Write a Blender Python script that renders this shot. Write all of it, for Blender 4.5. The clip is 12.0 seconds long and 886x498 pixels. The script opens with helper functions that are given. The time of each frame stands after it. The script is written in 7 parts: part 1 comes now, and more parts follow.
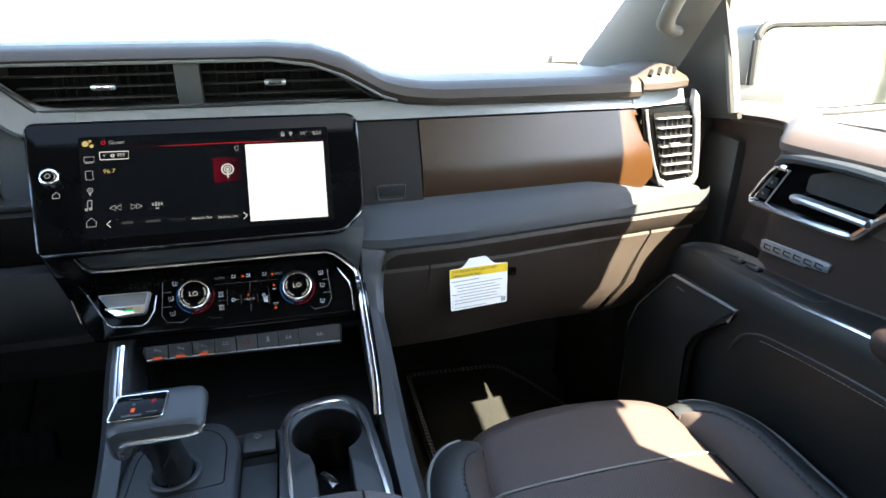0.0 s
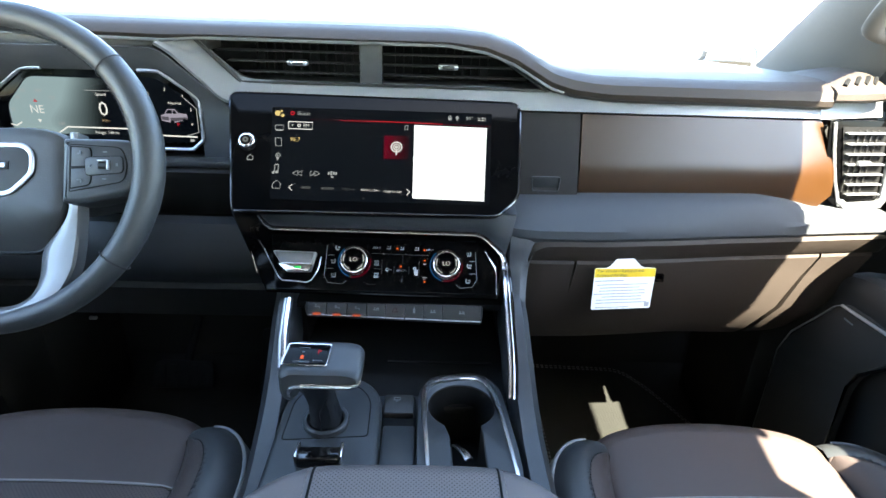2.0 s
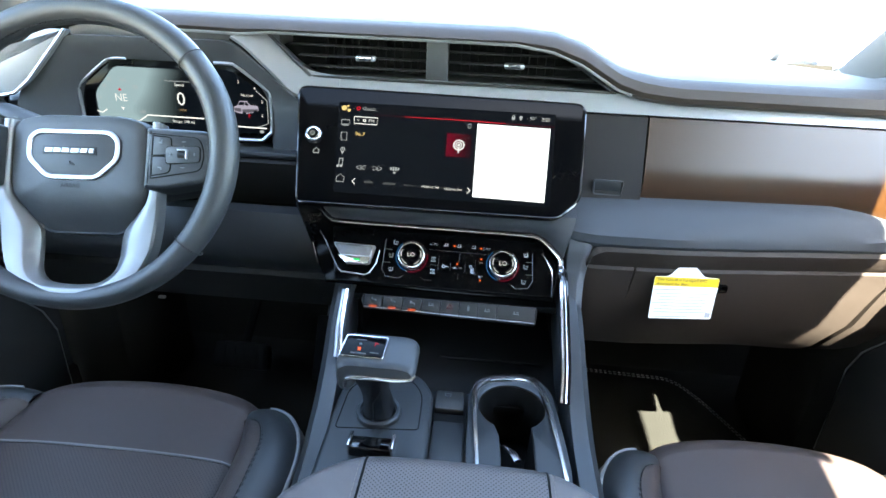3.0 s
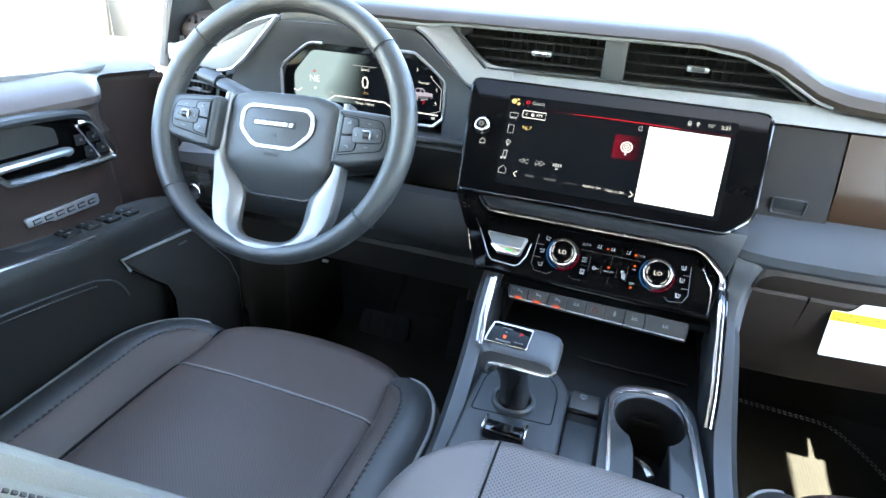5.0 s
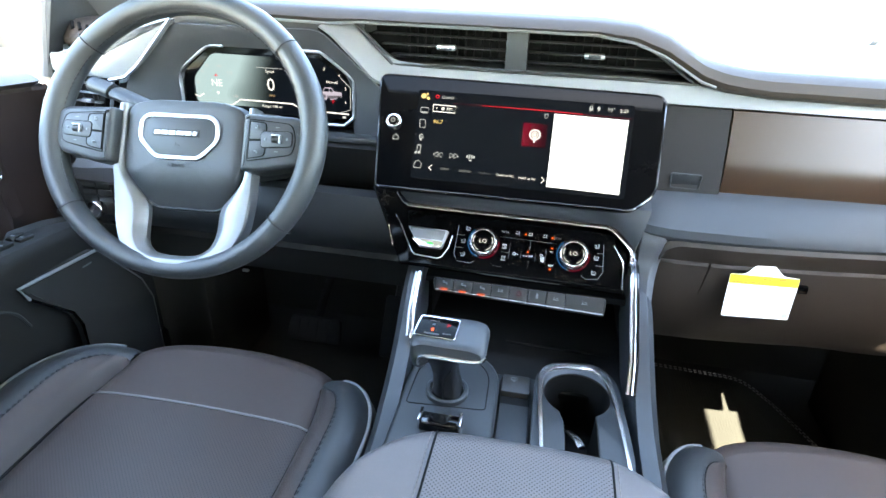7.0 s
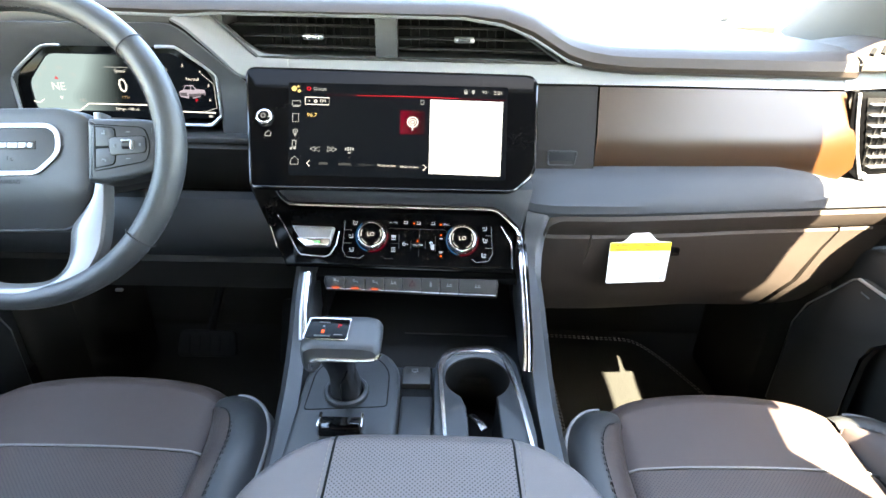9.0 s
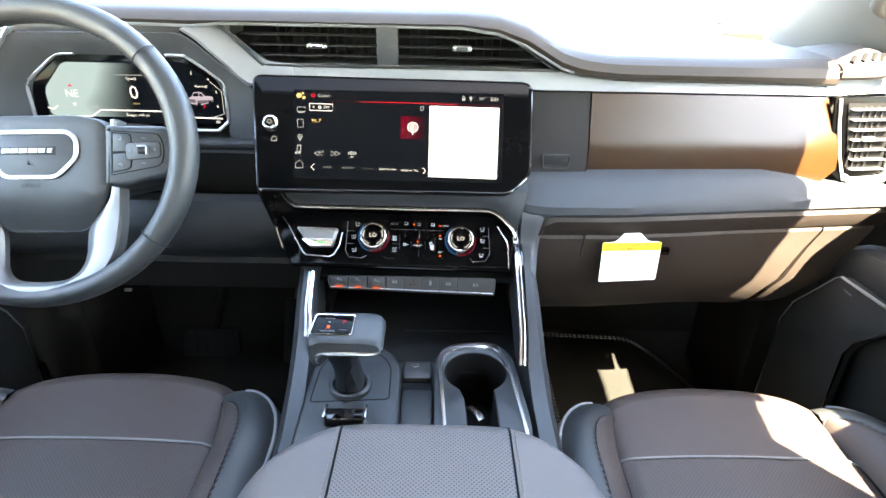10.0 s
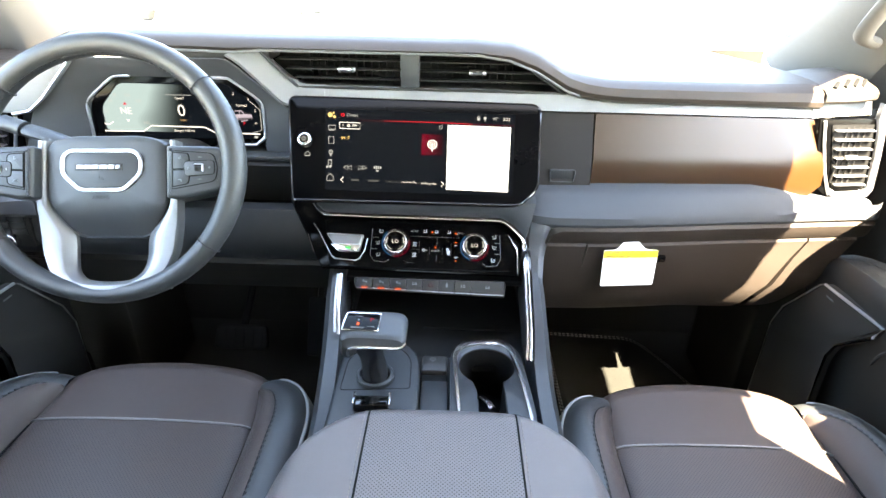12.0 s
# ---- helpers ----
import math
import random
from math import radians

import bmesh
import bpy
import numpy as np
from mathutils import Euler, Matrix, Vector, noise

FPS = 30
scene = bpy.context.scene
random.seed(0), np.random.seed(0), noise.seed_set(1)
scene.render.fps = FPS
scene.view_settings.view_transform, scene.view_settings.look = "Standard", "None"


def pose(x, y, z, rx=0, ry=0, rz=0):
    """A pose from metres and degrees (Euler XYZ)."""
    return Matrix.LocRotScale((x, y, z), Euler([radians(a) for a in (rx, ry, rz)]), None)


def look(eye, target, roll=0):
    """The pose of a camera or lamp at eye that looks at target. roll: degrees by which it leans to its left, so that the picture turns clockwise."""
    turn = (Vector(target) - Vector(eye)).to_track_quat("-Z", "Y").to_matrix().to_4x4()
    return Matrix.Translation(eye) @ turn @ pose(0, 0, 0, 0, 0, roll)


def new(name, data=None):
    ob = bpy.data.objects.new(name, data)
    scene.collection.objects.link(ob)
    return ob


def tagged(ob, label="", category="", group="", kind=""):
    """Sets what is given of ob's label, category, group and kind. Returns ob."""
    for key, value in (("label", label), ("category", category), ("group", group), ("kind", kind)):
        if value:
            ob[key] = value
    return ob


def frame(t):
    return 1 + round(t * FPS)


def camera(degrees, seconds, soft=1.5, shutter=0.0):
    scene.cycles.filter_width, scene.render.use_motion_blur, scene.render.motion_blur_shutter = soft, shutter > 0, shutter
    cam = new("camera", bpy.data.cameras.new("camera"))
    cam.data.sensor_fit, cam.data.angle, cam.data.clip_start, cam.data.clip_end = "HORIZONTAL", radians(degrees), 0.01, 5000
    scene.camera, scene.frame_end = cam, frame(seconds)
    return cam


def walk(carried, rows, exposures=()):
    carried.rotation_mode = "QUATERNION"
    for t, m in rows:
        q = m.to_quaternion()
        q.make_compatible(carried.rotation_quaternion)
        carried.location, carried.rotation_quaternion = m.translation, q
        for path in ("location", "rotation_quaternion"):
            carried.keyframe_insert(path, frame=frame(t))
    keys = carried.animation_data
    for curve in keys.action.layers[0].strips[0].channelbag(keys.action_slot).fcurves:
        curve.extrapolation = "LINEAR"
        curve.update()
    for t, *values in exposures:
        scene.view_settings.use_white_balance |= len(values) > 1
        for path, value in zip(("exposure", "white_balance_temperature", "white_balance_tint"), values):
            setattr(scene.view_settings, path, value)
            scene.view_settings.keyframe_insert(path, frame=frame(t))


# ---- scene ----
cam = camera(75.4, 12.0)
PATH = [
    (0, (0.086, -0.758, 0.905), (0.539, 1.034, 0.14), -0.2),
    (0.5, (0.069, -0.758, 0.907), (0.44, 1.046, 0.126), 0.3),
    (1, (0.056, -0.759, 0.908), (0.317, 1.061, 0.12), 1.0),
    (1.5, (0.042, -0.762, 0.914), (0.192, 1.063, 0.108), 1.5),
    (2, (0.036, -0.765, 0.912), (0.092, 1.062, 0.1), 2.0),
    (2.5, (0.028, -0.764, 0.913), (0.005, 1.056, 0.084), 2.4),
    (3, (0.024, -0.766, 0.919), (-0.09, 1.047, 0.081), 2.6),
    (4.8, (0.008, -0.783, 0.925), (-0.51, 0.936, 0.045), 3.3),
    (5, (0.002, -0.785, 0.927), (-0.563, 0.915, 0.037), 3.4),
    (5.5, (-0.004, -0.788, 0.925), (-0.647, 0.879, 0.026), 3.5),
    (6, (0.001, -0.788, 0.931), (-0.583, 0.9, 0.031), 3.0),
    (6.5, (0.01, -0.788, 0.935), (-0.417, 0.948, 0.038), 2.6),
    (7, (0.01, -0.787, 0.931), (-0.309, 0.973, 0.035), 2.1),
    (7.5, (0.015, -0.784, 0.927), (-0.223, 0.986, 0.027), 1.8),
    (7.7, (0.016, -0.783, 0.925), (-0.178, 0.991, 0.023), 1.8),
    (9.3, (0.035, -0.768, 0.927), (0.051, 1.009, 0.009), 1.2),
    (9.5, (0.034, -0.78, 0.928), (0.048, 1.0, 0.017), 1.2),
    (10, (0.032, -0.802, 0.939), (0.045, 0.979, 0.03), 1.2),
    (10.5, (0.029, -0.826, 0.95), (0.034, 0.955, 0.039), 1.1),
    (11, (0.027, -0.843, 0.962), (0.03, 0.935, 0.046), 1.2),
    (11.5, (0.025, -0.858, 0.975), (0.026, 0.921, 0.06), 1.2),
    (12, (0.023, -0.879, 0.992), (-0.001, 0.899, 0.077), 1.3),
]
TONES = [(0.0, 4.86, 7300, 4), (1.5, 5.08, 7000, 3), (3.0, 5.55, 6800, 2), (5.5, 6.10, 7200, 3), (7.5, 6.10, 7400, 3), (9.5, 6.10, 7900, 6), (12.0, 6.15, 8100, 7)]
walk(cam, [(t, look(eye, target, roll)) for t, eye, target, roll in PATH], TONES)

# ---- light ----
SUN_WAY = Vector((0.315, -0.69, 1.0)).normalized()   # towards the sun
EXPOSURE = 5.0
GLOW = 2.0 ** -EXPOSURE                             # what shows as full white at this exposure
world = bpy.data.worlds.new("sky")
scene.world = world
world.use_nodes = True
wn = world.node_tree.nodes
sky = wn.new("ShaderNodeTexSky")
sky.sky_type = "NISHITA"
sky.sun_disc = False
sky.sun_elevation = math.asin(SUN_WAY.z)
sky.sun_rotation = math.atan2(SUN_WAY.x, SUN_WAY.y)
wn["Background"].inputs[1].default_value = 0.10
world.node_tree.links.new(sky.outputs[0], wn["Background"].inputs[0])
sun_data = bpy.data.lights.new("sun", "SUN")
sun_data.energy, sun_data.angle, sun_data.color = 4.0, radians(0.5), (1.0, 0.93, 0.83)
sun = new("sun", sun_data)
sun.matrix_world = look(SUN_WAY * 30, (0, 0, 0))


# ---- materials ----
def material(name, base, rough=0.5, metal=0.0, grain=0.0, scale=300.0, spread=0.15, stain=6.0, coat=0.0, spec=0.5, pattern="noise"):
    """A surface with colour that varies at a small and a large scale and fine relief of its own."""
    m = bpy.data.materials.new(name)
    m.use_nodes = True
    n, l = m.node_tree.nodes, m.node_tree.links
    b = n["Principled BSDF"]
    b.inputs["Metallic"].default_value = metal
    b.inputs["Specular IOR Level"].default_value = spec
    b.inputs["Coat Weight"].default_value = coat
    b.inputs["Coat Roughness"].default_value = 0.04
    co = n.new("ShaderNodeTexCoord")
    big = n.new("ShaderNodeTexNoise")
    big.inputs["Scale"].default_value = stain
    big.inputs["Detail"].default_value = 4
    l.new(co.outputs["Object"], big.inputs["Vector"])
    if pattern == "leather":
        fine = n.new("ShaderNodeTexVoronoi")
        fine.feature = "DISTANCE_TO_EDGE"
        fine.inputs["Scale"].default_value = scale
        fine_out = fine.outputs["Distance"]
    else:
        fine = n.new("ShaderNodeTexNoise")
        fine.inputs["Scale"].default_value = scale
        fine.inputs["Detail"].default_value = 2
        fine_out = fine.outputs["Fac"]
    l.new(co.outputs["Object"], fine.inputs["Vector"])
    mix = n.new("ShaderNodeMix")
    mix.data_type = "RGBA"
    mix.inputs[6].default_value = (*[c * (1 - spread) for c in base], 1)
    mix.inputs[7].default_value = (*[min(1, c * (1 + spread)) for c in base], 1)
    add = n.new("ShaderNodeMath")
    add.operation = "MULTIPLY_ADD"
    add.inputs[1].default_value = 0.3
    l.new(fine_out, add.inputs[0])
    l.new(big.outputs["Fac"], add.inputs[2])
    l.new(add.outputs[0], mix.inputs[0])
    l.new(mix.outputs[2], b.inputs["Base Color"])
    ro = n.new("ShaderNodeMapRange")
    ro.inputs["To Min"].default_value = max(0.02, rough - 0.08)
    ro.inputs["To Max"].default_value = min(1.0, rough + 0.08)
    l.new(big.outputs["Fac"], ro.inputs["Value"])
    l.new(ro.outputs[0], b.inputs["Roughness"])
    if grain:
        bump = n.new("ShaderNodeBump")
        bump.inputs["Strength"].default_value = grain
        bump.inputs["Distance"].default_value = 0.0006
        l.new(fine_out, bump.inputs["Height"])
        l.new(bump.outputs[0], b.inputs["Normal"])
    return m


def perforated(name, base, pitch=0.0036):
    """Leather with a regular field of small punched holes."""
    m = material(name, base, 0.5, spec=0.32, grain=0.35, scale=700, pattern="leather")
    n, l = m.node_tree.nodes, m.node_tree.links
    b = n["Principled BSDF"]
    co = n.new("ShaderNodeTexCoord")
    mp = n.new("ShaderNodeMapping")
    mp.inputs["Rotation"].default_value = (0, 0, radians(45))
    mp.inputs["Scale"].default_value = (1 / pitch, 1 / pitch, 0)
    fr = n.new("ShaderNodeVectorMath")
    fr.operation = "FRACTION"
    sub = n.new("ShaderNodeVectorMath")
    sub.operation = "SUBTRACT"
    sub.inputs[1].default_value = (0.5, 0.5, 0)
    ln = n.new("ShaderNodeVectorMath")
    ln.operation = "LENGTH"
    l.new(co.outputs["Object"], mp.inputs[0])
    l.new(mp.outputs[0], fr.inputs[0])
    l.new(fr.outputs[0], sub.inputs[0])
    l.new(sub.outputs[0], ln.inputs[0])
    hole = n.new("ShaderNodeMath")
    hole.operation = "LESS_THAN"
    hole.inputs[1].default_value = 0.23
    l.new(ln.outputs["Value"], hole.inputs[0])
    mix = n.new("ShaderNodeMix")
    mix.data_type = "RGBA"
    mix.inputs[7].default_value = (0.018, 0.0140, 0.0130, 1)
    old = b.inputs["Base Color"].links[0].from_socket
    l.new(old, mix.inputs[6])
    l.new(hole.outputs[0], mix.inputs[0])
    l.new(mix.outputs[2], b.inputs["Base Color"])
    return m


def glowing(name, colour, level):
    """A lit display or lamp; level 1 shows as full white."""
    m = bpy.data.materials.new(name)
    m.use_nodes = True
    b = m.node_tree.nodes["Principled BSDF"]
    b.inputs["Base Color"].default_value = (0.002, 0.002, 0.002, 1)
    b.inputs["Roughness"].default_value = 0.1
    b.inputs["Specular IOR Level"].default_value = 0.06
    b.inputs["Emission Color"].default_value = (*colour, 1)
    b.inputs["Emission Strength"].default_value = level * GLOW
    return m


def glass(name, gloss=0.05, tint=(1, 1, 1)):
    m = bpy.data.materials.new(name)
    m.use_nodes = True
    n, l = m.node_tree.nodes, m.node_tree.links
    n.remove(n["Principled BSDF"])
    t, g, mix = n.new("ShaderNodeBsdfTransparent"), n.new("ShaderNodeBsdfGlossy"), n.new("ShaderNodeMixShader")
    t.inputs[0].default_value = (*tint, 1)
    g.inputs["Roughness"].default_value = 0.02
    mix.inputs[0].default_value = gloss
    l.new(t.outputs[0], mix.inputs[1])
    l.new(g.outputs[0], mix.inputs[2])
    l.new(mix.outputs[0], n["Material Output"].inputs[0])
    return m


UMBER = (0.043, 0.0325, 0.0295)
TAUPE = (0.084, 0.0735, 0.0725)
M = {
    "black_leather": material("black leather", (0.0215, 0.0232, 0.0245), 0.46, grain=0.5, scale=650, pattern="leather"),
    "umber_leather": material("umber leather", UMBER, 0.48, spec=0.32, grain=0.6, scale=650, pattern="leather"),
    "umber_perf": perforated("perforated umber leather", UMBER),
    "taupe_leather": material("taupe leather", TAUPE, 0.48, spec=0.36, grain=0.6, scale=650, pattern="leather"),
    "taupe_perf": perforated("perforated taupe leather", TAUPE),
    "umber_wood": material("satin red-brown veneer", (0.0215, 0.0083, 0.0016), 0.36, spec=0.43, spread=0.08, stain=3.0),
    "umber_dark": material("dark umber leather", (0.022, 0.0140, 0.0118), 0.52, spec=0.18, grain=0.45, scale=650, pattern="leather"),
    "grey_leather": material("slate leather", (0.105, 0.102, 0.096), 0.6, grain=0.5, scale=500, pattern="leather"),
    "dash_pad": material("dark umber dash pad", (0.0265, 0.0205, 0.0168), 0.56, spec=0.2, grain=0.5, scale=600, pattern="leather"),
    "dash_grey": material("slate soft plastic", (0.032, 0.034, 0.037), 0.48, spec=0.4, grain=0.5, scale=600, pattern="leather"),
    "soft_slate": material("soft slate roll", (0.030, 0.032, 0.035), 0.68, spec=0.28, grain=0.5, scale=600, pattern="leather"),
    "dark_plastic": material("grained black plastic", (0.0104, 0.0098, 0.0090), 0.5, spec=0.35, grain=0.5, scale=900),
    "dark_slate": material("dark slate plastic", (0.014, 0.0152, 0.0165), 0.5, spec=0.35, grain=0.3, scale=900),
    "slate_plastic": material("satin slate plastic", (0.0230, 0.0250, 0.0270), 0.45, spec=0.4, grain=0.3, scale=900),
    "console_slate": material("satin dark slate moulding", (0.0155, 0.0172, 0.0190), 0.42, spec=0.4, grain=0.3, scale=900),
    "lid_black": material("soft black lid", (0.0125, 0.0105, 0.0098), 0.50, spec=0.14, grain=0.3, scale=700, pattern="leather"),
    "key_black": material("matt black key plastic", (0.008, 0.0085, 0.0092), 0.5, spec=0.2, grain=0.2, scale=900),
    "gloss_black": material("piano black", (0.0012, 0.0012, 0.0013), 0.06, spec=0.045),
    "stem_black": material("satin black moulding", (0.006, 0.0063, 0.007), 0.28, spec=0.45),
    "gloss_edge": material("polished black edge", (0.002, 0.002, 0.0022), 0.10, spec=0.6),
    "satin_metal": material("brushed aluminium trim", (0.40, 0.41, 0.43), 0.34, 0.85, grain=0.1, scale=900, spread=0.05),
    "silver_paint": material("satin silver paint", (0.165, 0.17, 0.175), 0.40, 0.35, spread=0.05),
    "silver_spoke": material("satin silver spoke", (0.165, 0.167, 0.17), 0.42, 0.6, spread=0.04),
    "chrome": material("chrome", (0.62, 0.62, 0.63), 0.19, 1.0, spread=0.03),
    "piping": material("pale grey piping", (0.135, 0.137, 0.135), 0.6, grain=0.3, scale=900),
    "thread_dark": material("black thread", (0.01, 0.01, 0.011), 0.8),
    "thread_umber": material("umber thread", (0.13, 0.11, 0.10), 0.8),
    "thread_light": material("grey thread", (0.10, 0.10, 0.10), 0.8),
    "carpet": material("dark brown carpet", (0.0150, 0.0140, 0.0122), 0.95, spec=0.05, grain=1.0, scale=1200, spread=0.4),
    "mat": material("charcoal rubber-backed mat", (0.012, 0.012, 0.0105), 0.9, spec=0.08, grain=1.0, scale=900, spread=0.3),
    "tan_pillar": material("warm grey pillar cloth", (0.062, 0.059, 0.055), 0.85, grain=0.4, scale=1200),
    "headliner": material("grey headliner", (0.15, 0.148, 0.145), 0.9, grain=0.4, scale=900),
    "rubber": material("black rubber", (0.005, 0.005, 0.005), 0.7, spec=0.08),
    "white_card": material("white card", (0.78, 0.78, 0.77), 0.6, spread=0.02),
    "yellow_ink": material("yellow ink", (0.72, 0.50, 0.02), 0.6, spread=0.02),
    "grey_ink": material("grey ink", (0.33, 0.33, 0.34), 0.7),
    "dark_ink": material("black ink", (0.03, 0.03, 0.03), 0.7),
    "white_print": material("white print", (0.20, 0.205, 0.21), 0.6),
    "dim_print": material("dim grey print", (0.075, 0.08, 0.085), 0.6),
    "faint_print": material("faint grey print", (0.024, 0.025, 0.027), 0.6),
    "body_white": material("white car paint", (0.75, 0.75, 0.75), 0.25, coat=0.6, spread=0.02),
    "concrete": material("sunlit concrete", (0.42, 0.41, 0.39), 0.9, grain=0.5, scale=60, stain=0.6),
    "car_grey": material("grey car paint", (0.22, 0.23, 0.25), 0.3, coat=0.5, spread=0.02),
    "building": material("pale rendered wall", (0.62, 0.60, 0.56), 0.85, stain=0.4),
    "dark_glass": material("window glass in the sun", (0.16, 0.18, 0.19), 0.1),
    "tyre": material("dusty tyre rubber", (0.10, 0.10, 0.10), 0.8),
    "bark": material("bark", (0.12, 0.09, 0.06), 0.9),
    "leaf": material("leaves", (0.06, 0.10, 0.03), 0.7, spread=0.4, scale=30),
    "mirror_shell": material("black mirror plastic", (0.011, 0.011, 0.011), 0.5, spec=0.3, grain=0.3),
    "mirror": material("mirror glass", (0.20, 0.22, 0.21), 0.03, 1.0, spread=0.0),
    "screen_black": glowing("dark display", (0.3, 0.5, 1.0), 0.004),
    "screen_white": glowing("white display panel", (0.90, 0.96, 1.0), 1.35),
    "lit_white": glowing("white display ink", (1, 1, 1), 0.75),
    "lit_dim": glowing("dim display ink", (0.9, 0.95, 1), 0.38),
    "lit_faint": glowing("faint display ink", (0.9, 0.95, 1), 0.06),
    "lit_red": glowing("red display ink", (1, 0.02, 0.05), 0.55),
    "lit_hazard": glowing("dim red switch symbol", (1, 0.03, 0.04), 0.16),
    "lit_darkred": glowing("dark red display panel", (1, 0.0, 0.06), 0.075),
    "lit_amber": glowing("amber lamp", (1, 0.14, 0.03), 0.9),
    "lit_lamp": glowing("orange switch lamp", (1, 0.16, 0.06), 0.5),
    "lit_gold": glowing("gold display ink", (1, 0.75, 0.3), 0.7),
    "lit_gold_dim": glowing("dim gold display ink", (1, 0.7, 0.4), 0.3),
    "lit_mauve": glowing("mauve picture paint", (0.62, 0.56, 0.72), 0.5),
    "lit_mauve_dim": glowing("shaded mauve picture paint", (0.62, 0.56, 0.72), 0.14),
    "lit_green": glowing("green lamp", (0.05, 1, 0.2), 0.9),
    "lit_blue": glowing("blue lamp ring", (0.05, 0.35, 1), 0.14),
    "glass": glass("window glass"),
}


for step in range(6):
    M["lit_tile_%d" % step] = glowing("dark red display tile", (1, 0.0, 0.08), 0.10 * (1 - step / 6.0) ** 1.2 + 0.006)
# glow levels that paint the pale reflection on the cluster glass
for step in range(16):
    M["cluster_%d" % step] = glowing("pale painted reflection", (0.70, 0.95, 1.05), 0.37 * ((step + 1) / 16.0) ** 1.6)


# ---- mesh helpers ----
def part(name, bm, mat, parent=None, label="", sharp=35):
    """Links a bmesh as one mesh object, under a thing or a part."""
    bmesh.ops.recalc_face_normals(bm, faces=bm.faces)
    me = bpy.data.meshes.new(name)
    bm.to_mesh(me)
    bm.free()
    me.materials.append(M[mat])
    for p in me.polygons:
        p.use_smooth = True
    me.set_sharp_from_angle(angle=radians(sharp))
    ob = new(name, me)
    if parent is not None:
        ob.parent = parent
    return tagged(ob, label)


def thing(name, label, category, at=(0, 0, 0), group="", kind=""):
    """An empty at the foot of a thing; its parts are given in world metres and are carried under it."""
    ob = new(name)
    ob.location = at
    ob.empty_display_size = 0.05
    return tagged(ob, label, category, group, kind)


def under(ob, parent):
    ob.parent = parent
    ob.matrix_parent_inverse = Matrix.Translation(-Vector(parent.location)) if parent.parent is None else Matrix()
    return ob


def piece(name, bm, mat, top, label="", sharp=35):
    """A part of a thing, from world metres."""
    return under(part(name, bm, mat, None, label, sharp), top)


def sub(name, bm, mat, owner, label="", sharp=35):
    """A part of a part, from world metres."""
    return part(name, bm, mat, owner, label, sharp)


def box(c, s, bevel=0.003, seg=2, m=None):
    bm = bmesh.new()
    bmesh.ops.create_cube(bm, size=1)
    bmesh.ops.scale(bm, vec=s, verts=bm.verts)
    if bevel:
        bmesh.ops.bevel(bm, geom=bm.edges[:], offset=bevel, segments=seg, affect="EDGES", profile=0.5)
    bmesh.ops.translate(bm, vec=c, verts=bm.verts)
    if m is not None:
        bm.transform(m)
    return bm


def disc(c, r, depth, m=None, seg=40, bevel=0.0, r2=None):
    """A round boss along local z, from c upward."""
    bm = bmesh.new()
    bmesh.ops.create_cone(bm, cap_ends=True, segments=seg, radius1=r, radius2=r if r2 is None else r2, depth=depth)
    bmesh.ops.translate(bm, vec=(0, 0, depth / 2), verts=bm.verts)
    if bevel:
        top = [e for e in bm.edges if all(v.co.z > depth * 0.9 for v in e.verts)]
        bmesh.ops.bevel(bm, geom=top, offset=bevel, segments=3, affect="EDGES", profile=0.5)
    bmesh.ops.translate(bm, vec=c, verts=bm.verts)
    if m is not None:
        bm.transform(m)
    return bm


def ring(c, r0, r1, depth, m=None, seg=48):
    """A flat-topped ring along local z with softened edges."""
    rows = []
    ch = min(depth, r1 - r0) * 0.25
    prof = [(r0, 0), (r0, depth - ch), (r0 + ch, depth), (r1 - ch, depth), (r1, depth - ch), (r1, 0)]
    for i in range(seg):
        a = 2 * math.pi * i / seg
        rows.append([(c[0] + r * math.cos(a), c[1] + r * math.sin(a), c[2] + h) for r, h in prof])
    bm = sheet(rows, close_u=True)
    if m is not None:
        bm.transform(m)
    return bm


def sheet(rows, close_u=False, close_v=False, caps=False):
    """Quads between rows of points."""
    bm = bmesh.new()
    vs = [[bm.verts.new(p) for p in r] for r in rows]
    nu, nv = len(vs), len(vs[0])
    for i in range(nu if close_u else nu - 1):
        for j in range(nv if close_v else nv - 1):
            q = (vs[i][j], vs[(i + 1) % nu][j], vs[(i + 1) % nu][(j + 1) % nv], vs[i][(j + 1) % nv])
            try:
                bm.faces.new(q)
            except ValueError:
                pass
    if caps:
        bm.faces.new(vs[0])
        bm.faces.new(list(reversed(vs[-1])))
    return bm


def thick(bm, t):
    """Gives an open sheet a thickness."""
    bmesh.ops.recalc_face_normals(bm, faces=bm.faces)
    bmesh.ops.solidify(bm, geom=bm.faces[:], thickness=t)
    return bm


def plate(poly, depth, m=None, bevel=0.0, seg=2, base=0.0):
    """A polygon in local xy, raised along local z from base."""
    bm = bmesh.new()
    f = bm.faces.new([bm.verts.new((*p, base)) for p in poly])
    f.normal_update()
    if f.normal.z < 0:
        f.normal_flip()
    r = bmesh.ops.extrude_face_region(bm, geom=[f])
    up = [v for v in r["geom"] if isinstance(v, bmesh.types.BMVert)]
    bmesh.ops.translate(bm, vec=(0, 0, depth), verts=up)
    if bevel:
        es = [e for e in bm.edges if all(abs(v.co.z - base - depth) < 1e-6 for v in e.verts)]
        bmesh.ops.bevel(bm, geom=es, offset=bevel, segments=seg, affect="EDGES", profile=0.5)
    if m is not None:
        bm.transform(m)
    return bm


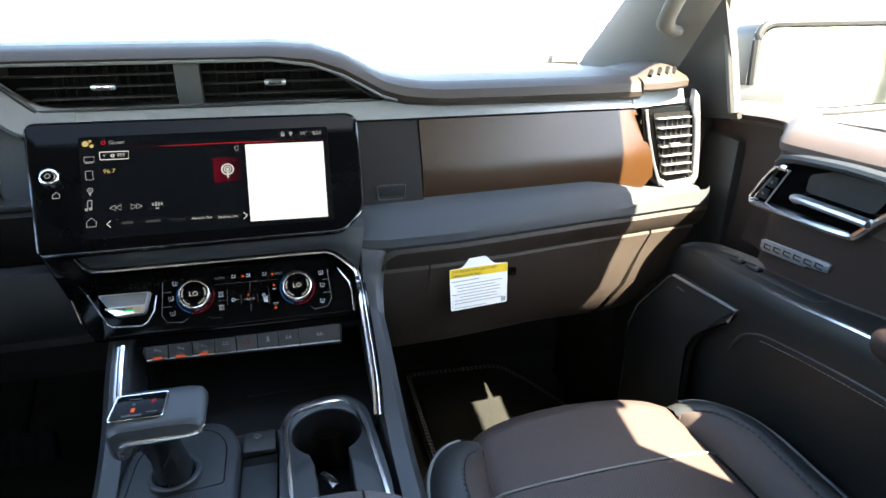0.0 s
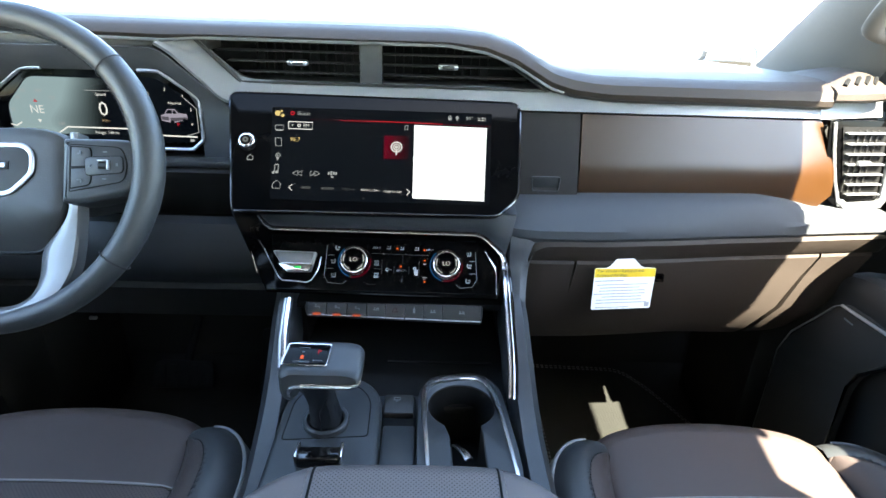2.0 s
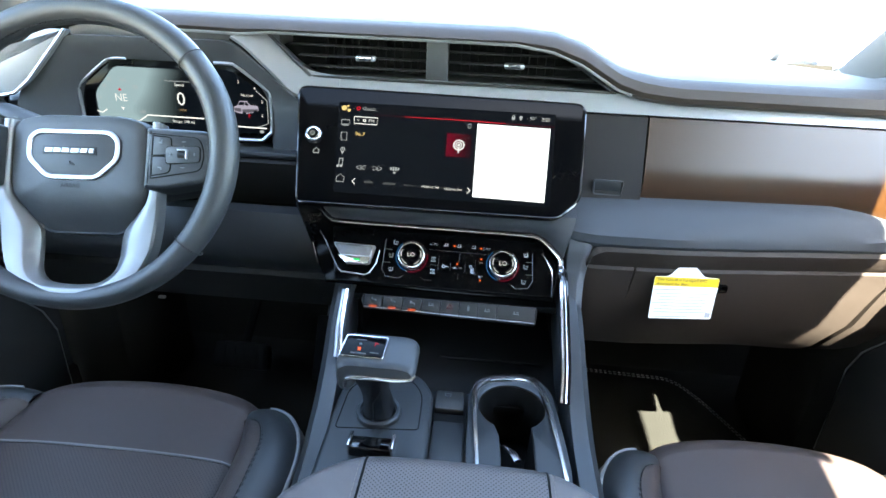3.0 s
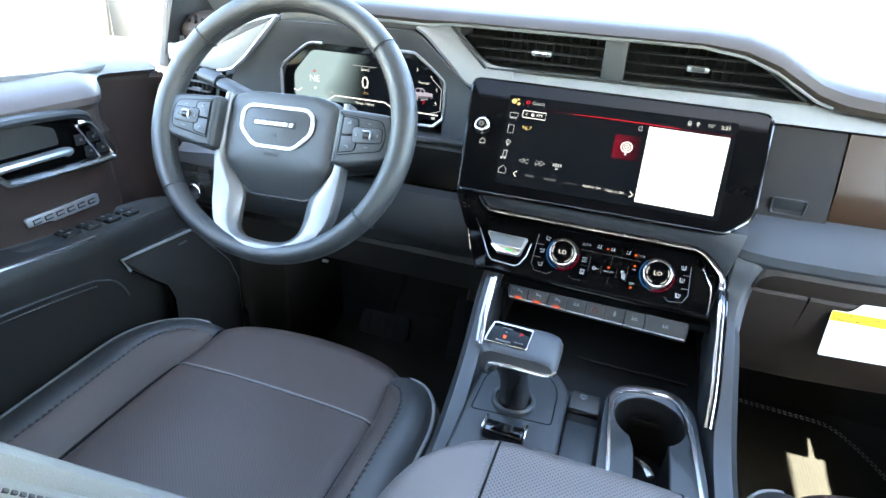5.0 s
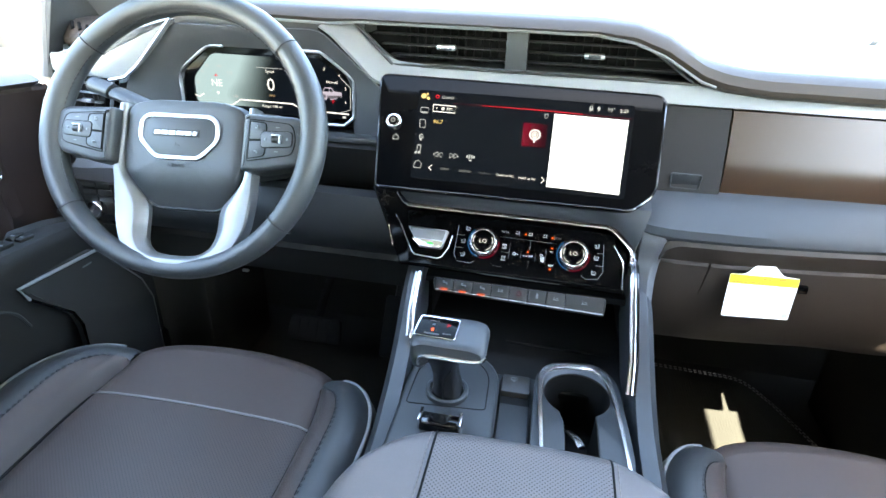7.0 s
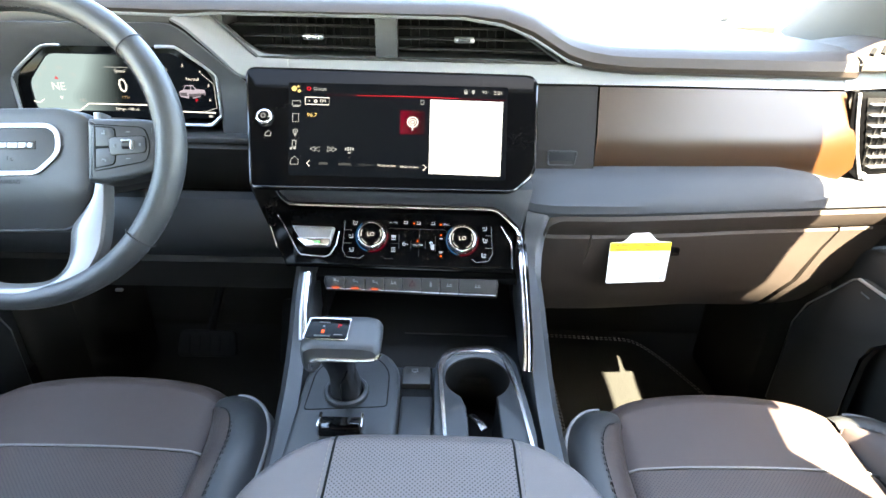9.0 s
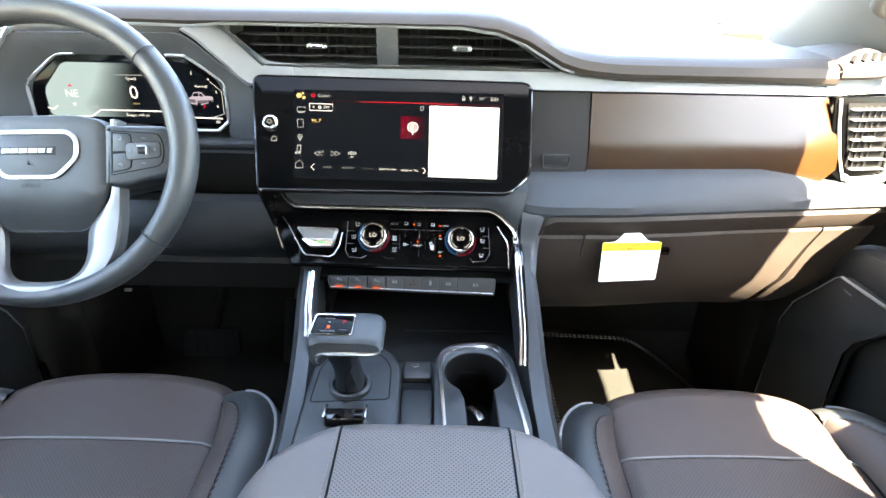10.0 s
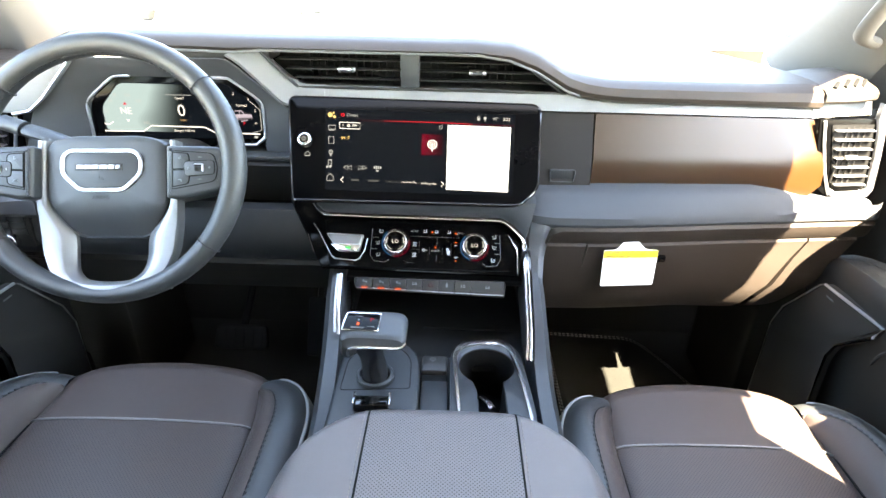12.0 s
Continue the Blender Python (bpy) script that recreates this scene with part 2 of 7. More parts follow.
def rounded(poly, r, n=5):
    """The polygon with its corners rounded by r (one number or one for each corner)."""
    out = []
    k = len(poly)
    for i in range(k):
        a, b, c = Vector(poly[i - 1]), Vector(poly[i]), Vector(poly[(i + 1) % k])
        rr = r[i] if isinstance(r, (list, tuple)) else r
        d0, d1 = a - b, c - b
        q = min(rr, d0.length * 0.49, d1.length * 0.49)
        p0, p1 = b + d0.normalized() * q, b + d1.normalized() * q
        for j in range(n + 1):
            t = j / n
            out.append(tuple((1 - t) ** 2 * p0 + 2 * t * (1 - t) * b + t * t * p1))
    return out


def smooth_path(pts, n=6, closed=False):
    """A Catmull-Rom curve through the points."""
    pts = [Vector(p) for p in pts]
    k = len(pts)
    out = []
    for i in range(k if closed else k - 1):
        p0 = pts[i - 1] if (closed or i > 0) else pts[i]
        p1, p2 = pts[i], pts[(i + 1) % k]
        p3 = pts[(i + 2) % k] if (closed or i + 2 < k) else p2
        for j in range(n):
            t = j / n
            out.append(0.5 * (2 * p1 + (p2 - p0) * t + (2 * p0 - 5 * p1 + 4 * p2 - p3) * t * t + (3 * p1 - p0 - 3 * p2 + p3) * t ** 3))
    if not closed:
        out.append(pts[-1])
    return out


def tube(pts, r, n=8, closed=False, flat=1.0, up=(0, 0, 1)):
    """A bar along the points; flat squeezes it along its second axis."""
    pts = [Vector(p) for p in pts]
    rows = []
    k = len(pts)
    for i, p in enumerate(pts):
        a = pts[i - 1] if (closed or i) else p
        b = pts[(i + 1) % k] if (closed or i < k - 1) else p
        d = (b - a).normalized()
        s = d.cross(Vector(up))
        if s.length < 1e-4:
            s = d.cross(Vector((0, 1, 0)))
        s.normalize()
        w = s.cross(d)
        rows.append([p + s * (r * math.cos(2 * math.pi * j / n)) + w * (r * flat * math.sin(2 * math.pi * j / n)) for j in range(n)])
    return sheet(rows, close_u=closed, close_v=True, caps=not closed)


def join(parts):
    """Several bmeshes that make up one part."""
    out = bmesh.new()
    for b in parts:
        me = bpy.data.meshes.new("joined")
        b.to_mesh(me)
        b.free()
        out.from_mesh(me)
        bpy.data.meshes.remove(me)
    return out


def ribbon(outer, inner, z, h, lip=0.0012):
    """A flat raised band between two lines of (x, y), with softened edges."""
    rows = []
    for (a, b), (c, d) in zip(outer, inner):
        o, i = Vector((a, b, z)), Vector((c, d, z))
        w = (i - o).normalized() * lip
        up = Vector((0, 0, h))
        rows.append([o - Vector((0, 0, h)), o + up * 0.4, o + w + up, o.lerp(i, 0.5) + up * 1.15, i - w + up, i + up * 0.4, i - Vector((0, 0, h))])
    return sheet(rows, caps=True)


def dashes(pts, step, length, r, lift=(0, 0, 0)):
    """Stitches along a line: short thick threads at an even step."""
    pts = [Vector(p) for p in pts]
    out = bmesh.new()
    run, nxt = 0.0, step * 0.5
    for a, b in zip(pts, pts[1:]):
        seg = (b - a).length
        d = (b - a).normalized() if seg > 1e-9 else Vector((1, 0, 0))
        while nxt <= run + seg:
            c = a + d * (nxt - run) + Vector(lift)
            s = d.cross(Vector((0, 0, 1)))
            s = s.normalized() if s.length > 1e-3 else Vector((1, 0, 0))
            w = s.cross(d)
            vs = [out.verts.new(c + d * (e * length / 2) + s * (x * r) + w * (y * r)) for e in (-1, 1) for x, y in ((1, 0), (0, 1), (-1, 0), (0, -1))]
            for j in range(4):
                out.faces.new((vs[j], vs[(j + 1) % 4], vs[4 + (j + 1) % 4], vs[4 + j]))
            out.faces.new(vs[3::-1])
            out.faces.new(vs[4:])
            nxt += step
        run += seg
    return out


def letters(text, size, m, align="CENTER"):
    """A line of writing in the built-in font, in local xy, as a mesh."""
    cu = bpy.data.curves.new("writing", "FONT")
    cu.body, cu.size, cu.align_x, cu.align_y, cu.resolution_u = text, size, align, "CENTER", 2
    ob = new("writing", cu)
    me = bpy.data.meshes.new_from_object(ob.evaluated_get(bpy.context.evaluated_depsgraph_get()))
    bm = bmesh.new()
    bm.from_mesh(me)
    bm.transform(m)
    bpy.data.objects.remove(ob)
    bpy.data.curves.remove(cu)
    bpy.data.meshes.remove(me)
    return bm


def lerp(table, x):
    """A value between the rows of a small table of (x, value)."""
    if x <= table[0][0]:
        return table[0][1]
    for (a, p), (b, q) in zip(table, table[1:]):
        if x <= b:
            t = (x - a) / (b - a)
            return p + (q - p) * t
    return table[-1][1]


def span(a, b, n):
    return [a + (b - a) * i / (n - 1) for i in range(n)]


def ease(t):
    t = max(0.0, min(1.0, t))
    return t * t * (3 - 2 * t)


def bars(spec, m):
    """Thin flat bars in local xy: (x, y, width, height) each."""
    return join([box((x, y, 0.0004), (w, h, 0.0006), 0, m=m) for x, y, w, h in spec])


def facing(origin, right, up):
    """The pose of a local plane: x along right, y along up, z out of it."""
    r, u = Vector(right).normalized(), Vector(up).normalized()
    n = r.cross(u).normalized()
    u = n.cross(r)
    m = Matrix((r, u, n)).transposed().to_4x4()
    m.translation = origin
    return m

# ---- setting: cab shell, ground and distance ----


def upright(y):
    return facing((0, y, 0), (1, 0, 0), (0, 0, 1))


def cab_shell():
    floor = thing("floor", "black carpeted cab floor rising to a toe board", "floor", kind="structure")
    rows = [[(x, y, z) for y, z in ((-1.9, -0.022), (-0.3, -0.022), (0.42, -0.022), (0.54, 0.0), (0.62, 0.14), (0.72, 0.34), (0.74, 0.62), (0.74, 0.78))] for x in (-0.84, -0.3, 0.3, 0.84)]
    piece("carpet", thick(sheet(rows), 0.012), "carpet", floor)
    tunnel = [[(x, y, z) for x, z in ((-0.20, 0.005), (-0.17, 0.16), (-0.10, 0.19), (0.10, 0.19), (0.17, 0.16), (0.20, 0.005))] for y in (-0.55, 0.2, 0.66)]
    piece("tunnel", sheet(tunnel), "carpet", floor)
    roof = thing("ceiling", "grey cloth cab headliner", "ceiling", kind="structure")
    rows = [[(x, y, 1.225 + 0.03 * (1 - (x / 0.73) ** 2) - 0.02 * ease((y + 0.5) / 0.6)) for x in np.linspace(-0.75, 0.75, 9)] for y in (-1.95, -1.2, -0.6, -0.25, -0.04)]
    piece("headliner", thick(sheet(rows), 0.03), "headliner", roof)
    back = thing("wall_rear", "rear cab wall with a wide window", "wall", kind="structure")
    piece("lower_panel", box((0, -1.93, 0.46), (1.70, 0.05, 0.94), 0.01), "black_leather", back)
    for s in (-1, 1):
        piece("corner_post", box((s * 0.74, -1.93, 1.08), (0.24, 0.05, 0.32), 0.01), "headliner", back)
    piece("upper_rail", box((0, -1.93, 1.20), (1.40, 0.05, 0.08), 0.01), "headliner", back)
    for s, nm in ((-1, "wall_left"), (1, "wall_right")):
        w = thing(nm, "cab side with roof rail, door posts and rear door", "wall", kind="structure")
        x = s * 0.80
        # unseen rail, bent to bound the sun that reaches seat and dash
        rail = smooth_path([(s * 0.755, -1.95, 1.215), (s * 0.73, -1.1, 1.225), (s * 0.750, -0.75, 1.225), (s * 0.780, -0.58, 1.225), (s * 0.782, -0.42, 1.230), (s * 0.752, -0.30, 1.232), (s * 0.715, -0.20, 1.222), (s * 0.670, -0.08, 1.20)], 6)
        piece("roof_rail", tube(rail, 0.040, 12), "headliner", w)
        # unseen post, its front edge placed to narrow the sunlit band on the seat
        rows = [[(s * (0.83 - 0.13 * t), -0.690 - 0.03 * t, z), (s * (0.775 - 0.13 * t), -0.660 - 0.05 * t, z), (s * (0.775 - 0.13 * t), -0.86 - 0.02 * t, z), (s * (0.83 - 0.13 * t), -0.86 - 0.02 * t, z)] for t, z in ((0, 0.02), (0, 0.76), (0.5, 0.98), (1.0, 1.21))]
        piece("post", sheet(rows, close_v=True, caps=True), "tan_pillar", w)
        piece("rear_door_panel", box((x + s * 0.02, -1.36, 0.38), (0.06, 1.10, 0.74), 0.02), "black_leather", w)
        piece("rear_post", box((x - s * 0.02, -1.86, 0.97), (0.09, 0.14, 0.52), 0.02), "headliner", w)
        piece("sill", box((s * 0.85, -0.55, 0.04), (0.06, 2.70, 0.20), 0.01), "dark_plastic", w)
        piece("kick_panel", box((s * 0.775, 0.33, 0.20), (0.15, 0.27, 0.44), 0.02), "carpet", w)
        piece("cowl_side", box((s * 0.86, 0.46, 0.33), (0.06, 0.76, 0.74), 0.02), "dark_plastic", w)


def pillar(s):
    """Sloping windscreen post with its trim, and the dark triangular corner by the door glass."""
    post = thing("pillar_left" if s < 0 else "pillar_right", "warm grey windscreen pillar trim with a grab handle" if s > 0 else "warm grey windscreen pillar trim", "pillar", kind="structure")
    k = s * (0.735 if s > 0 else 0.775)
    a0, a1 = Vector((k, 0.49, 0.795)), Vector((k - s * (0.035 if s > 0 else 0.06), -0.09, 1.185))
    b0, b1 = Vector((k + s * 0.050, 0.23, 0.79)), Vector((k + s * 0.005, -0.13, 1.185))
    rows = []
    for i in range(13):
        t = i / 12
        a, b = a0.lerp(a1, t), b0.lerp(b1, t)
        bow = Vector((0, 0.002, 0.003)) * math.sin(math.pi * t)
        inn = Vector((-s * 0.022, -0.012, -0.012))
        rows.append([a + bow, a.lerp(b, 0.15) + bow + inn * 0.7, a.lerp(b, 0.5) + bow + inn, a.lerp(b, 0.85) + bow + inn * 0.6, b + bow])
    piece("pillar_trim", thick(sheet(rows), 0.012), "tan_pillar", post)
    corner = [(0.36, -0.08), (0.07, -0.04), (0.115, 0.15), (0.03, 0.29), (0.10, 0.29), (0.24, 0.18)]
    m = facing((s * (0.805 if s > 0 else 0.845), 0, 0.775), (0, 1, 0), (-s * 0.15, 0, 1))
    piece("corner_panel", plate(corner, 0.010, m, 0.003), "dark_plastic", post)
    if s > 0:
        h = smooth_path([(0.735, 0.165, 0.872), (0.705, 0.155, 0.884), (0.690, 0.11, 0.925), (0.678, 0.04, 0.985), (0.675, -0.03, 1.05), (0.70, -0.07, 1.09)], 6)
        piece("grab_handle", tube(h, 0.015, 12, flat=0.7), "tan_pillar", post)
    return post


def glazing():
    w = thing("window_1", "clear curved windscreen", "windscreen", kind="structure")
    rows = []
    for i in range(9):
        t = i / 8
        y, z = 0.78 - 0.78 * t, 0.79 + 0.41 * t
        rows.append([(x, y + 0.10 * (1 - (x / 0.78) ** 2) * (1 - 0.5 * t), z + 0.01) for x in np.linspace(-0.78 + 0.06 * t, 0.78 - 0.06 * t, 11)])
    ob = piece("pane", sheet(rows), "glass", w)
    ob.visible_shadow = False


def outside():
    g = new("ground", bpy.data.meshes.new("ground"))
    bm = bmesh.new()
    bmesh.ops.create_grid(bm, x_segments=8, y_segments=8, size=400)
    bmesh.ops.translate(bm, vec=(0, 0, -0.78), verts=bm.verts)
    bm.to_mesh(g.data)
    bm.free()
    g.data.materials.append(M["concrete"])
    tagged(g, "sunlit pale concrete car park", "ground", kind="structure")


def parked_car(x, y, turn, paint, label):
    """A plain parked saloon, seen far off through the windscreen."""
    car = thing("parked_car", label, "car", (x, y, -0.78), group="parked cars")
    m = pose(x, y, -0.78, 0, 0, turn)
    prof = [(-2.2, 0.35), (-2.25, 0.62), (-2.0, 0.86), (-1.25, 0.92), (-0.75, 1.36), (0.55, 1.40), (1.30, 0.98), (2.10, 0.88), (2.25, 0.60), (2.2, 0.35)]
    rows = []
    for k, (w, sc) in enumerate(((-0.86, 0.96), (-0.80, 1.0), (0.80, 1.0), (0.86, 0.96))):
        rows.append([m @ Vector((a, w * (1 if b < 0.95 else 0.80), b * sc)) for a, b in rounded(prof, 0.12, 3)])
    body = piece("body", sheet(rows, close_v=True, caps=True), paint, car)
    for s in (-1, 1):
        sub("side_window", plate([(-0.98, 0.96), (-0.66, 1.30), (0.48, 1.33), (1.02, 0.98)], 0.02, m @ facing((0, s * 0.77, 0), (1, 0, 0), (0, -s * 0.2, 1)), base=0.0), "dark_glass", body)
        for a in (-1.35, 1.40):
            piece("wheel", disc((0, 0, -0.1), 0.33, 0.2, m @ Matrix.Translation((a, s * 0.80, 0.33)) @ pose(0, 0, 0, 90, 0, 0), 24, 0.03), "tyre", car)
    return car


def tree(x, y, h, seed):
    rnd = random.Random(seed)
    t = thing("tree", "leafy green tree with an uneven crown", "tree", (x, y, -0.78), group="trees")
    piece("trunk", tube([(x, y, -0.8), (x + 0.1, y, h * 0.25), (x, y + 0.1, h * 0.5)], 0.22, 8), "bark", t)
    for i in range(5):
        a = i * 1.3
        piece("limb", tube([(x, y, h * (0.25 + 0.05 * i)), (x + math.cos(a) * h * 0.14, y + math.sin(a) * h * 0.14, h * (0.42 + 0.05 * i)), (x + math.cos(a) * h * 0.25, y + math.sin(a) * h * 0.25, h * (0.52 + 0.05 * i))], 0.08, 6), "bark", t)
    bm = bmesh.new()
    lobes = [(rnd.uniform(-1, 1) * h * 0.26, rnd.uniform(-1, 1) * h * 0.26, h * rnd.uniform(0.42, 0.95), h * rnd.uniform(0.10, 0.19)) for _ in range(16)]
    for lx, ly, lz, lr in lobes:
        for _ in range(130):
            v = Vector((rnd.gauss(0, 1), rnd.gauss(0, 1), rnd.gauss(0, 1))).normalized() * lr * rnd.uniform(0.6, 1.1)
            c = Vector((x + lx, y + ly, lz)) + v
            u = Vector((rnd.gauss(0, 1), rnd.gauss(0, 1), rnd.gauss(0, 1))).normalized()
            w = u.cross(v).normalized()
            r = rnd.uniform(0.10, 0.22)
            bm.faces.new([bm.verts.new(c + u * r), bm.verts.new(c + w * r * 0.6), bm.verts.new(c - u * r), bm.verts.new(c - w * r * 0.6)])
    me = bpy.data.meshes.new("crown")
    bm.to_mesh(me)
    bm.free()
    me.materials.append(M["leaf"])
    under(new("crown", me), t)


def surroundings():
    for i, (x, y, turn, paint) in enumerate(((-7.5, 17, 86, "body_white"), (-3.6, 17.5, 92, "car_grey"), (1.5, 18, 90, "body_white"), (9.5, 17, 95, "car_grey"), (13.5, 17.2, 88, "body_white"))):
        parked_car(x, y, turn, paint, "white saloon parked in the sun" if paint == "body_white" else "grey saloon parked in the sun")
    b = thing("low_building", "long pale low building with dark windows", "building", (8, 48, -0.78))
    piece("wall", box((8, 48, 1.4), (60, 8, 4.4), 0.05), "building", b)
    piece("roof", box((8, 48, 3.75), (61, 9, 0.3), 0.05), "dark_plastic", b)
    for i in range(14):
        w = piece("window", box((-17 + i * 3.9, 43.98, 1.3), (1.8, 0.08, 1.5), 0.02), "body_white", b)
        sub("pane", box((-17 + i * 3.9, 43.93, 1.3), (1.6, 0.04, 1.3), 0), "dark_glass", w)
    for i, (x, y, h) in enumerate(((7.0, -14, 6.5), (12.0, -20, 8.0), (4.2, -24, 7.0), (-9, -13, 6.5), (-14, -19, 8.0), (-6, -25, 7.5), (-13, 6, 6.0))):
        tree(x, y, h, 40 + i)


cab_shell()
pillar(-1)
pillar(1)
glazing()
outside()
surroundings()


# ---- dashboard ----
dash = thing("dashboard", "dark umber and slate dashboard with stitched seams", "dashboard", (0, 0.3, 0.5))
LIP = [(-0.86, 0.780), (-0.76, 0.785), (-0.63, 0.838), (-0.60, 0.846), (-0.34, 0.842), (-0.30, 0.846), (0.06, 0.846), (0.116, 0.838), (0.16, 0.822), (0.215, 0.791), (0.25, 0.780), (0.31, 0.775), (0.66, 0.773)]
LIP_TOP = [(-0.86, 0.800), (-0.76, 0.806), (-0.63, 0.858), (-0.60, 0.862), (-0.34, 0.860), (0.06, 0.860), (0.116, 0.856), (0.16, 0.843), (0.22, 0.811), (0.27, 0.801), (0.31, 0.799), (0.56, 0.799), (0.61, 0.800), (0.66, 0.802)]
XS = sorted(set([-0.80, -0.76, -0.72, -0.67, -0.63, -0.615, -0.60, -0.5, -0.4, -0.345, -0.32, -0.30, -0.2, -0.1, 0.0, 0.06, 0.09, 0.116, 0.14, 0.16, 0.18, 0.20, 0.215, 0.235, 0.25, 0.28, 0.31, 0.4, 0.5, 0.56, 0.59, 0.62, 0.645]))


def pad_section(x):
    zb, zt = lerp(LIP, x), lerp(LIP_TOP, x)
    h = zt - zb
    back = zt - 0.002 - 0.02 * ease((zt - 0.80) / 0.06)
    return [(x, 0.150, zb), (x, 0.116, zb), (x, 0.109, zb + 0.004), (x, 0.107, zb + 0.35 * h), (x, 0.112, zb + 0.75 * h), (x, 0.124, zt), (x, 0.132, zt + 0.0015),
            (x, 0.1345, zt - 0.0012), (x, 0.137, zt + 0.0022), (x, 0.16, zt + 0.004), (x, 0.24, zt + 0.004), (x, 0.40, back), (x, 0.62, back - 0.012), (x, 0.80, back - 0.03)]


piece("top_pad", thick(sheet([pad_section(x) for x in XS]), -0.004), "dash_pad", dash, "dark umber stitched leather top pad")
piece("pad_stitching", dashes([(x, 0.129, lerp(LIP_TOP, x) + 0.0018) for x in np.linspace(-0.60, 0.60, 120)], 0.006, 0.004, 0.0005), "thread_dark", dash)
seam = [(x, 0.148, lerp(LIP_TOP, x) + 0.0042) for x in span(-0.60, 0.54, 60)] + [(0.560, 0.151, 0.8036), (0.578, 0.160, 0.8040), (0.592, 0.178, 0.8040), (0.604, 0.202, 0.8040), (0.618, 0.226, 0.8040)]
piece("pad_seam", tube(seam, 0.0013, 5), "thread_dark", dash, "dark seam along the top pad")
piece("pad_edge_trim", tube([(x, 0.1085, lerp(LIP, x) - 0.0015) for x in XS if -0.61 < x < 0.24], 0.0027, 6), "silver_paint", dash, "thin bright trim line")


def strip(name, mat, top, bottom, xs, label="", t=0.004):
    """A long facia band: top and bottom give (y, z) for each x."""
    rows = []
    for x in xs:
        (y0, z0), (y1, z1) = top(x), bottom(x)
        rows.append([(x, y0 + 0.006, z0), (x, y0, z0 - 0.001), (x, 0.5 * (y0 + y1) - 0.0015, 0.5 * (z0 + z1)), (x, y1, z1 + 0.001), (x, y1 + 0.006, z1)])
    return piece(name, thick(sheet(rows), t), mat, dash, label)


def end_curve(x):
    return 0.03 * ease((x - 0.60) / 0.16)


strip("silver_band", "silver_paint", lambda x: (0.121 + end_curve(x), lerp([(0.14, 0.787), (0.20, 0.785), (0.25, 0.778), (0.31, 0.7735)], x)), lambda x: (0.111 + end_curve(x), 0.7545), span(-0.205, 0.638, 33), "satin silver facia band")
PANEL_LOW = [(0.17, 0.630), (0.40, 0.635), (0.55, 0.638), (0.60, 0.631), (0.65, 0.617), (0.70, 0.609), (0.79, 0.609)]
strip("upper_cubby_lid", "lid_black", lambda x: (0.116, 0.7525), lambda x: (0.076, lerp(PANEL_LOW, x)), span(0.172, 0.2660, 5), "dark umber lid with a finger slot")
rows = []
PANEL = [(0.122, 0.7525), (0.1150, 0.7515), (0.1130, 0.7460), (0.1080, 0.7310), (0.1030, 0.7160), (0.0980, 0.7010), (0.0938, 0.6885), (0.0912, 0.6805), (0.0898, 0.6735), (0.0890, 0.6650), (0.0880, 0.6500), (0.0872, 0.632), (0.089, 0.627)]
for u in span(0.0, 1.0, 22):
    row = []
    for y, z in PANEL:
        x = 0.2690 + u * (lerp([(0.627, 0.652), (0.652, 0.688), (0.685, 0.676), (0.7525, 0.645)], z) - 0.2690)
        zz = 0.688 + (z - 0.688) * (0.691 - lerp(PANEL_LOW, x)) / 0.058 if z < 0.688 else z
        row.append((x, y + end_curve(x), zz))
    rows.append(row)
piece("passenger_panel", thick(sheet(rows), 0.004), "umber_wood", dash, "satin red-brown facia panel with a soft crease")
slot = piece("finger_slot", plate(rounded([(0.196, 0.639), (0.236, 0.639), (0.238, 0.661), (0.194, 0.661)], 0.004), 0.003, facing((0, 0.0830, 0), (1, 0, 0), (0, 0, 1)) @ pose(0, 0, 0), 0.001), "dark_slate", dash)
sub("slot_rim", tube([(p[0], 0.0790, p[1]) for p in rounded([(0.196, 0.639), (0.236, 0.639), (0.238, 0.661), (0.194, 0.661)], 0.004)], 0.0014, 6, closed=True, up=(0, 1, 0)), "slate_plastic", slot)

SHELF = [(0.12, 0.045), (0.145, 0.022), (0.17, 0.008), (0.20, 0.001), (0.30, 0.004), (0.40, 0.0155), (0.50, 0.030), (0.60, 0.042), (0.70, 0.055), (0.765, 0.063), (0.773, 0.066), (0.781, 0.073)]


SHELF_X = span(0.125, 0.765, 28) + [0.769, 0.773, 0.777]


def shelf_section(x):
    y = lerp(SHELF, x)
    yb = max(0.062 + end_curve(x), y + 0.03)
    zp = lerp(PANEL_LOW, x)
    return [(x, yb + 0.035, zp - 0.001), (x, yb, zp - 0.001), (x, yb - 0.4 * (yb - y), zp - 0.008), (x, y + 0.008, zp - 0.024), (x, y + 0.001, 0.602), (x, y, 0.5935), (x, y + 0.004, 0.588), (x, y + 0.02, 0.587)]


piece("shelf_pad", thick(sheet([shelf_section(x) for x in SHELF_X]), -0.004), "soft_slate", dash, "slate soft lower dash roll")
piece("shelf_stitching", dashes([(x, lerp(SHELF, x) - 0.0008, 0.5965) for x in np.linspace(0.20, 0.77, 90)], 0.0055, 0.0036, 0.0008), "thread_light", dash)


def under_section(x):
    y = lerp(SHELF, x)
    r = 0.030
    k = max(0.0, (0.216 - x) / r)
    d = r * (1 - math.sqrt(max(0.0, 1 - k * k)))         # how far the rounded end falls
    return [(x, y + 0.022, 0.586 - d), (x, y + 0.004, 0.585 - d), (x, y + 0.001, 0.580 - d), (x, y + 0.010, min(0.558, 0.5785 - d)), (x, y + 0.014, min(0.5535, 0.577 - d)), (x, y + 0.03, min(0.553, 0.576 - d))]


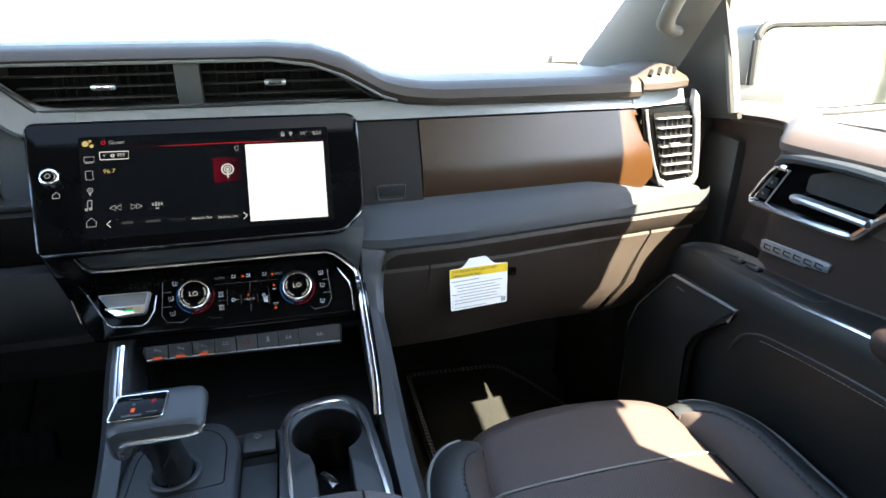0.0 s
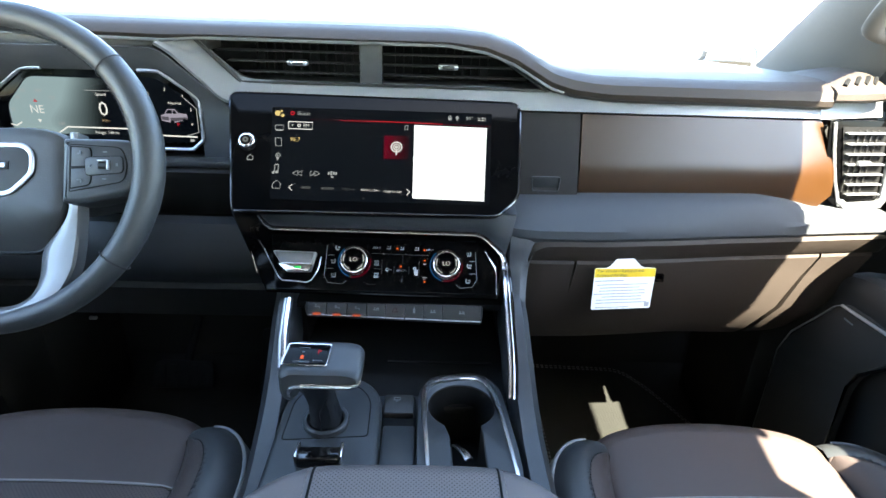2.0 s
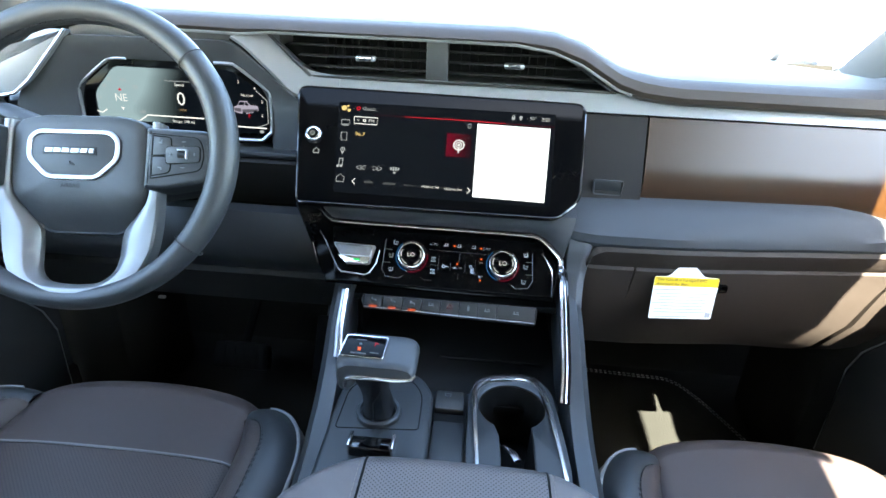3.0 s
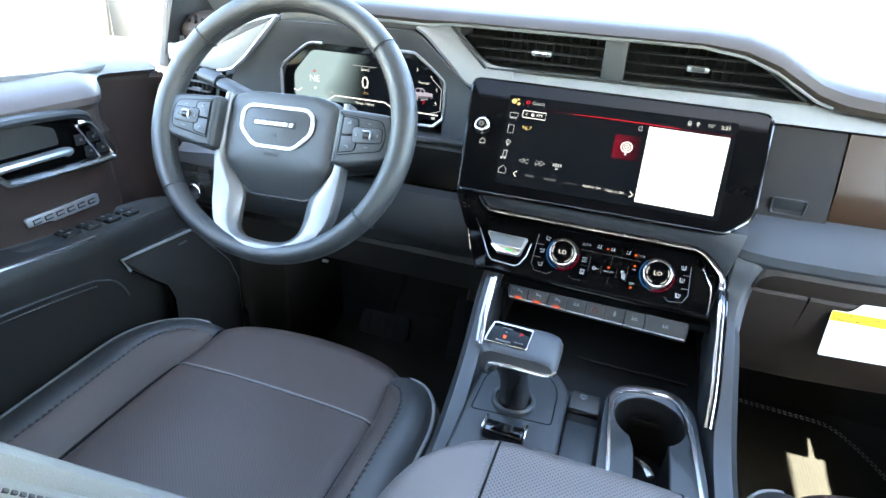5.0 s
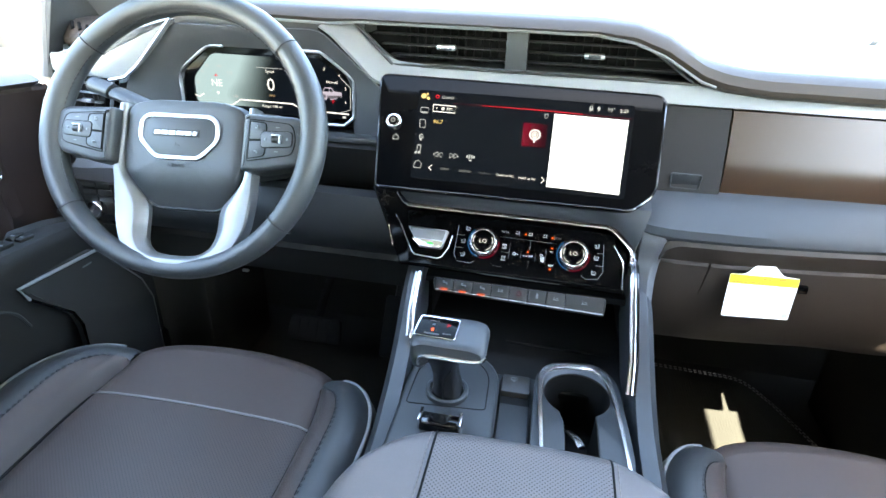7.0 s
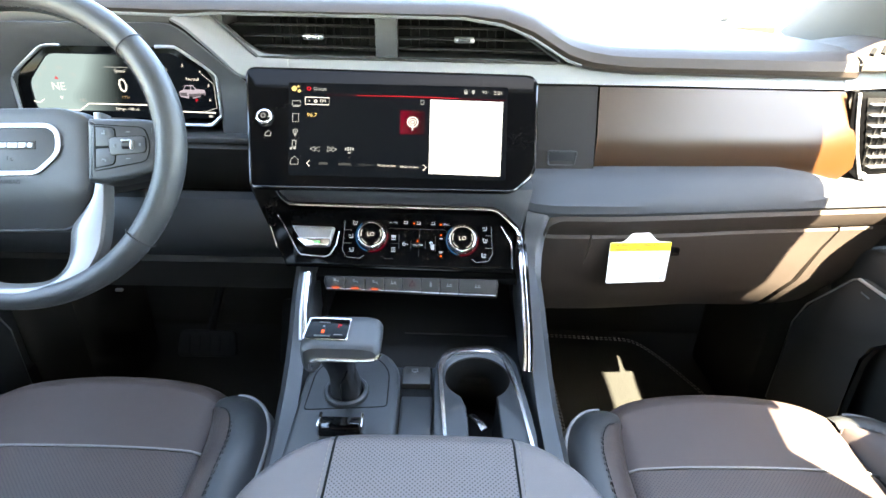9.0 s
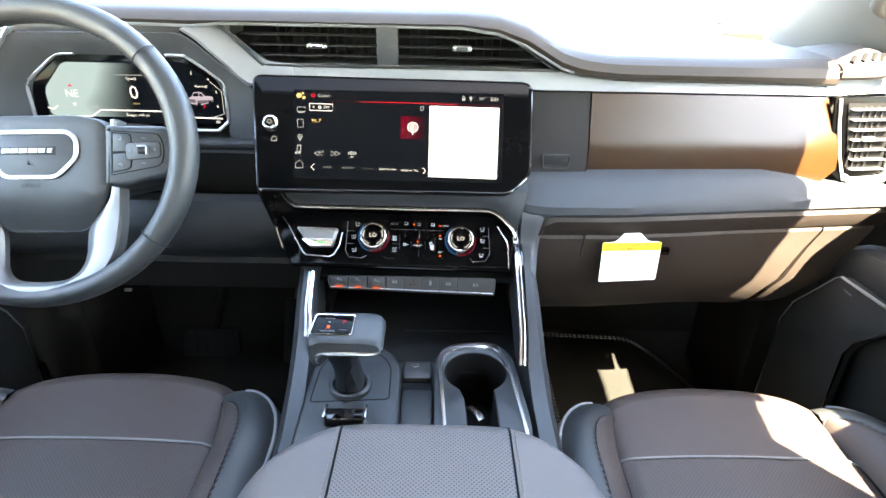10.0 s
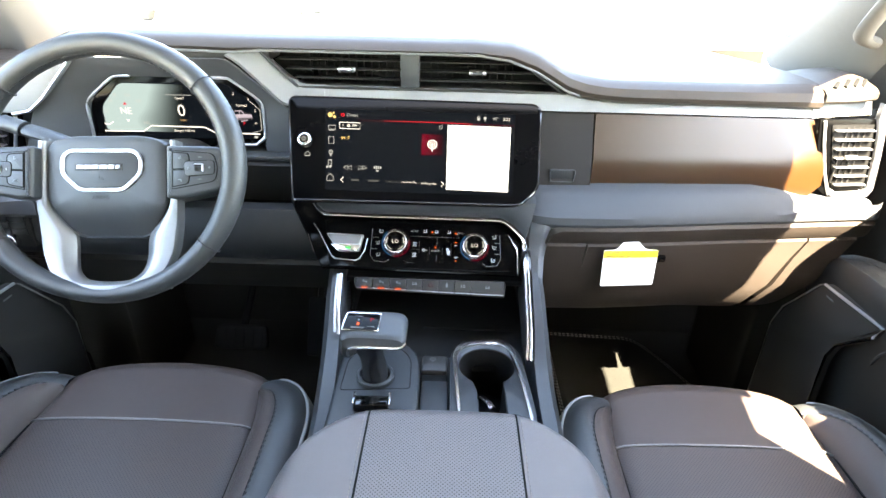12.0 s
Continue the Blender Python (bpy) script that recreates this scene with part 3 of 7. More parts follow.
piece("lower_roll", thick(sheet([under_section(x) for x in span(0.187, 0.216, 9)[:-1] + span(0.216, 0.765, 22) + [0.769, 0.773, 0.777]]), -0.004), "dash_pad", dash, "dark umber leather roll")
bead = [under_section(x)[1] for x in span(0.62, 0.216, 20) + span(0.212, 0.1865, 8)]
bead += [(0.1862, lerp(SHELF, 0.186) + 0.010, 0.535), (0.1855, lerp(SHELF, 0.186) + 0.020, 0.510)]
piece("roll_bead", tube([(x, y - 0.0015, z + 0.001) for x, y, z in bead], 0.0021, 6, up=(0, 1, 0)), "dash_grey", dash, "slate seam bead round the roll")


def glove_section(x):
    y = lerp(SHELF, x)
    d = -0.013 * ease((x - 0.45) / 0.15)
    return [(x, y + 0.035, 0.5505), (x, y + 0.016, 0.550), (x, y + 0.014, 0.546), (x, y + 0.022, 0.51), (x, y + 0.042 + d, 0.45), (x, y + 0.075 + d, 0.39), (x, y + 0.088 + d, 0.3765), (x, y + 0.13, 0.374)]


lid_rows = []
for i in range(18):
    u = i / 17
    row = []
    for k in range(8):
        z = glove_section(0.4)[k][2]
        xr = 0.608 + 0.056 * ((z - 0.374) / 0.176) ** 1.1
        x = 0.262 - 0.012 * (0.55 - z) / 0.17 + (xr - 0.262) * u
        row.append(glove_section(x)[k])
    lid_rows.append(row)
piece("glove_box_lid", thick(sheet(lid_rows), -0.006), "dash_pad", dash, "dark umber glove box lid")
piece("lower_panel_left", thick(sheet([glove_section(x) for x in span(0.187, 0.258, 6)]), -0.006), "dash_pad", dash)
rest = []
for i in range(8):
    u = i / 7
    row = []
    for k in range(8):
        z = glove_section(0.4)[k][2]
        x0 = 0.612 + 0.056 * ((z - 0.374) / 0.176) ** 1.1
        x1 = 0.652 + 0.108 * ((z - 0.374) / 0.176) ** 0.6
        row.append(glove_section(x0 + (x1 - x0) * u)[k])
    rest.append(row)
piece("lower_panel_right", thick(sheet(rest), -0.006), "dash_pad", dash)
piece("glove_latch", box((0.392, 0.0265, 0.520), (0.026, 0.010, 0.013), 0.003), "gloss_black", dash)
piece("under_cover", box((0.43, 0.44, 0.385), (0.52, 0.54, 0.02), 0.004), "dark_plastic", dash)
piece("core", box((0.0, 0.42, 0.66), (1.50, 0.40, 0.20), 0.01), "dark_plastic", dash)
piece("core_lower", box((0.42, 0.30, 0.50), (0.46, 0.16, 0.18), 0.01), "dark_plastic", dash)


# centre vents
def centre_vents():
    back = upright(0.185)
    hole = [(-0.350, 0.852), (-0.262, 0.775), (0.235, 0.775), (0.150, 0.852)]
    piece("vent_backing", plate(hole, 0.003, back), "rubber", dash)
    piece("vent_floor", box((-0.02, 0.152, 0.784), (0.47, 0.07, 0.004), 0.001), "dark_plastic", dash)
    m = upright(0.138)
    piece("vent_divider", plate([(-0.070, 0.845), (-0.037, 0.845), (-0.037, 0.782), (-0.070, 0.782)], 0.014, m, 0.002), "slate_plastic", dash)
    for z, y in ((0.8265, 0.140), (0.8115, 0.137), (0.797, 0.134)):
        k = (0.842 - z) / 0.056
        for x0, x1 in ((-0.300 + 0.057 * k, -0.070), (-0.037, 0.120 + 0.077 * k)):
            piece("vent_slat", box((0.5 * (x0 + x1), y + 0.008, z), (x1 - x0, 0.018, 0.0020), 0.0008), "dark_plastic", dash)
    for x in span(-0.23, -0.085, 12) + span(-0.02, 0.125, 12):
        piece("vent_vane", box((x, 0.162, 0.812), (0.0018, 0.014, 0.046), 0.0005), "rubber", dash)
    for x in (-0.163, 0.062):
        t = piece("vent_tab", box((x, 0.134, 0.812), (0.030, 0.012, 0.008), 0.0025), "satin_metal", dash, "bright metal vent tab")
        sub("grip", box((x, 0.1278, 0.812), (0.018, 0.002, 0.0055), 0.0008), "chrome" if x < 0 else "slate_plastic", t)
    piece("vent_frame_right", tube([(0.118, 0.118, 0.840), (0.150, 0.118, 0.822), (0.205, 0.118, 0.787)], 0.003, 6), "slate_plastic", dash)
    piece("vent_frame_left", tube([(-0.305, 0.118, 0.842), (-0.245, 0.118, 0.784)], 0.003, 6), "slate_plastic", dash)


centre_vents()


# outer vent, end cap
def outer_vent(s, x0):
    """Tall side air outlet; s is the side, x0 its inner top corner."""
    m = facing((x0, 0.110, 0.69), (s * 1.0, 0.12, 0), (0, 0, 1))
    fl = 1 if s > 0 else -1
    out = [(-0.004, 0.064), (0.086, 0.064), (0.104, 0.064), (0.124, 0.0), (0.132, -0.074), (0.058, -0.080), (0.022, -0.055)]
    flip = lambda p: [(q[0], q[1]) for q in p]
    if s < 0:
        m = facing((x0, 0.110, 0.69), (1.0, -0.12, 0), (0, 0, 1))
        flip = lambda p: [(-q[0], q[1]) for q in p]
    v = piece("side_vent", plate(flip(out), 0.004, m, 0.001), "gloss_black", dash, "tall side air vent with a chrome surround")
    sub("recess", plate(flip([(0.020, 0.055), (0.098, 0.055), (0.121, -0.062), (0.058, -0.062)]), 0.001, m, base=0.0045), "rubber", v)
    for i in range(7):
        z = 0.046 - i * 0.0165
        a, b = 0.024 + (0.052 - z) * 0.32, 0.096 + (0.052 - z) * 0.20
        sub("slat", box((fl * 0.5 * (a + b), z, 0.009), (b - a, 0.0020, 0.010), 0.0006, m=m), "satin_metal", v)
    for i in range(4):
        sub("vane", box((fl * (0.05 + i * 0.011), 0.0, 0.006), (0.002, 0.10, 0.004), 0.0005, m=m), "dark_plastic", v)
    band = [(0.098, 0.092), (0.110, 0.080), (0.120, 0.040), (0.128, 0.0), (0.137, -0.064), (0.130, -0.078), (0.064, -0.081), (0.050, -0.068), (0.056, -0.062), (0.068, -0.069), (0.120, -0.067), (0.124, -0.060), (0.116, 0.0), (0.108, 0.040), (0.098, 0.066)]
    sub("surround", plate(flip(band), 0.011, m, 0.003, 3, base=0.001), "satin_metal", v, "bright metal surround")
    sub("inner_line", tube([m @ Vector((fl * a, b, 0.005)) for a, b in ((0.004, 0.062), (0.016, 0.020), (0.034, -0.030), (0.056, -0.074))], 0.0030, 6), "satin_metal", v)
    sub("tab", box((fl * 0.066, 0.0, 0.016), (0.022, 0.007, 0.008), 0.002, m=m), "satin_metal", v)


outer_vent(1, 0.652)
outer_vent(-1, -0.735)


def end_cap(s, x):
    rows = []
    for i in range(21):
        u = i / 20
        h = 0.020 * math.sin(math.pi * (0.06 + 0.88 * u)) ** 0.9
        xx = x + s * (0.107 * u)
        y = 0.104 + 0.035 * u * u
        rows.append([(xx, y + 0.012, 0.7845), (xx, y + 0.002, 0.785), (xx, y, 0.787), (xx, y, 0.7930), (xx, y + 0.003, 0.7955), (xx, y + 0.008, 0.797 + 0.25 * h), (xx, y + 0.018, 0.797 + 0.75 * h), (xx, y + 0.032, 0.798 + h), (xx, y + 0.06, 0.799 + 1.04 * h), (xx, y + 0.10, 0.799 + h), (xx, y + 0.16, 0.797 + 0.5 * h), (xx, y + 0.2, 0.785)])
    c = piece("end_cap", thick(sheet(rows), -0.004), "dash_pad", dash, "umber leather dash end cap with slots")
    for i in range(4):
        u = 0.20 + 0.17 * i
        h = 0.020 * math.sin(math.pi * (0.06 + 0.88 * u)) ** 0.9
        a = Vector((x + s * (0.107 * u - 0.006), 0.1105 + 0.035 * u * u, 0.8005 + 0.32 * h))
        b = Vector((x + s * (0.107 * u + 0.004), 0.1215 + 0.035 * u * u, 0.8020 + 0.75 * h))
        sub("speaker_slot", tube([a, b], 0.0036, 6), "rubber", c)
    dy = 0.0095 if s > 0 else 0.0
    top = 0.779 if s > 0 else 0.783
    rows = [[(x + s * (0.105 * u), 0.125 + dy + 0.03 * u, top + 0.002), (x + s * (0.105 * u), 0.117 + dy + 0.03 * u, top), (x + s * (0.105 * u), 0.106 + dy + 0.03 * u, 0.7545), (x + s * (0.105 * u), 0.12 + dy + 0.03 * u, 0.7540)] for u in span(-0.05, 1.12, 7)]
    piece("end_band", thick(sheet(rows), 0.004), "silver_paint", dash)

    if s > 0:
        piece("end_closing", box((0.835, 0.185, 0.68), (0.085, 0.030, 0.150), 0.006), "dark_plastic", dash, "dark closing panel behind the vent")


end_cap(1, 0.6435)
end_cap(-1, -0.762)


# instrument hood on the driver's side
def hood():
    rr = [0.004, 0.03, 0.02, 0.02, 0.03, 0.004]
    rim = rounded([(-0.735, 0.664), (-0.694, 0.754), (-0.606, 0.830), (-0.358, 0.831), (-0.258, 0.746), (-0.244, 0.664)], [0.004, 0.03, 0.02, 0.02, 0.012, 0.004], 4)
    inner = rounded([(-0.626, 0.664), (-0.622, 0.752), (-0.562, 0.796), (-0.366, 0.797), (-0.312, 0.756), (-0.312, 0.664)], rr, 4)
    front = lambda x: 0.092 + 0.014 * ease((x + 0.50) / 0.15)
    rows = [[(x, front(x), z) for x, z in rim], [(0.5 * (x + a), front(x) + 0.007, 0.5 * (z + b)) for (x, z), (a, b) in zip(rim, inner)], [(x, 0.124, z) for x, z in inner], [(x, 0.150, z) for x, z in inner]]
    piece("hood_lining", thick(sheet(rows, close_v=True), 0.003), "dash_grey", dash, "slate instrument hood lining")
    piece("hood_top", box((-0.455, 0.21, 0.837), (0.33, 0.18, 0.022), 0.002), "black_leather", dash)
    # sloping silver band from over the dials down to the display; a black tube paints the shadowed gap below it
    upper = smooth_path([(-0.330, 0.124, 0.8435), (-0.312, 0.124, 0.8420), (-0.286, 0.124, 0.8190), (-0.262, 0.124, 0.7985), (-0.240, 0.123, 0.7870), (-0.220, 0.122, 0.7845), (-0.200, 0.122, 0.7840)], 4)
    lower = smooth_path([(-0.360, 0.108, 0.8365), (-0.340, 0.108, 0.8240), (-0.318, 0.108, 0.8035), (-0.296, 0.108, 0.7830), (-0.272, 0.108, 0.7600), (-0.240, 0.110, 0.7535), (-0.200, 0.111, 0.7535)], 4)
    rows = [[b + Vector((0, 0.010, -0.001)), b, b.lerp(a, 0.06) + Vector((0, -0.002, 0)), b.lerp(a, 0.5) + Vector((0, -0.0015, 0.001)), b.lerp(a, 0.95) + Vector((0, -0.001, 0)), a, a + Vector((0, 0.012, -0.001))] for a, b in zip(upper, lower)]
    piece("diagonal_trim", thick(sheet(rows), 0.003), "silver_paint", dash, "satin silver diagonal trim")
    piece("diagonal_shadow_gap", tube([b + Vector((-0.002, 0.004, -0.0035)) for b in lower], 0.0045, 8), "rubber", dash)
    piece("facia_bottom", box((-0.46, 0.10, 0.664), (0.44, 0.03, 0.010), 0.003), "slate_plastic", dash)
    sm = facing((0, 0.090, 0.79), (1, 0, 0), (0, 0.08, 1))
    piece("hood_slope", plate(rounded([(x, z - 0.79) for x, z in ((-0.835, 0.772), (-0.735, 0.773), (-0.640, 0.836), (-0.596, 0.836), (-0.668, 0.762), (-0.695, 0.741), (-0.725, 0.735), (-0.835, 0.742))], [0.004, 0.012, 0.004, 0.004, 0.02, 0.02, 0.02, 0.004]), 0.010, sm, 0.003), "silver_paint", dash, "satin silver sloping hood trim")
    piece("hood_slope_edge", tube([sm @ Vector((x, z - 0.79, 0.010)) for x, z in ((-0.600, 0.836), (-0.670, 0.761), (-0.697, 0.740), (-0.727, 0.734))], 0.0028, 8), "satin_metal", dash)
    # knee panels
    rows = [[(x, 0.10, 0.66), (x, 0.075, 0.655), (x, 0.095, 0.60), (x, 0.10, 0.580)] for x in span(-0.76, -0.20, 6)]
    piece("column_cover_panel", thick(sheet(rows), 0.004), "dark_plastic", dash)
    rows = [[(x, 0.075, 0.582), (x, 0.055, 0.578), (x, 0.038, 0.555), (x, 0.036, 0.52), (x, 0.055, 0.485), (x, 0.12, 0.45)] for x in span(-0.83, -0.205, 8)]
    piece("knee_pad", thick(sheet(rows), -0.004), "dark_slate", dash, "slate padded knee panel")
    rows = [[(x, 0.118, 0.452), (x, 0.110, 0.440), (x, 0.130, 0.380), (x, 0.20, 0.345)] for x in span(-0.80, -0.205, 6)]
    piece("lower_cover", thick(sheet(rows), -0.004), "dark_plastic", dash)
    piece("cover_catch", box((-0.5545, 0.127, 0.3665), (0.013, 0.006, 0.005), 0.001), "satin_metal", dash, "small bright catch")
    sw = piece("light_switch_panel", plate(rounded([(-0.792, 0.585), (-0.722, 0.585), (-0.724, 0.505), (-0.786, 0.505)], 0.006), 0.012, upright(0.040), 0.002), "dark_plastic", dash, "switch panel with a chromed rotary light knob")
    for i in range(3):
        for j in range(2):
            sub("button", box((-0.7735 + j * 0.030, 0.0265, 0.5615 - i * 0.0125), (0.027, 0.004, 0.010), 0.001), "slate_plastic", sw)
    rows = [[(x, 0.036, 0.566), (x, 0.027, 0.568), (x, 0.024, 0.573), (x, 0.027, 0.590 + 0.006 * ease((x + 0.79) / 0.08)), (x, 0.040, 0.602 + 0.006 * ease((x + 0.79) / 0.08)), (x, 0.075, 0.606)] for x in span(-0.795, -0.700, 6)]
    sub("switch_brow", thick(sheet(rows), -0.003), "dash_grey", sw, "slate brow over the switches")
    sub("light_knob", disc((-0.765, 0.518, 0.012), 0.016, 0.014, upright(0.040), bevel=0.003), "chrome", sw)
    piece("column", tube([(-0.452, -0.06, 0.68), (-0.452, 0.12, 0.63)], 0.055, 20), "dark_plastic", dash)


hood()


# centre stack trim
DISPLAY = facing((0, 0.0445, 0.690), (1, 0, 0), (0, 0.606, 0.796))
CLIMATE = facing((0, 0.0, 0.55), (1, 0, 0), (0, 0.606, 0.796))


def stack():
    # gloss plate and slate ledge round the climate controls
    piece("stack_plate", plate([(-0.262, 0.075), (0.15, 0.072), (0.150, 0.0), (0.142, -0.052), (-0.198, -0.046), (-0.232, 0.02)], 0.010, CLIMATE, 0.003, base=-0.020), "gloss_black", dash, "gloss black centre stack plate")
    low = [(-0.206, 0.060, -0.206), (-0.196, 0.050, -0.198), (-0.17, 0.0475, -0.17)] + [(x, 0.0465, x) for x in span(-0.13, 0.09, 9)] + [(0.108, 0.0445, 0.110), (0.122, 0.0380, 0.130), (0.140, 0.0215, 0.150), (0.150, 0.0080, 0.166)]
    rows = []
    for x, cy, xt in low:
        f = CLIMATE @ Vector((x, cy, 0.001))
        g = DISPLAY @ Vector((xt, -0.072, -0.016)) if xt < 0.126 else Vector((xt, 0.012 + 0.10 * (xt - 0.126), 0.622))
        e = f.lerp(g, 0.5) + Vector((0, -0.005, -0.001))
        rows.append([f + Vector((0, 0.012, -0.004)), f, f.lerp(e, 0.5) + Vector((0, -0.0012, 0)), e, e.lerp(g, 0.5) + Vector((0, -0.0012, 0)), g, g + Vector((0, 0.02, 0.006))])
    piece("ledge", thick(sheet(rows), 0.003), "dash_grey", dash, "slate ledge under the display")
    # bright trim: a polished bar with a dark channel along its middle
    line = [CLIMATE @ Vector(q) for q in ((-0.214, 0.066, 0.0), (-0.204, 0.0535, 0.002), (-0.195, 0.0475, 0.003), (-0.180, 0.0450, 0.003), (-0.05, 0.0440, 0.003), (0.095, 0.0430, 0.003), (0.112, 0.0415, 0.003), (0.124, 0.0355, 0.003), (0.142, 0.0190, 0.002), (0.149, 0.0085, 0.001), (0.1512, -0.006, 0.0))]
    line += [Vector(q) for q in ((0.1512, -0.035, 0.5335), (0.1515, -0.09, 0.498), (0.1510, -0.14, 0.469), (0.1480, -0.178, 0.444))]
    path = smooth_path(line, 3)
    side = []
    for i, q in enumerate(path):
        d = (path[min(len(path) - 1, i + 1)] - path[max(0, i - 1)]).normalized()
        side.append(d.cross(Vector((0, -0.7, 0.7))).normalized())
    piece("chrome_trim", tube(path, 0.0046, 10, flat=0.6), "chrome", dash, "long bright chrome trim line")
    piece("trim_channel", tube([q - s_ * 0.0010 + Vector((0, -0.0018, 0.0024)) for q, s_ in zip(path, side)][6:], 0.0014, 6), "gloss_edge", dash)
    piece("trim_lip", tube([q - s_ * 0.0072 + Vector((0, 0.003, -0.002)) for q, s_ in zip(path, side)][20:], 0.0022, 6), "gloss_edge", dash)
    piece("chrome_trim_left", tube([(-0.1610, -0.034, 0.504), (-0.1595, -0.060, 0.492), (-0.157, -0.095, 0.474), (-0.151, -0.132, 0.449)], 0.0031, 10, flat=0.7), "chrome", dash)
    piece("trim_left_lip", tube([(-0.1665, -0.034, 0.503), (-0.165, -0.060, 0.491), (-0.1625, -0.095, 0.473), (-0.1575, -0.128, 0.451)], 0.0020, 8), "satin_metal", dash)
    piece("chrome_slash", tube([CLIMATE @ Vector((-0.224, 0.012, -0.008)), CLIMATE @ Vector((-0.212, -0.020, -0.008))], 0.0012, 6), "chrome", dash)
    piece("chrome_slash_upper", tube([CLIMATE @ Vector((-0.214, 0.030, -0.005)), CLIMATE @ Vector((-0.204, 0.016, -0.005))], 0.0012, 6), "chrome", dash)


stack()

rows = []
for y, z, w in ((0.030, 0.604, 0.200), (0.014, 0.596, 0.200), (0.004, 0.586, 0.199), (0.001, 0.572, 0.196), (0.000, 0.558, 0.193), (-0.004, 0.544, 0.190), (-0.014, 0.530, 0.187), (-0.034, 0.512, 0.184), (-0.060, 0.492, 0.181)):
    rows.append([(0.155, y + 0.010, z), (0.1585, y + 0.001, z), (0.5 * (0.160 + w), y - 0.004, z), (w - 0.010, y - 0.002, z), (w - 0.002, y + 0.006, z), (w, y + 0.018, z), (w, y + 0.075, z)])
piece("stack_trim", thick(sheet(rows), 0.003), "dash_grey", dash, "slate side of the centre stack")

# ---- display ----
display = thing("infotainment_display", "wide gloss black touchscreen showing the radio page", "touchscreen", (0, 0.09, 0.64))


def make_display():
    out = rounded([(-0.260, 0.1025), (0.171, 0.0980), (0.166, -0.050), (0.136, -0.079), (-0.240, -0.079)], [0.014, 0.018, 0.014, 0.012, 0.006], 6)
    case = piece("bezel", plate(out, 0.020, DISPLAY, 0.0016, 3, base=-0.022), "gloss_black", display, "gloss black display surround")
    edge = [DISPLAY @ Vector((*p, -0.0046)) for p in out]
    sub("edge_line", tube(edge, 0.0026, 8, closed=True), "gloss_edge", case, "polished black rim")
    scr = piece("screen", plate(rounded([(-0.196, 0.080), (0.128, 0.079), (0.124, -0.064), (-0.188, -0.062)], 0.004), 0.0006, DISPLAY, base=-0.002), "screen_black", display)
    def ink(name, b, mat):
        return sub(name, b, mat, scr)
    lift = DISPLAY @ Matrix.Translation((0, 0, -0.0010))
    ink("white_panel", plate([(0.0135, 0.0570), (0.1205, 0.0555), (0.1160, -0.0580), (0.0135, -0.0560)], 0.0004, lift), "screen_white")
    ink("red_line", plate([(-0.095, 0.0614), (-0.03, 0.0617), (0.02, 0.0610), (0.055, 0.0600), (0.055, 0.0592), (0.02, 0.0598), (-0.03, 0.0606), (-0.095, 0.0608)], 0.0004, lift), "lit_red")
    ink("red_line_end", plate([(0.055, 0.0600), (0.126, 0.0586), (0.126, 0.0580), (0.055, 0.0592)], 0.0004, lift), "lit_darkred")
    ink("red_line_start", plate([(-0.140, 0.0614), (-0.095, 0.0614), (-0.095, 0.0609), (-0.140, 0.0611)], 0.0004, lift), "lit_darkred")
    for i in range(6):
        a, b = -0.0300 + 0.0060 * i, -0.0240 + 0.0060 * i
        ink("cover_tile", plate([(a, 0.0395 - 0.00008 * i), (b, 0.0394 - 0.00008 * i), (b, 0.0030), (a + 0.0003, 0.0030)], 0.0003, lift), "lit_tile_%d" % i)
    c = lift @ Matrix.Translation((-0.0115, 0.0215, 0.0004))
    ink("antenna_mark", join([ring((0, 0, 0), a, b, 0.0004, c, 24) for a, b in ((0.0065, 0.0085), (0.0035, 0.0050), (0.0, 0.0022))] + [box((0, -0.008, 0.0003), (0.002, 0.009, 0.0004), 0, m=c)]), "lit_white")
    # left column of small marks
    ink("status_dots", join([disc((-0.187, 0.0700, 0), 0.0042, 0.0003, lift, 16), disc((-0.1795, 0.0665, 0), 0.0026, 0.0003, lift, 12), disc((-0.1815, 0.0735, 0), 0.0018, 0.0003, lift, 12)]), "lit_gold")
    def outline(pts, w=0.0005):
        return join([tube([lift @ Vector((*p, 0.0004)) for p in pts + pts[:1]], w, 4)])
    ink("screen_mark", join([outline([(-0.1885, 0.0510), (-0.1765, 0.0510), (-0.1765, 0.0440), (-0.1885, 0.0440)]), box((-0.1825, 0.0425, 0.0003), (0.010, 0.0012, 0.0004), 0, m=lift)]), "lit_dim")
    ink("phone_mark", outline([(-0.1870, 0.0310), (-0.1785, 0.0310), (-0.1775, 0.0185), (-0.1860, 0.0185)]), "lit_dim")
    ink("pin_mark", join([ring((-0.1815, 0.0040, 0), 0.0026, 0.0036, 0.0004, lift, 20), disc((-0.1815, 0.0040, 0), 0.0011, 0.0004, lift, 10), plate([(-0.1838, 0.0008), (-0.1792, 0.0008), (-0.1815, -0.0040)], 0.0004, lift)]), "lit_dim")
    ink("note_mark", join([box((-0.1795, -0.0155, 0.0003), (0.0010, 0.0120, 0.0004), 0, m=lift), box((-0.1845, -0.0170, 0.0003), (0.0010, 0.0110, 0.0004), 0, m=lift), box((-0.1820, -0.0102, 0.0003), (0.0060, 0.0014, 0.0004), 0, m=lift), disc((-0.1810, -0.0215, 0), 0.0022, 0.0004, lift, 12), disc((-0.1860, -0.0222, 0), 0.0020, 0.0004, lift, 12)]), "lit_dim")
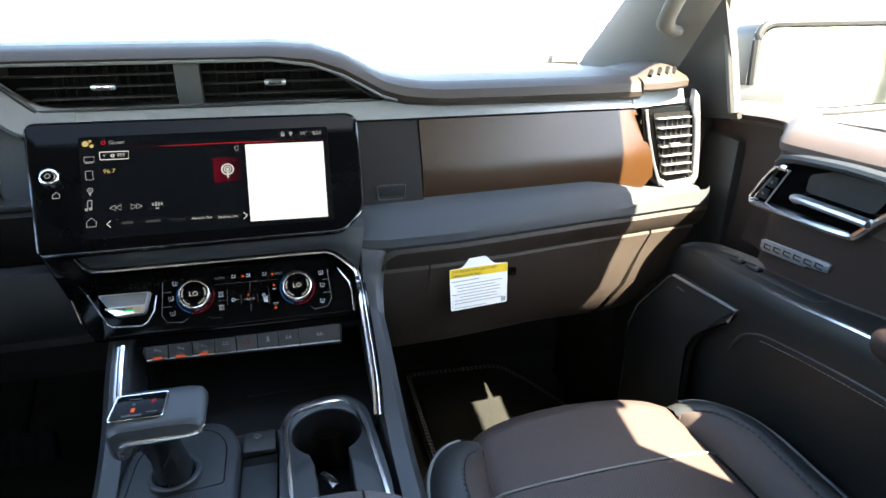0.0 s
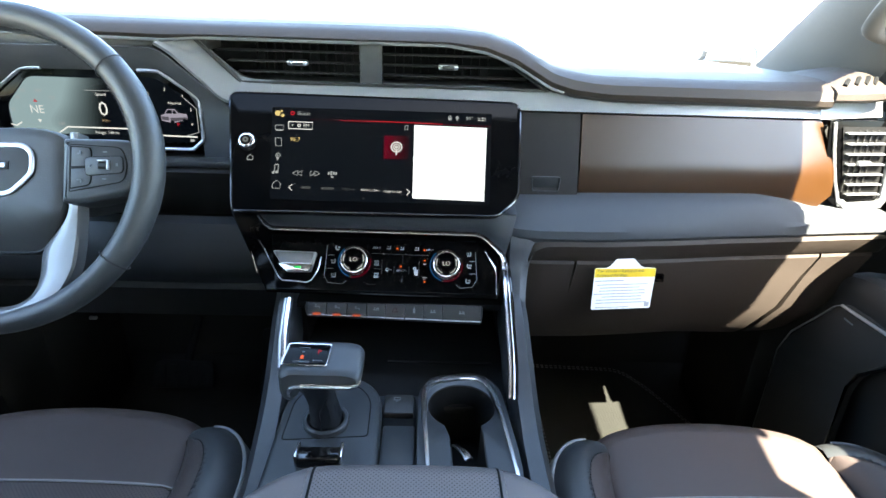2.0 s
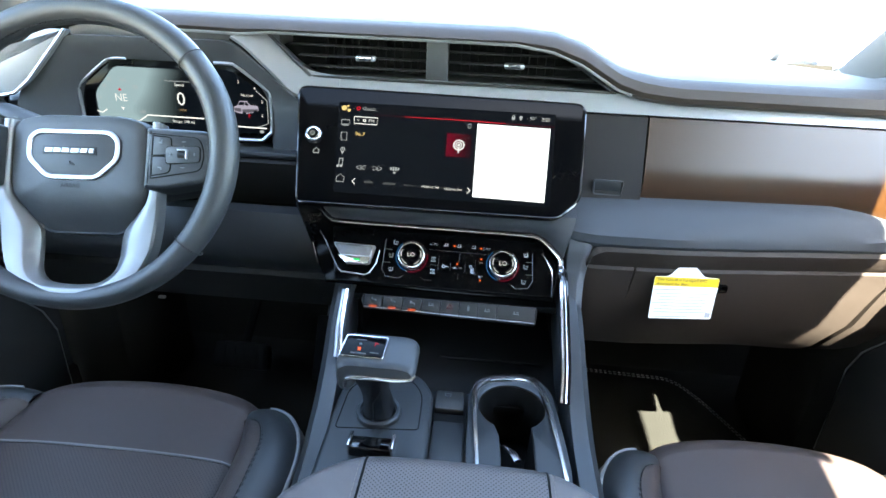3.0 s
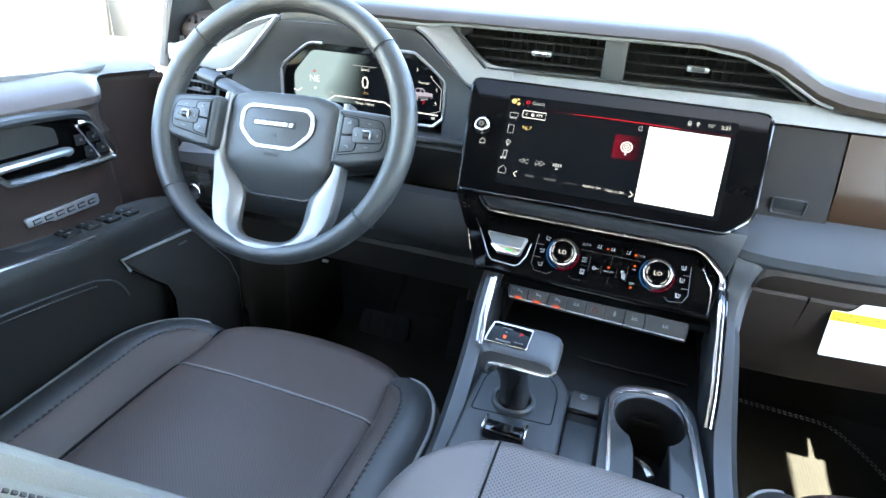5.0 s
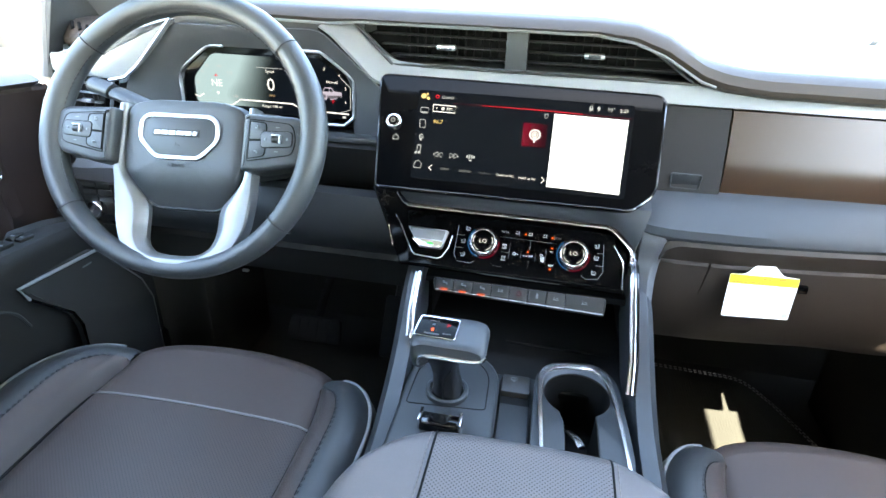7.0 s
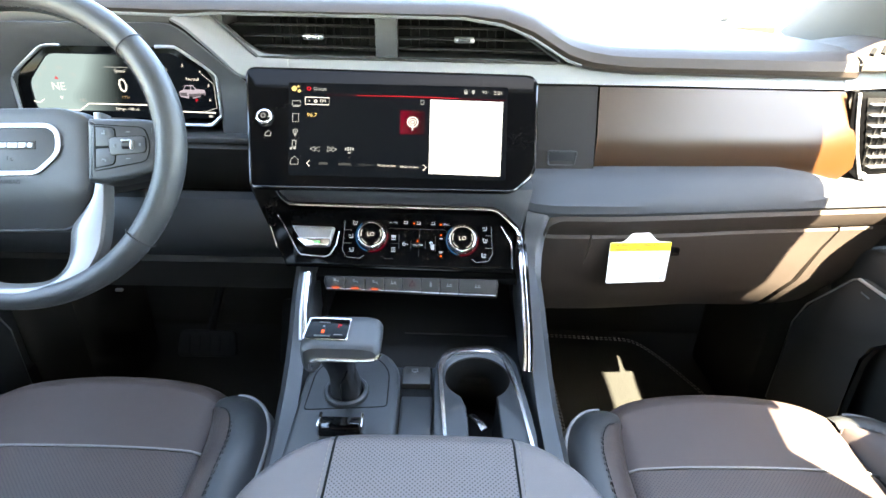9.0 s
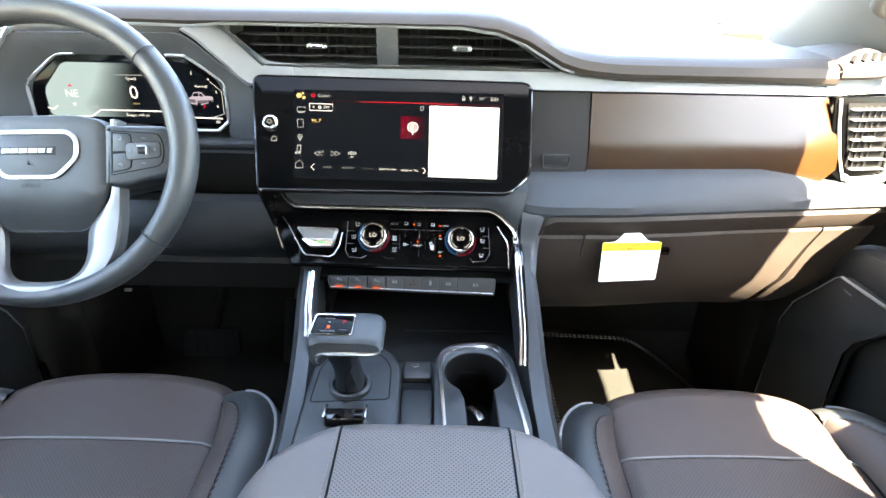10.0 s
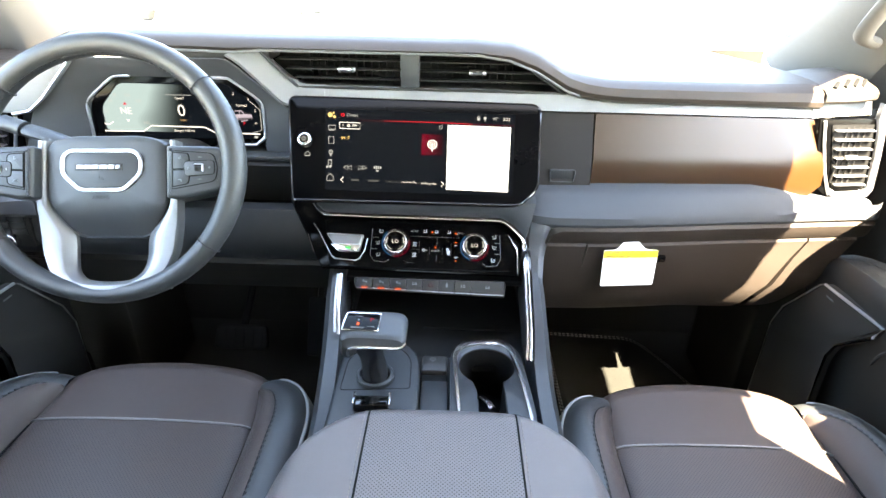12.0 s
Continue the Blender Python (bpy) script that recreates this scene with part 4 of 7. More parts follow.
    ink("home_mark", outline([(-0.1855, -0.0460), (-0.1745, -0.0460), (-0.1745, -0.0390), (-0.1800, -0.0340), (-0.1855, -0.0390)]), "lit_dim")
    t = lambda s, size, x, y, al="CENTER": letters(s, size, lift @ Matrix.Translation((x, y, 0.0006)), al)
    ink("user_mark", join([ring((-0.1655, 0.0705, 0), 0.0018, 0.0032, 0.0004, lift, 14)]), "lit_red")
    ink("user_name", t("Guest", 0.0080, -0.1590, 0.0700, "LEFT"), "lit_dim")
    ink("source_frame", outline([(-0.1700, 0.0570), (-0.1350, 0.0565), (-0.1350, 0.0455), (-0.1695, 0.0460)], 0.0007), "lit_white")
    ink("source_name", join([t("FM", 0.0072, -0.1440, 0.0510), t("v", 0.0072, -0.1640, 0.0518), ring((-0.1545, 0.0512, 0), 0.0012, 0.0026, 0.0004, lift, 16)]), "lit_white")
    ink("station", t("96.7", 0.0086, -0.1660, 0.0290, "LEFT"), "lit_gold")
    ink("clock", t("2:21", 0.0076, 0.1130, 0.0690), "lit_white")
    ink("outside_heat", t("90°", 0.0076, 0.0945, 0.0695), "lit_dim")
    ink("lock_mark", join([box((0.0655, 0.0685, 0.0003), (0.005, 0.004, 0.0004), 0, m=lift), ring((0.0655, 0.0715, 0), 0.0014, 0.0024, 0.0004, lift, 12), disc((0.0765, 0.0710, 0), 0.0024, 0.0004, lift, 12), plate([(0.0743, 0.0702), (0.0787, 0.0702), (0.0765, 0.0655)], 0.0004, lift)]), "lit_dim")
    tri = lambda x, y, s: outline([(x, y), (x + s * 0.0068, y + 0.0038), (x + s * 0.0068, y - 0.0038)], 0.0005)
    ink("back_mark", join([tri(-0.1585, -0.0225, 1), tri(-0.1520, -0.0225, 1)]), "lit_dim")
    ink("forward_mark", join([tri(-0.1265, -0.0225, -1), tri(-0.1200, -0.0225, -1)]), "lit_dim")
    ink("tune_mark", bars([(-0.1070, -0.0215, 0.0022, 0.004), (-0.1035, -0.0215, 0.0022, 0.006), (-0.1000, -0.0215, 0.0022, 0.005), (-0.0965, -0.0215, 0.0022, 0.004), (-0.1018, -0.0272, 0.004, 0.002)], lift), "lit_dim")
    chev = lambda x, y, s: tube([lift @ Vector((x + s * 0.0022, y + 0.0045, 0.0004)), lift @ Vector((x - s * 0.0022, y, 0.0004)), lift @ Vector((x + s * 0.0022, y - 0.0045, 0.0004))], 0.0008, 4)
    ink("chevron", chev(-0.1600, -0.0440, 1), "lit_white")
    ink("chevron", chev(0.0075, -0.0470, -1), "lit_white")
    ink("preset", t("Hold to Set", 0.0054, -0.0475, -0.0455), "lit_white")
    ink("preset", t("Hold to Set", 0.0054, -0.0150, -0.0468), "lit_white")
    ink("faint_presets", bars([(-0.1380, -0.0440, 0.013, 0.0034), (-0.1075, -0.0445, 0.018, 0.0034)], lift), "lit_faint")
    ink("faint_preset", t("Highway", 0.0054, -0.0775, -0.0450), "lit_faint")
    ink("corner_mark", join([outline([(-0.0005, 0.0545), (0.0040, 0.0560), (0.0040, 0.0495), (0.0000, 0.0490)])]), "lit_dim")
    knob = piece("power_knob", disc((-0.225, 0.0215, 0), 0.0125, 0.012, DISPLAY, bevel=0.003, r2=0.0118), "chrome", display, "chrome knob with black face")
    sub("knob_face", disc((-0.2255, 0.0215, 0.0115), 0.0072, 0.001, DISPLAY), "gloss_black", knob)
    sub("power_mark", ring((-0.2255, 0.0215, 0.0126), 0.0024, 0.0036, 0.0003, DISPLAY, 20), "lit_dim", knob)
    piece("home_key", tube([DISPLAY @ Vector((*p, -0.0016)) for p in ((-0.2250, -0.0035), (-0.2170, -0.0035), (-0.2170, 0.0010), (-0.2210, 0.0045), (-0.2250, 0.0010), (-0.2250, -0.0035))], 0.0006, 4), "lit_dim", display)


make_display()

# ---- climate controls ----
climate = thing("climate_panel", "gloss black climate panel with two lit dials", "climate control", (0, 0, 0.50))


def make_climate():
    face = piece("face", plate(rounded([(-0.196, 0.040), (0.122, 0.036), (0.144, 0.008), (0.138, -0.046), (-0.184, -0.044)], 0.005), 0.004, CLIMATE, 0.001, base=-0.010), "gloss_black", climate)
    sub("face_edge", tube([CLIMATE @ Vector((*q, -0.0056)) for q in ((0.1235, 0.0190), (0.1375, -0.0040), (0.1395, -0.016), (0.1400, -0.046))], 0.0011, 6), "chrome", face)
    top = CLIMATE @ Matrix.Translation((0, 0, -0.0058))
    sb = piece("start_button", plate(rounded([(-0.191, 0.0135), (-0.1255, 0.0120), (-0.1330, -0.0175), (-0.1690, -0.0180)], 0.004), 0.007, CLIMATE, 0.002, base=-0.006), "satin_metal", climate, "brushed metal start button with a green lamp")
    sub("lower_lip", plate(rounded([(-0.182, -0.0060), (-0.1310, -0.0065), (-0.1345, -0.0172), (-0.1680, -0.0175)], 0.003), 0.002, CLIMATE, 0.0005, base=0.0012), "chrome", sb)
    sub("pressed_face", plate(rounded([(-0.187, 0.0115), (-0.1295, 0.0102), (-0.1330, -0.0052), (-0.1790, -0.0048)], 0.003), 0.0006, CLIMATE, 0.0002, base=0.0012), "silver_spoke", sb)
    sub("outline", tube([CLIMATE @ Vector((*q, -0.005)) for q in ((-0.2055, 0.0185), (-0.1940, -0.002), (-0.1800, -0.0255), (-0.1745, -0.0300), (-0.1390, -0.0325), (-0.1320, -0.0290), (-0.1235, -0.0140), (-0.1200, 0.0060))], 0.0009, 6), "satin_metal", sb)
    sub("lamp", box((-0.1515, -0.0120, 0.0036), (0.0095, 0.0026, 0.0006), 0, m=CLIMATE), "lit_green", sb)
    for x, y in ((-0.0705, 0.0), (0.0650, -0.0035)):
        d = piece("dial", disc((x, y, -0.008), 0.0212, 0.016, CLIMATE, 48, bevel=0.0022, r2=0.0203), "chrome", climate, "chrome dial with a black lit face")
        sub("dial_face", disc((x, y, 0.0074), 0.0172, 0.0014, CLIMATE, 40), "gloss_black", d)
        sub("readout", letters("LO", 0.0090, CLIMATE @ Matrix.Translation((x, y, 0.0092))), "lit_white", d)
        sub("grip_marks", join([tube([CLIMATE @ Vector((x + 0.0148 * math.cos(a + da), y + 0.0148 * math.sin(a + da), 0.0090)) for da in span(-0.38, 0.38, 7)], 0.0010, 4) for a in (0.15, math.pi - 0.15, 1.5 * math.pi - 0.75, 1.5 * math.pi + 0.75)]), "lit_dim", d)
        sub("skirt", ring((x, y, -0.0065), 0.0210, 0.0246, 0.003, CLIMATE), "gloss_edge", d)
        lo = [CLIMATE @ Vector((x + 0.0237 * math.cos(a), y + 0.0237 * math.sin(a), -0.0030)) for a in span(math.pi * 0.72, math.pi * 1.40, 14)]
        hi = [CLIMATE @ Vector((x + 0.0237 * math.cos(a), y + 0.0237 * math.sin(a), -0.0030)) for a in span(math.pi * 1.46, math.pi * 2.05, 12)]
        sub("cold_arc", tube(lo, 0.0010, 6), "lit_blue", d)
        sub("warm_arc", tube(hi, 0.0010, 6), "lit_darkred", d)

    def rule(pts, r=0.0005):
        return tube([top @ Vector((*q, 0.0)) for q in pts], r, 4)
    marks = [rule([(-0.112, 0.0240), (-0.114, -0.0220), (-0.108, -0.0320), (-0.088, -0.0340), (-0.081, -0.0290)]), rule([(-0.113, 0.0090), (-0.101, 0.0090)]), rule([(-0.1135, -0.0110), (-0.102, -0.0110)]),
             rule([(0.1085, 0.0180), (0.1105, -0.0240), (0.104, -0.0350), (0.086, -0.0370), (0.080, -0.0320)]), rule([(0.1095, 0.0040), (0.100, 0.0040)]), rule([(0.1100, -0.0150), (0.100, -0.0150)])]
    tagged(piece("divider_lines", join(marks), "dim_print", climate), "thin grey divider lines", kind="stuff")
    thin = [rule([(0.0010, 0.012), (0.0005, -0.002)], 0.0003), rule([(0.0005, -0.020), (0.0000, -0.030)], 0.0003), rule([(-0.030, 0.004), (-0.030, -0.018)], 0.0003), rule([(-0.030, -0.0105), (-0.042, -0.0100)], 0.0003), rule([(-0.012, -0.006), (-0.012, -0.017)], 0.0003),
            rule([(0.0100, -0.006), (0.0100, -0.018)], 0.0003), rule([(0.0250, 0.002), (0.0250, -0.022)], 0.0003), rule([(-0.056, -0.030), (-0.050, -0.0335), (-0.038, -0.0335)], 0.0003), rule([(-0.046, 0.0130), (0.040, 0.0115)], 0.0003)]
    tagged(piece("faint_lines", join(thin), "faint_print", climate), "faint grey divider lines", kind="stuff")
    sym = []
    B = lambda x, y, w, h: sym.append(box((x, y, 0), (w, h, 0.0006), 0, m=top))
    for x, y, sgn in ((-0.097, 0.0195, 1), (-0.1015, -0.0008, -1), (-0.1000, -0.0215, -1), (0.0995, 0.0140, -1), (0.0990, -0.0042, 1), (0.0970, -0.0268, 1)):
        B(x - sgn * 0.0020, y + 0.0012, 0.0016, 0.0056)         # seat back
        B(x + sgn * 0.0006, y - 0.0018, 0.0050, 0.0018)         # seat base
        B(x + sgn * 0.0012, y + 0.0016, 0.0010, 0.0030)         # warm air
        B(x + sgn * 0.0034, y + 0.0016, 0.0010, 0.0030)
    for x, y in ((-0.0205, 0.0215), (-0.0010, 0.0210), (0.0210, 0.0207)):
        B(x, y - 0.0012, 0.0060, 0.0012)
        B(x + 0.0022, y + 0.0012, 0.0013, 0.0036)
        sym.append(disc((x - 0.0012, y + 0.0020, 0), 0.0010, 0.0004, top, 8))
    for x, y in ((-0.0380, -0.0015), (-0.0380, -0.0200)):
        B(x, y + 0.0030, 0.0070, 0.0010)
        B(x, y - 0.0030, 0.0070, 0.0010)
        for k in (-1, 0, 1):
            B(x + 0.0022 * k, y, 0.0009, 0.0042)
    # fan and its blades
    sym.append(ring((-0.0222, -0.0112, 0), 0.0012, 0.0026, 0.0005, top, 14))
    B(-0.0175, -0.0112, 0.0040, 0.0009)
    sym.append(ring((0.0185, -0.0090, 0), 0.0010, 0.0024, 0.0005, top, 14))
    sym.append(plate([(0.0175, -0.0125), (0.0232, -0.0105), (0.0232, -0.0195), (0.0185, -0.0185)], 0.0006, top))
    B(0.0332, -0.0018, 0.0046, 0.0016)
    B(0.0338, -0.0220, 0.0070, 0.0012)
    B(0.0330, -0.0240, 0.0040, 0.0010)
    tagged(piece("key_symbols", join(sym), "white_print", climate), "small white key symbols", kind="stuff")
    words = join([letters("AUTO", 0.0044, top @ Matrix.Translation((-0.0390, 0.0212, 0.0004))), letters("SYNC", 0.0044, top @ Matrix.Translation((0.0405, 0.0196, 0.0004))), letters("ON/OFF", 0.0042, top @ Matrix.Translation((-0.0015, -0.0125, 0.0004)))])
    tagged(piece("key_words", words, "white_print", climate), "small white key words", kind="stuff")
    piece("indicator_lamps", join([box((x, y, 0.0002), (0.0026, 0.0022, 0.0008), 0, m=top) for x, y in ((-0.0080, 0.0209), (0.0322, 0.0196), (0.0332, 0.0035), (0.0334, -0.0285), (-0.0020, -0.0062))]), "lit_amber", climate)


make_climate()

# ---- switch row under the climate panel ----
switches = thing("switch_row", "row of slate push switches with orange lamps", "switch", (0, -0.03, 0.47))


def make_switches():
    sw = CLIMATE @ Matrix.Translation((0, 0, -0.006))
    low = lambda x: -0.0785 - 0.026 * (x + 0.13)            # the row drops slightly to one side
    piece("bar", plate(rounded([(-0.1385, -0.0605), (0.1195, -0.0620), (0.1205, -0.0700), (0.118, low(0.118) - 0.004), (-0.136, low(-0.136) - 0.003), (-0.1405, -0.0680)], 0.003), 0.010, sw, 0.003, base=-0.012), "key_black", switches)
    seps = (-0.1345, -0.1070, -0.0775, -0.0492, -0.0219, 0.0058, 0.0329, 0.0607, 0.1166)
    for i, (a, b) in enumerate(zip(seps, seps[1:])):
        a, b, x = a + 0.0007, b - 0.0007, 0.5 * (a + b)
        k = piece("switch", plate([(a, -0.0622), (b, -0.0626), (b, low(b)), (a, low(a))], 0.006, sw, 0.0009, base=-0.003), "dark_plastic", switches)
        c = low(x) + 0.0105
        if i == 4:
            mark = tube([sw @ Vector((x + u, c + v, 0.0032)) for u, v in ((-0.0042, -0.0028), (0.0042, -0.0028), (0.0, 0.0040))], 0.0007, 4, closed=True)
        elif i in (0, 1, 2):
            mark = bars([(x, c, 0.0065, 0.0014), (x - 0.002, c + 0.002, 0.0028, 0.0016), (x + 0.0034, c - 0.0012, 0.0016, 0.0026)], sw @ Matrix.Translation((0, 0, 0.0030)))
        elif i == 5:
            mark = bars([(x, c, 0.0034, 0.0062), (x, c + 0.0042, 0.0016, 0.0014)], sw @ Matrix.Translation((0, 0, 0.0030)))
        else:
            mark = bars([(x, c - 0.001, 0.0085, 0.0012), (x - 0.0025, c + 0.0012, 0.0012, 0.0036), (x + 0.0020, c + 0.0014, 0.0034, 0.0014)], sw @ Matrix.Translation((0, 0, 0.0030)))
        sub("symbol", mark, "lit_hazard" if i == 4 else "dim_print", k)
        sub("lip", plate([(a, low(a) - 0.0004), (b, low(b) - 0.0004), (b, low(b) - 0.0020), (a, low(a) - 0.0020)], 0.0040, sw, 0.0004, base=-0.001), "satin_metal", k)
        if i < 3:
            sub("lamp", box((x, low(x) + 0.0002, 0.0032), (0.0105, 0.0034, 0.0016), 0, m=sw), "lit_lamp", k)


make_switches()

# ---- instrument cluster ----
cluster = thing("instrument_cluster", "angular digital instrument cluster with a chrome outline", "instrument display", (-0.455, 0.14, 0.67))


def make_cluster():
    m = upright(0.128)
    out = rounded([(-0.626, 0.668), (-0.624, 0.752), (-0.562, 0.798), (-0.366, 0.799), (-0.309, 0.757), (-0.310, 0.694), (-0.330, 0.676), (-0.40, 0.668)], [0.002, 0.022, 0.014, 0.014, 0.012, 0.012, 0.012, 0.002], 5)
    b = piece("bezel", plate(out, 0.006, m, 0.001), "gloss_black", cluster)
    left = [(-0.625, 0.672), (-0.6235, 0.741), (-0.6205, 0.750), (-0.6135, 0.758), (-0.572, 0.789), (-0.562, 0.7945), (-0.536, 0.7955)]
    right = [(-0.396, 0.7955), (-0.372, 0.7955), (-0.362, 0.7925), (-0.318, 0.761), (-0.3125, 0.755), (-0.3115, 0.748), (-0.3130, 0.698), (-0.3165, 0.691), (-0.328, 0.6815), (-0.336, 0.679), (-0.392, 0.679)]
    for pts in (left, right):
        sub("outline", tube(smooth_path([(x, 0.1195, z) for x, z in pts], 3), 0.0027, 8, up=(0, 1, 0)), "satin_metal", b)
    top = upright(0.1215)
    scr = piece("screen", plate(rounded([(-0.602, 0.684), (-0.600, 0.742), (-0.560, 0.784), (-0.374, 0.786), (-0.322, 0.752), (-0.322, 0.690)], [0.004, 0.014, 0.012, 0.012, 0.010, 0.008]), 0.0006, top), "screen_black", cluster)
    # pale glass reflection drawn as glow, fading towards the speed reading in soft steps
    edge = [(-0.598, 0.698), (-0.597, 0.741), (-0.559, 0.7825)]
    for i in range(16):
        k = 0.0034 * (15 - i)
        sub("reflection_step", plate(rounded(edge + [(-0.499 + 1.1 * k, 0.7825), (-0.510 + 1.15 * k, 0.764), (-0.518 + 1.2 * k, 0.744), (-0.538 + 1.6 * k, 0.722), (-0.540 + 1.6 * k, 0.712), (-0.526 + 1.3 * k, 0.698)], 0.010), 0.0001, upright(0.1208 - 0.00006 * i)), "cluster_%d" % i, scr)
    up = upright(0.1197)
    t = lambda s, size, x, z: letters(s, size, up @ Matrix.Translation((x, z, 0)))
    sub("speed", t("0", 0.030, -0.4570, 0.7365), "lit_white", scr)
    sub("speed_word", t("Speed", 0.0066, -0.4570, 0.7590), "lit_white", scr)
    sub("speed_unit", t("MPH", 0.0056, -0.4565, 0.7195), "lit_gold_dim", scr)
    sub("rule", bars([(-0.457, 0.7645, 0.045, 0.0007)], up), "lit_dim", scr)
    sub("heading", t("NE", 0.0165, -0.5560, 0.7340), "lit_white", scr)
    sub("range", t("Range: 148 mi", 0.0064, -0.4580, 0.7015), "lit_white", scr)
    sub("mode", t("Normal", 0.0062, -0.3490, 0.7490), "lit_white", scr)
    sub("gear", t("P", 0.0085, -0.3480, 0.7165), "lit_red", scr)
    dial = [("2", -0.386, 0.762), ("3", -0.361, 0.769), ("4", -0.336, 0.760), ("5", -0.326, 0.740), ("6", -0.327, 0.718)]
    sub("rev_numbers", join([t(s, 0.0066, x, z) for s, x, z in dial]), "lit_white", scr)
    sub("rev_arc", tube([(x, 0.1195, z) for x, z in ((-0.337, 0.700), (-0.3185, 0.706), (-0.3175, 0.742), (-0.334, 0.757))], 0.0006, 4, up=(0, 1, 0)), "lit_dim", scr)
    for s, x, z in (("140", -0.524, 0.7135), ("30", -0.592, 0.733), ("60", -0.580, 0.752), ("80", -0.570, 0.762), ("100", -0.548, 0.762), ("120", -0.530, 0.752)):
        sub("speed_number", t(s, 0.0070, x, z), "lit_dim", scr)
    sub("needle", tube([(-0.600, 0.1195, 0.7115), (-0.592, 0.1195, 0.709), (-0.583, 0.1195, 0.7145)], 0.0010, 4, up=(0, 1, 0)), "lit_white", scr)
    sub("compass_arrow", plate([(-0.5585, 0.7195), (-0.5525, 0.7195), (-0.5555, 0.7145)], 0.0004, up), "lit_white", scr)
    sub("north_mark", plate([(-0.5585, 0.7455), (-0.5525, 0.7455), (-0.5555, 0.7495)], 0.0004, up), "lit_red", scr)
    sub("base_line", tube([(x, 0.1195, z) for x, z in ((-0.602, 0.6975), (-0.532, 0.6985), (-0.516, 0.7090), (-0.420, 0.7085), (-0.404, 0.700), (-0.322, 0.6985))], 0.0012, 5, up=(0, 1, 0)), "lit_white", scr)
    sub("trip_mark", bars([(-0.398, 0.693, 0.010, 0.0022)], up), "lit_dim", scr)
    sub("fuel_mark", bars([(-0.330, 0.693, 0.006, 0.004)], up), "lit_dim", scr)
    # picture of a pickup seen from its front corner
    over = upright(0.1193)
    sub("picture_body", plate(rounded([(-0.3720, 0.7225), (-0.3725, 0.7305), (-0.3660, 0.7330), (-0.3620, 0.7400), (-0.3500, 0.7405), (-0.3460, 0.7345), (-0.3330, 0.7335), (-0.3325, 0.7260), (-0.3400, 0.7230), (-0.3560, 0.7190)], 0.0015), 0.0003, up), "lit_mauve", scr)
    sub("picture_glass", plate(rounded([(-0.3645, 0.7335), (-0.3612, 0.7388), (-0.3545, 0.7388), (-0.3550, 0.7335)], 0.0006), 0.0002, over), "screen_black", scr)
    sub("picture_side_glass", plate(rounded([(-0.3535, 0.7335), (-0.3530, 0.7386), (-0.3505, 0.7386), (-0.3475, 0.7335)], 0.0006), 0.0002, over), "screen_black", scr)
    sub("picture_grille", plate(rounded([(-0.3712, 0.7240), (-0.3712, 0.7290), (-0.3610, 0.7285), (-0.3605, 0.7228)], 0.0008), 0.0002, over), "lit_mauve_dim", scr)
    sub("picture_flank", plate([(-0.3585, 0.7205), (-0.3585, 0.7270), (-0.3330, 0.7285), (-0.3330, 0.7250)], 0.0002, over), "lit_mauve_dim", scr)
    for x, z in ((-0.3560, 0.7205), (-0.3375, 0.7235)):
        sub("picture_wheel", disc((x, z, 0.0002), 0.0029, 0.0003, over, 14), "screen_black", scr)


make_cluster()

# ---- steering wheel ----
wheel = thing("steering_wheel", "black leather steering wheel with satin silver spokes", "steering wheel", (-0.452, -0.148, 0.723))
TH = radians(27)
WHEEL = facing((-0.452, -0.148, 0.723), (1, 0, 0), (0, math.sin(TH), math.cos(TH))) @ Matrix.Rotation(radians(1.8), 4, "Z")


